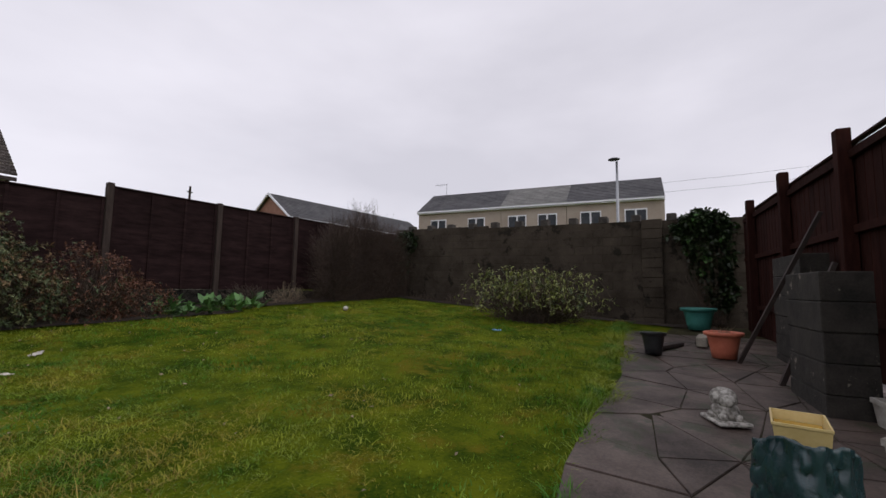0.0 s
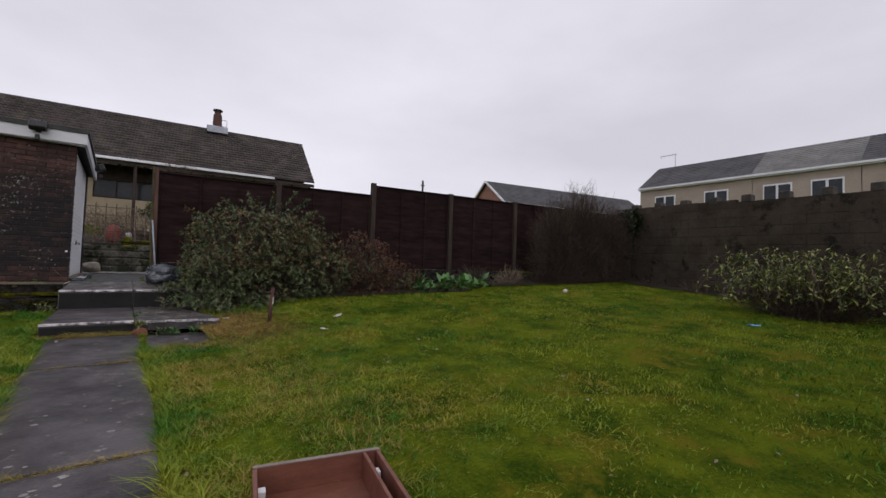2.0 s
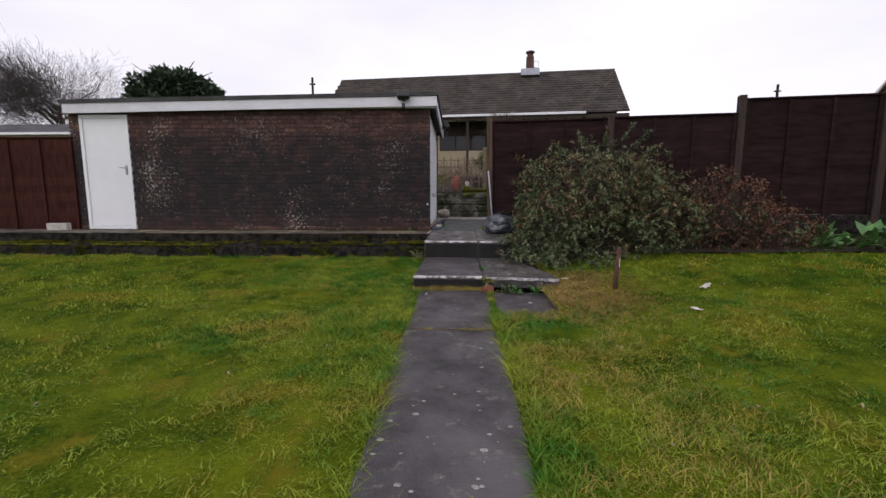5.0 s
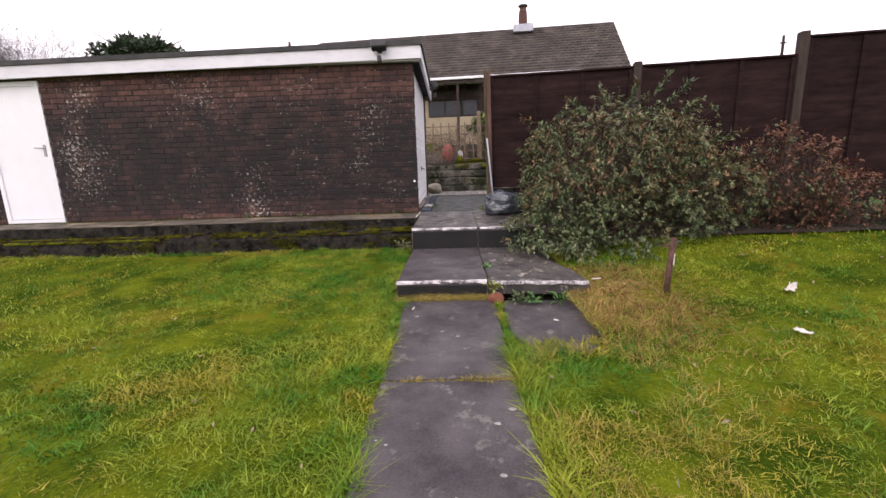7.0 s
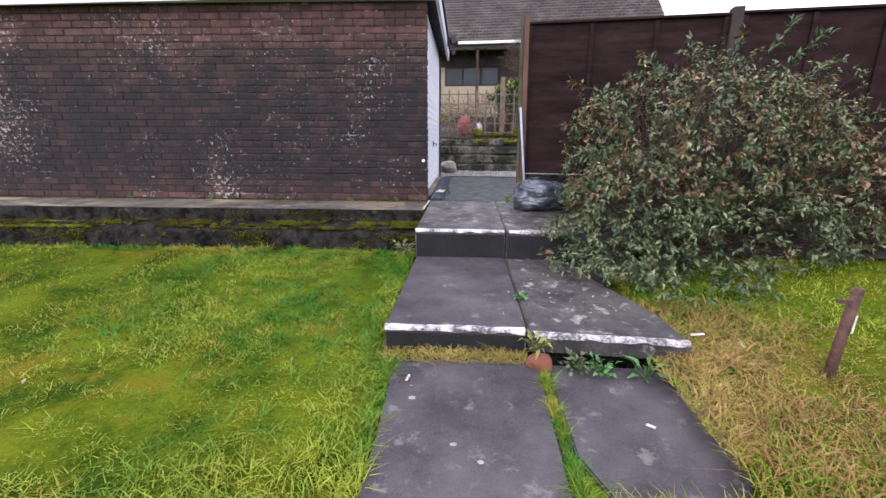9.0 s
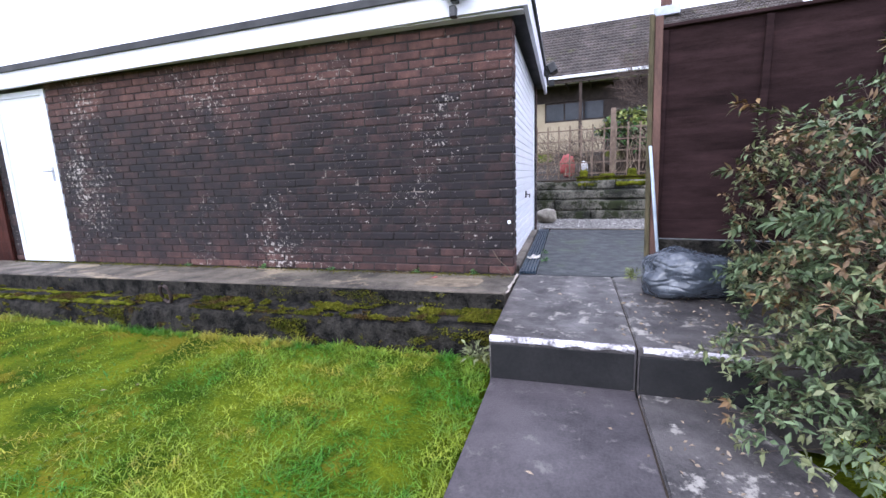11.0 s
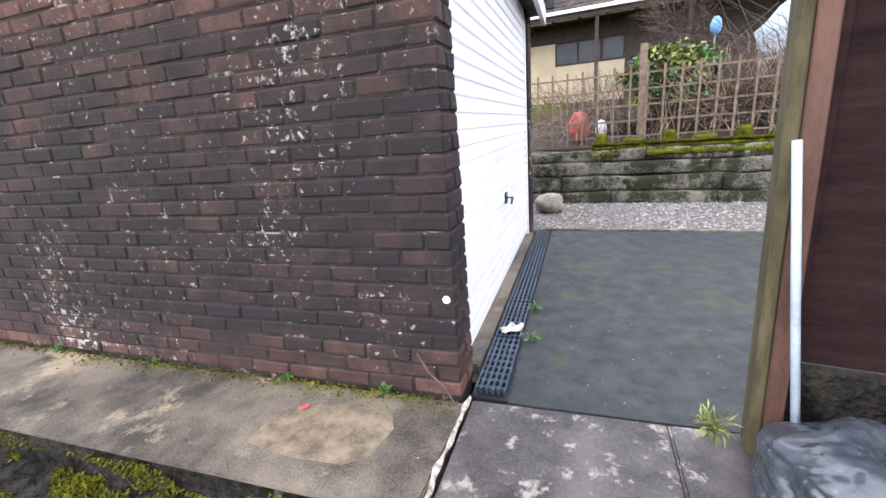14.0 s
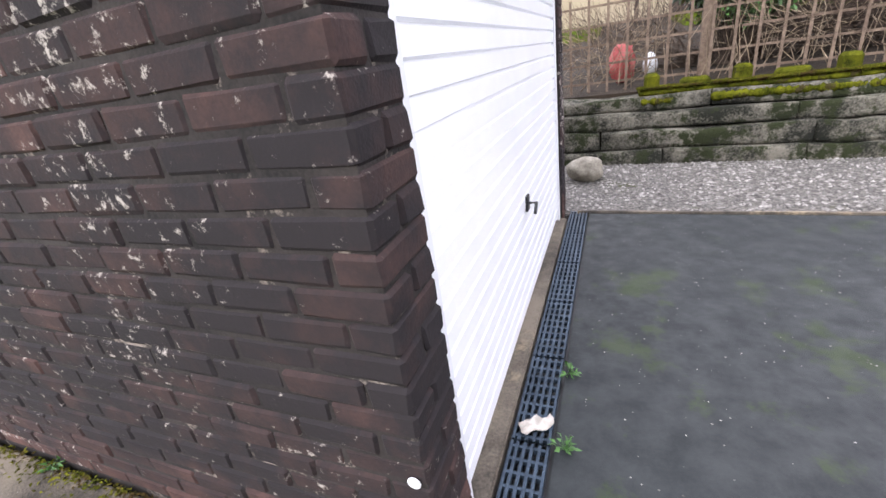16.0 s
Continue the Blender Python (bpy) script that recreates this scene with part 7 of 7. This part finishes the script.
# moss and straw in the path joints
for k in range(1, 5):
    grass("joint_grass", 700, (0.1, 0.82, ys_joint[k] - 0.02, ys_joint[k] + 0.02), 0.018, 0.002, M["blade_dry"], 40 + k, lambda x, y: 1.0, 1.3, "dry grass and moss lying in the path joint")

rng = np.random.default_rng(77)
n = 3400
q = np.stack([rng.uniform(-6.4, 0.0, n), -0.015 - np.abs(rng.normal(0, 0.045, n)) * (0.4 + rng.random(n)), np.full(n, 0.458)], 1)
d = rng.normal(size=q.shape) * np.array([1, 1, 0.25])
leaves("wall_foot_litter", q, d, 0.021, 0.010, M["moss_shoot"], None)
tagged([o for o in scene.objects if o.name == "wall_foot_litter"][0], "tiny moss scraps and dead leaves at the wall foot", "leaves", kind="stuff")
n = 2600
q = np.stack([rng.uniform(-6.4, 2.6, n), rng.uniform(-0.55, 2.8, n), np.full(n, 0.478)], 1)
q = q[((q[:, 0] > 0.25) & (q[:, 1] > 0.05)) | ((q[:, 0] < -0.05) & (q[:, 1] < -0.05))]
q[:, 2] = np.where(q[:, 0] < 0, 0.4575, 0.478)
sz = rng.uniform(0.0015, 0.0050, (len(q), 1, 1)) * rng.uniform(0.7, 1.3, (len(q), 1, 3))
v = (q[:, None] + octa[None] * sz).reshape(-1, 3)
k = np.arange(len(q))[:, None] * 6
f = np.concatenate([k + np.array([t]) for t in ((0, 1, 4), (1, 2, 4), (2, 3, 4), (3, 0, 4))], 0)
tagged(raw("grit", v, f, M["pebble"]), "scattered pale grit", "grit", kind="stuff")
# small leaves and scraps lying in the lawn
n = 260
q = np.stack([rng.uniform(-4, 9, n), rng.uniform(-8.2, -1.6, n), np.zeros(n)], 1)
q = np.array([c_ for c_ in q if not on_paving(c_[0], c_[1])])
q[:, 2] = [G(c_[0], c_[1]) + 0.02 for c_ in q]
d = rng.normal(size=q.shape) * np.array([1, 1, 0.3])
leaves("lawn_litter", q, d, 0.035, 0.018, M["twig_pale"], None)
tagged([o for o in scene.objects if o.name == "lawn_litter"][0], "small pale dead leaves scattered in the grass", "leaves", kind="stuff")
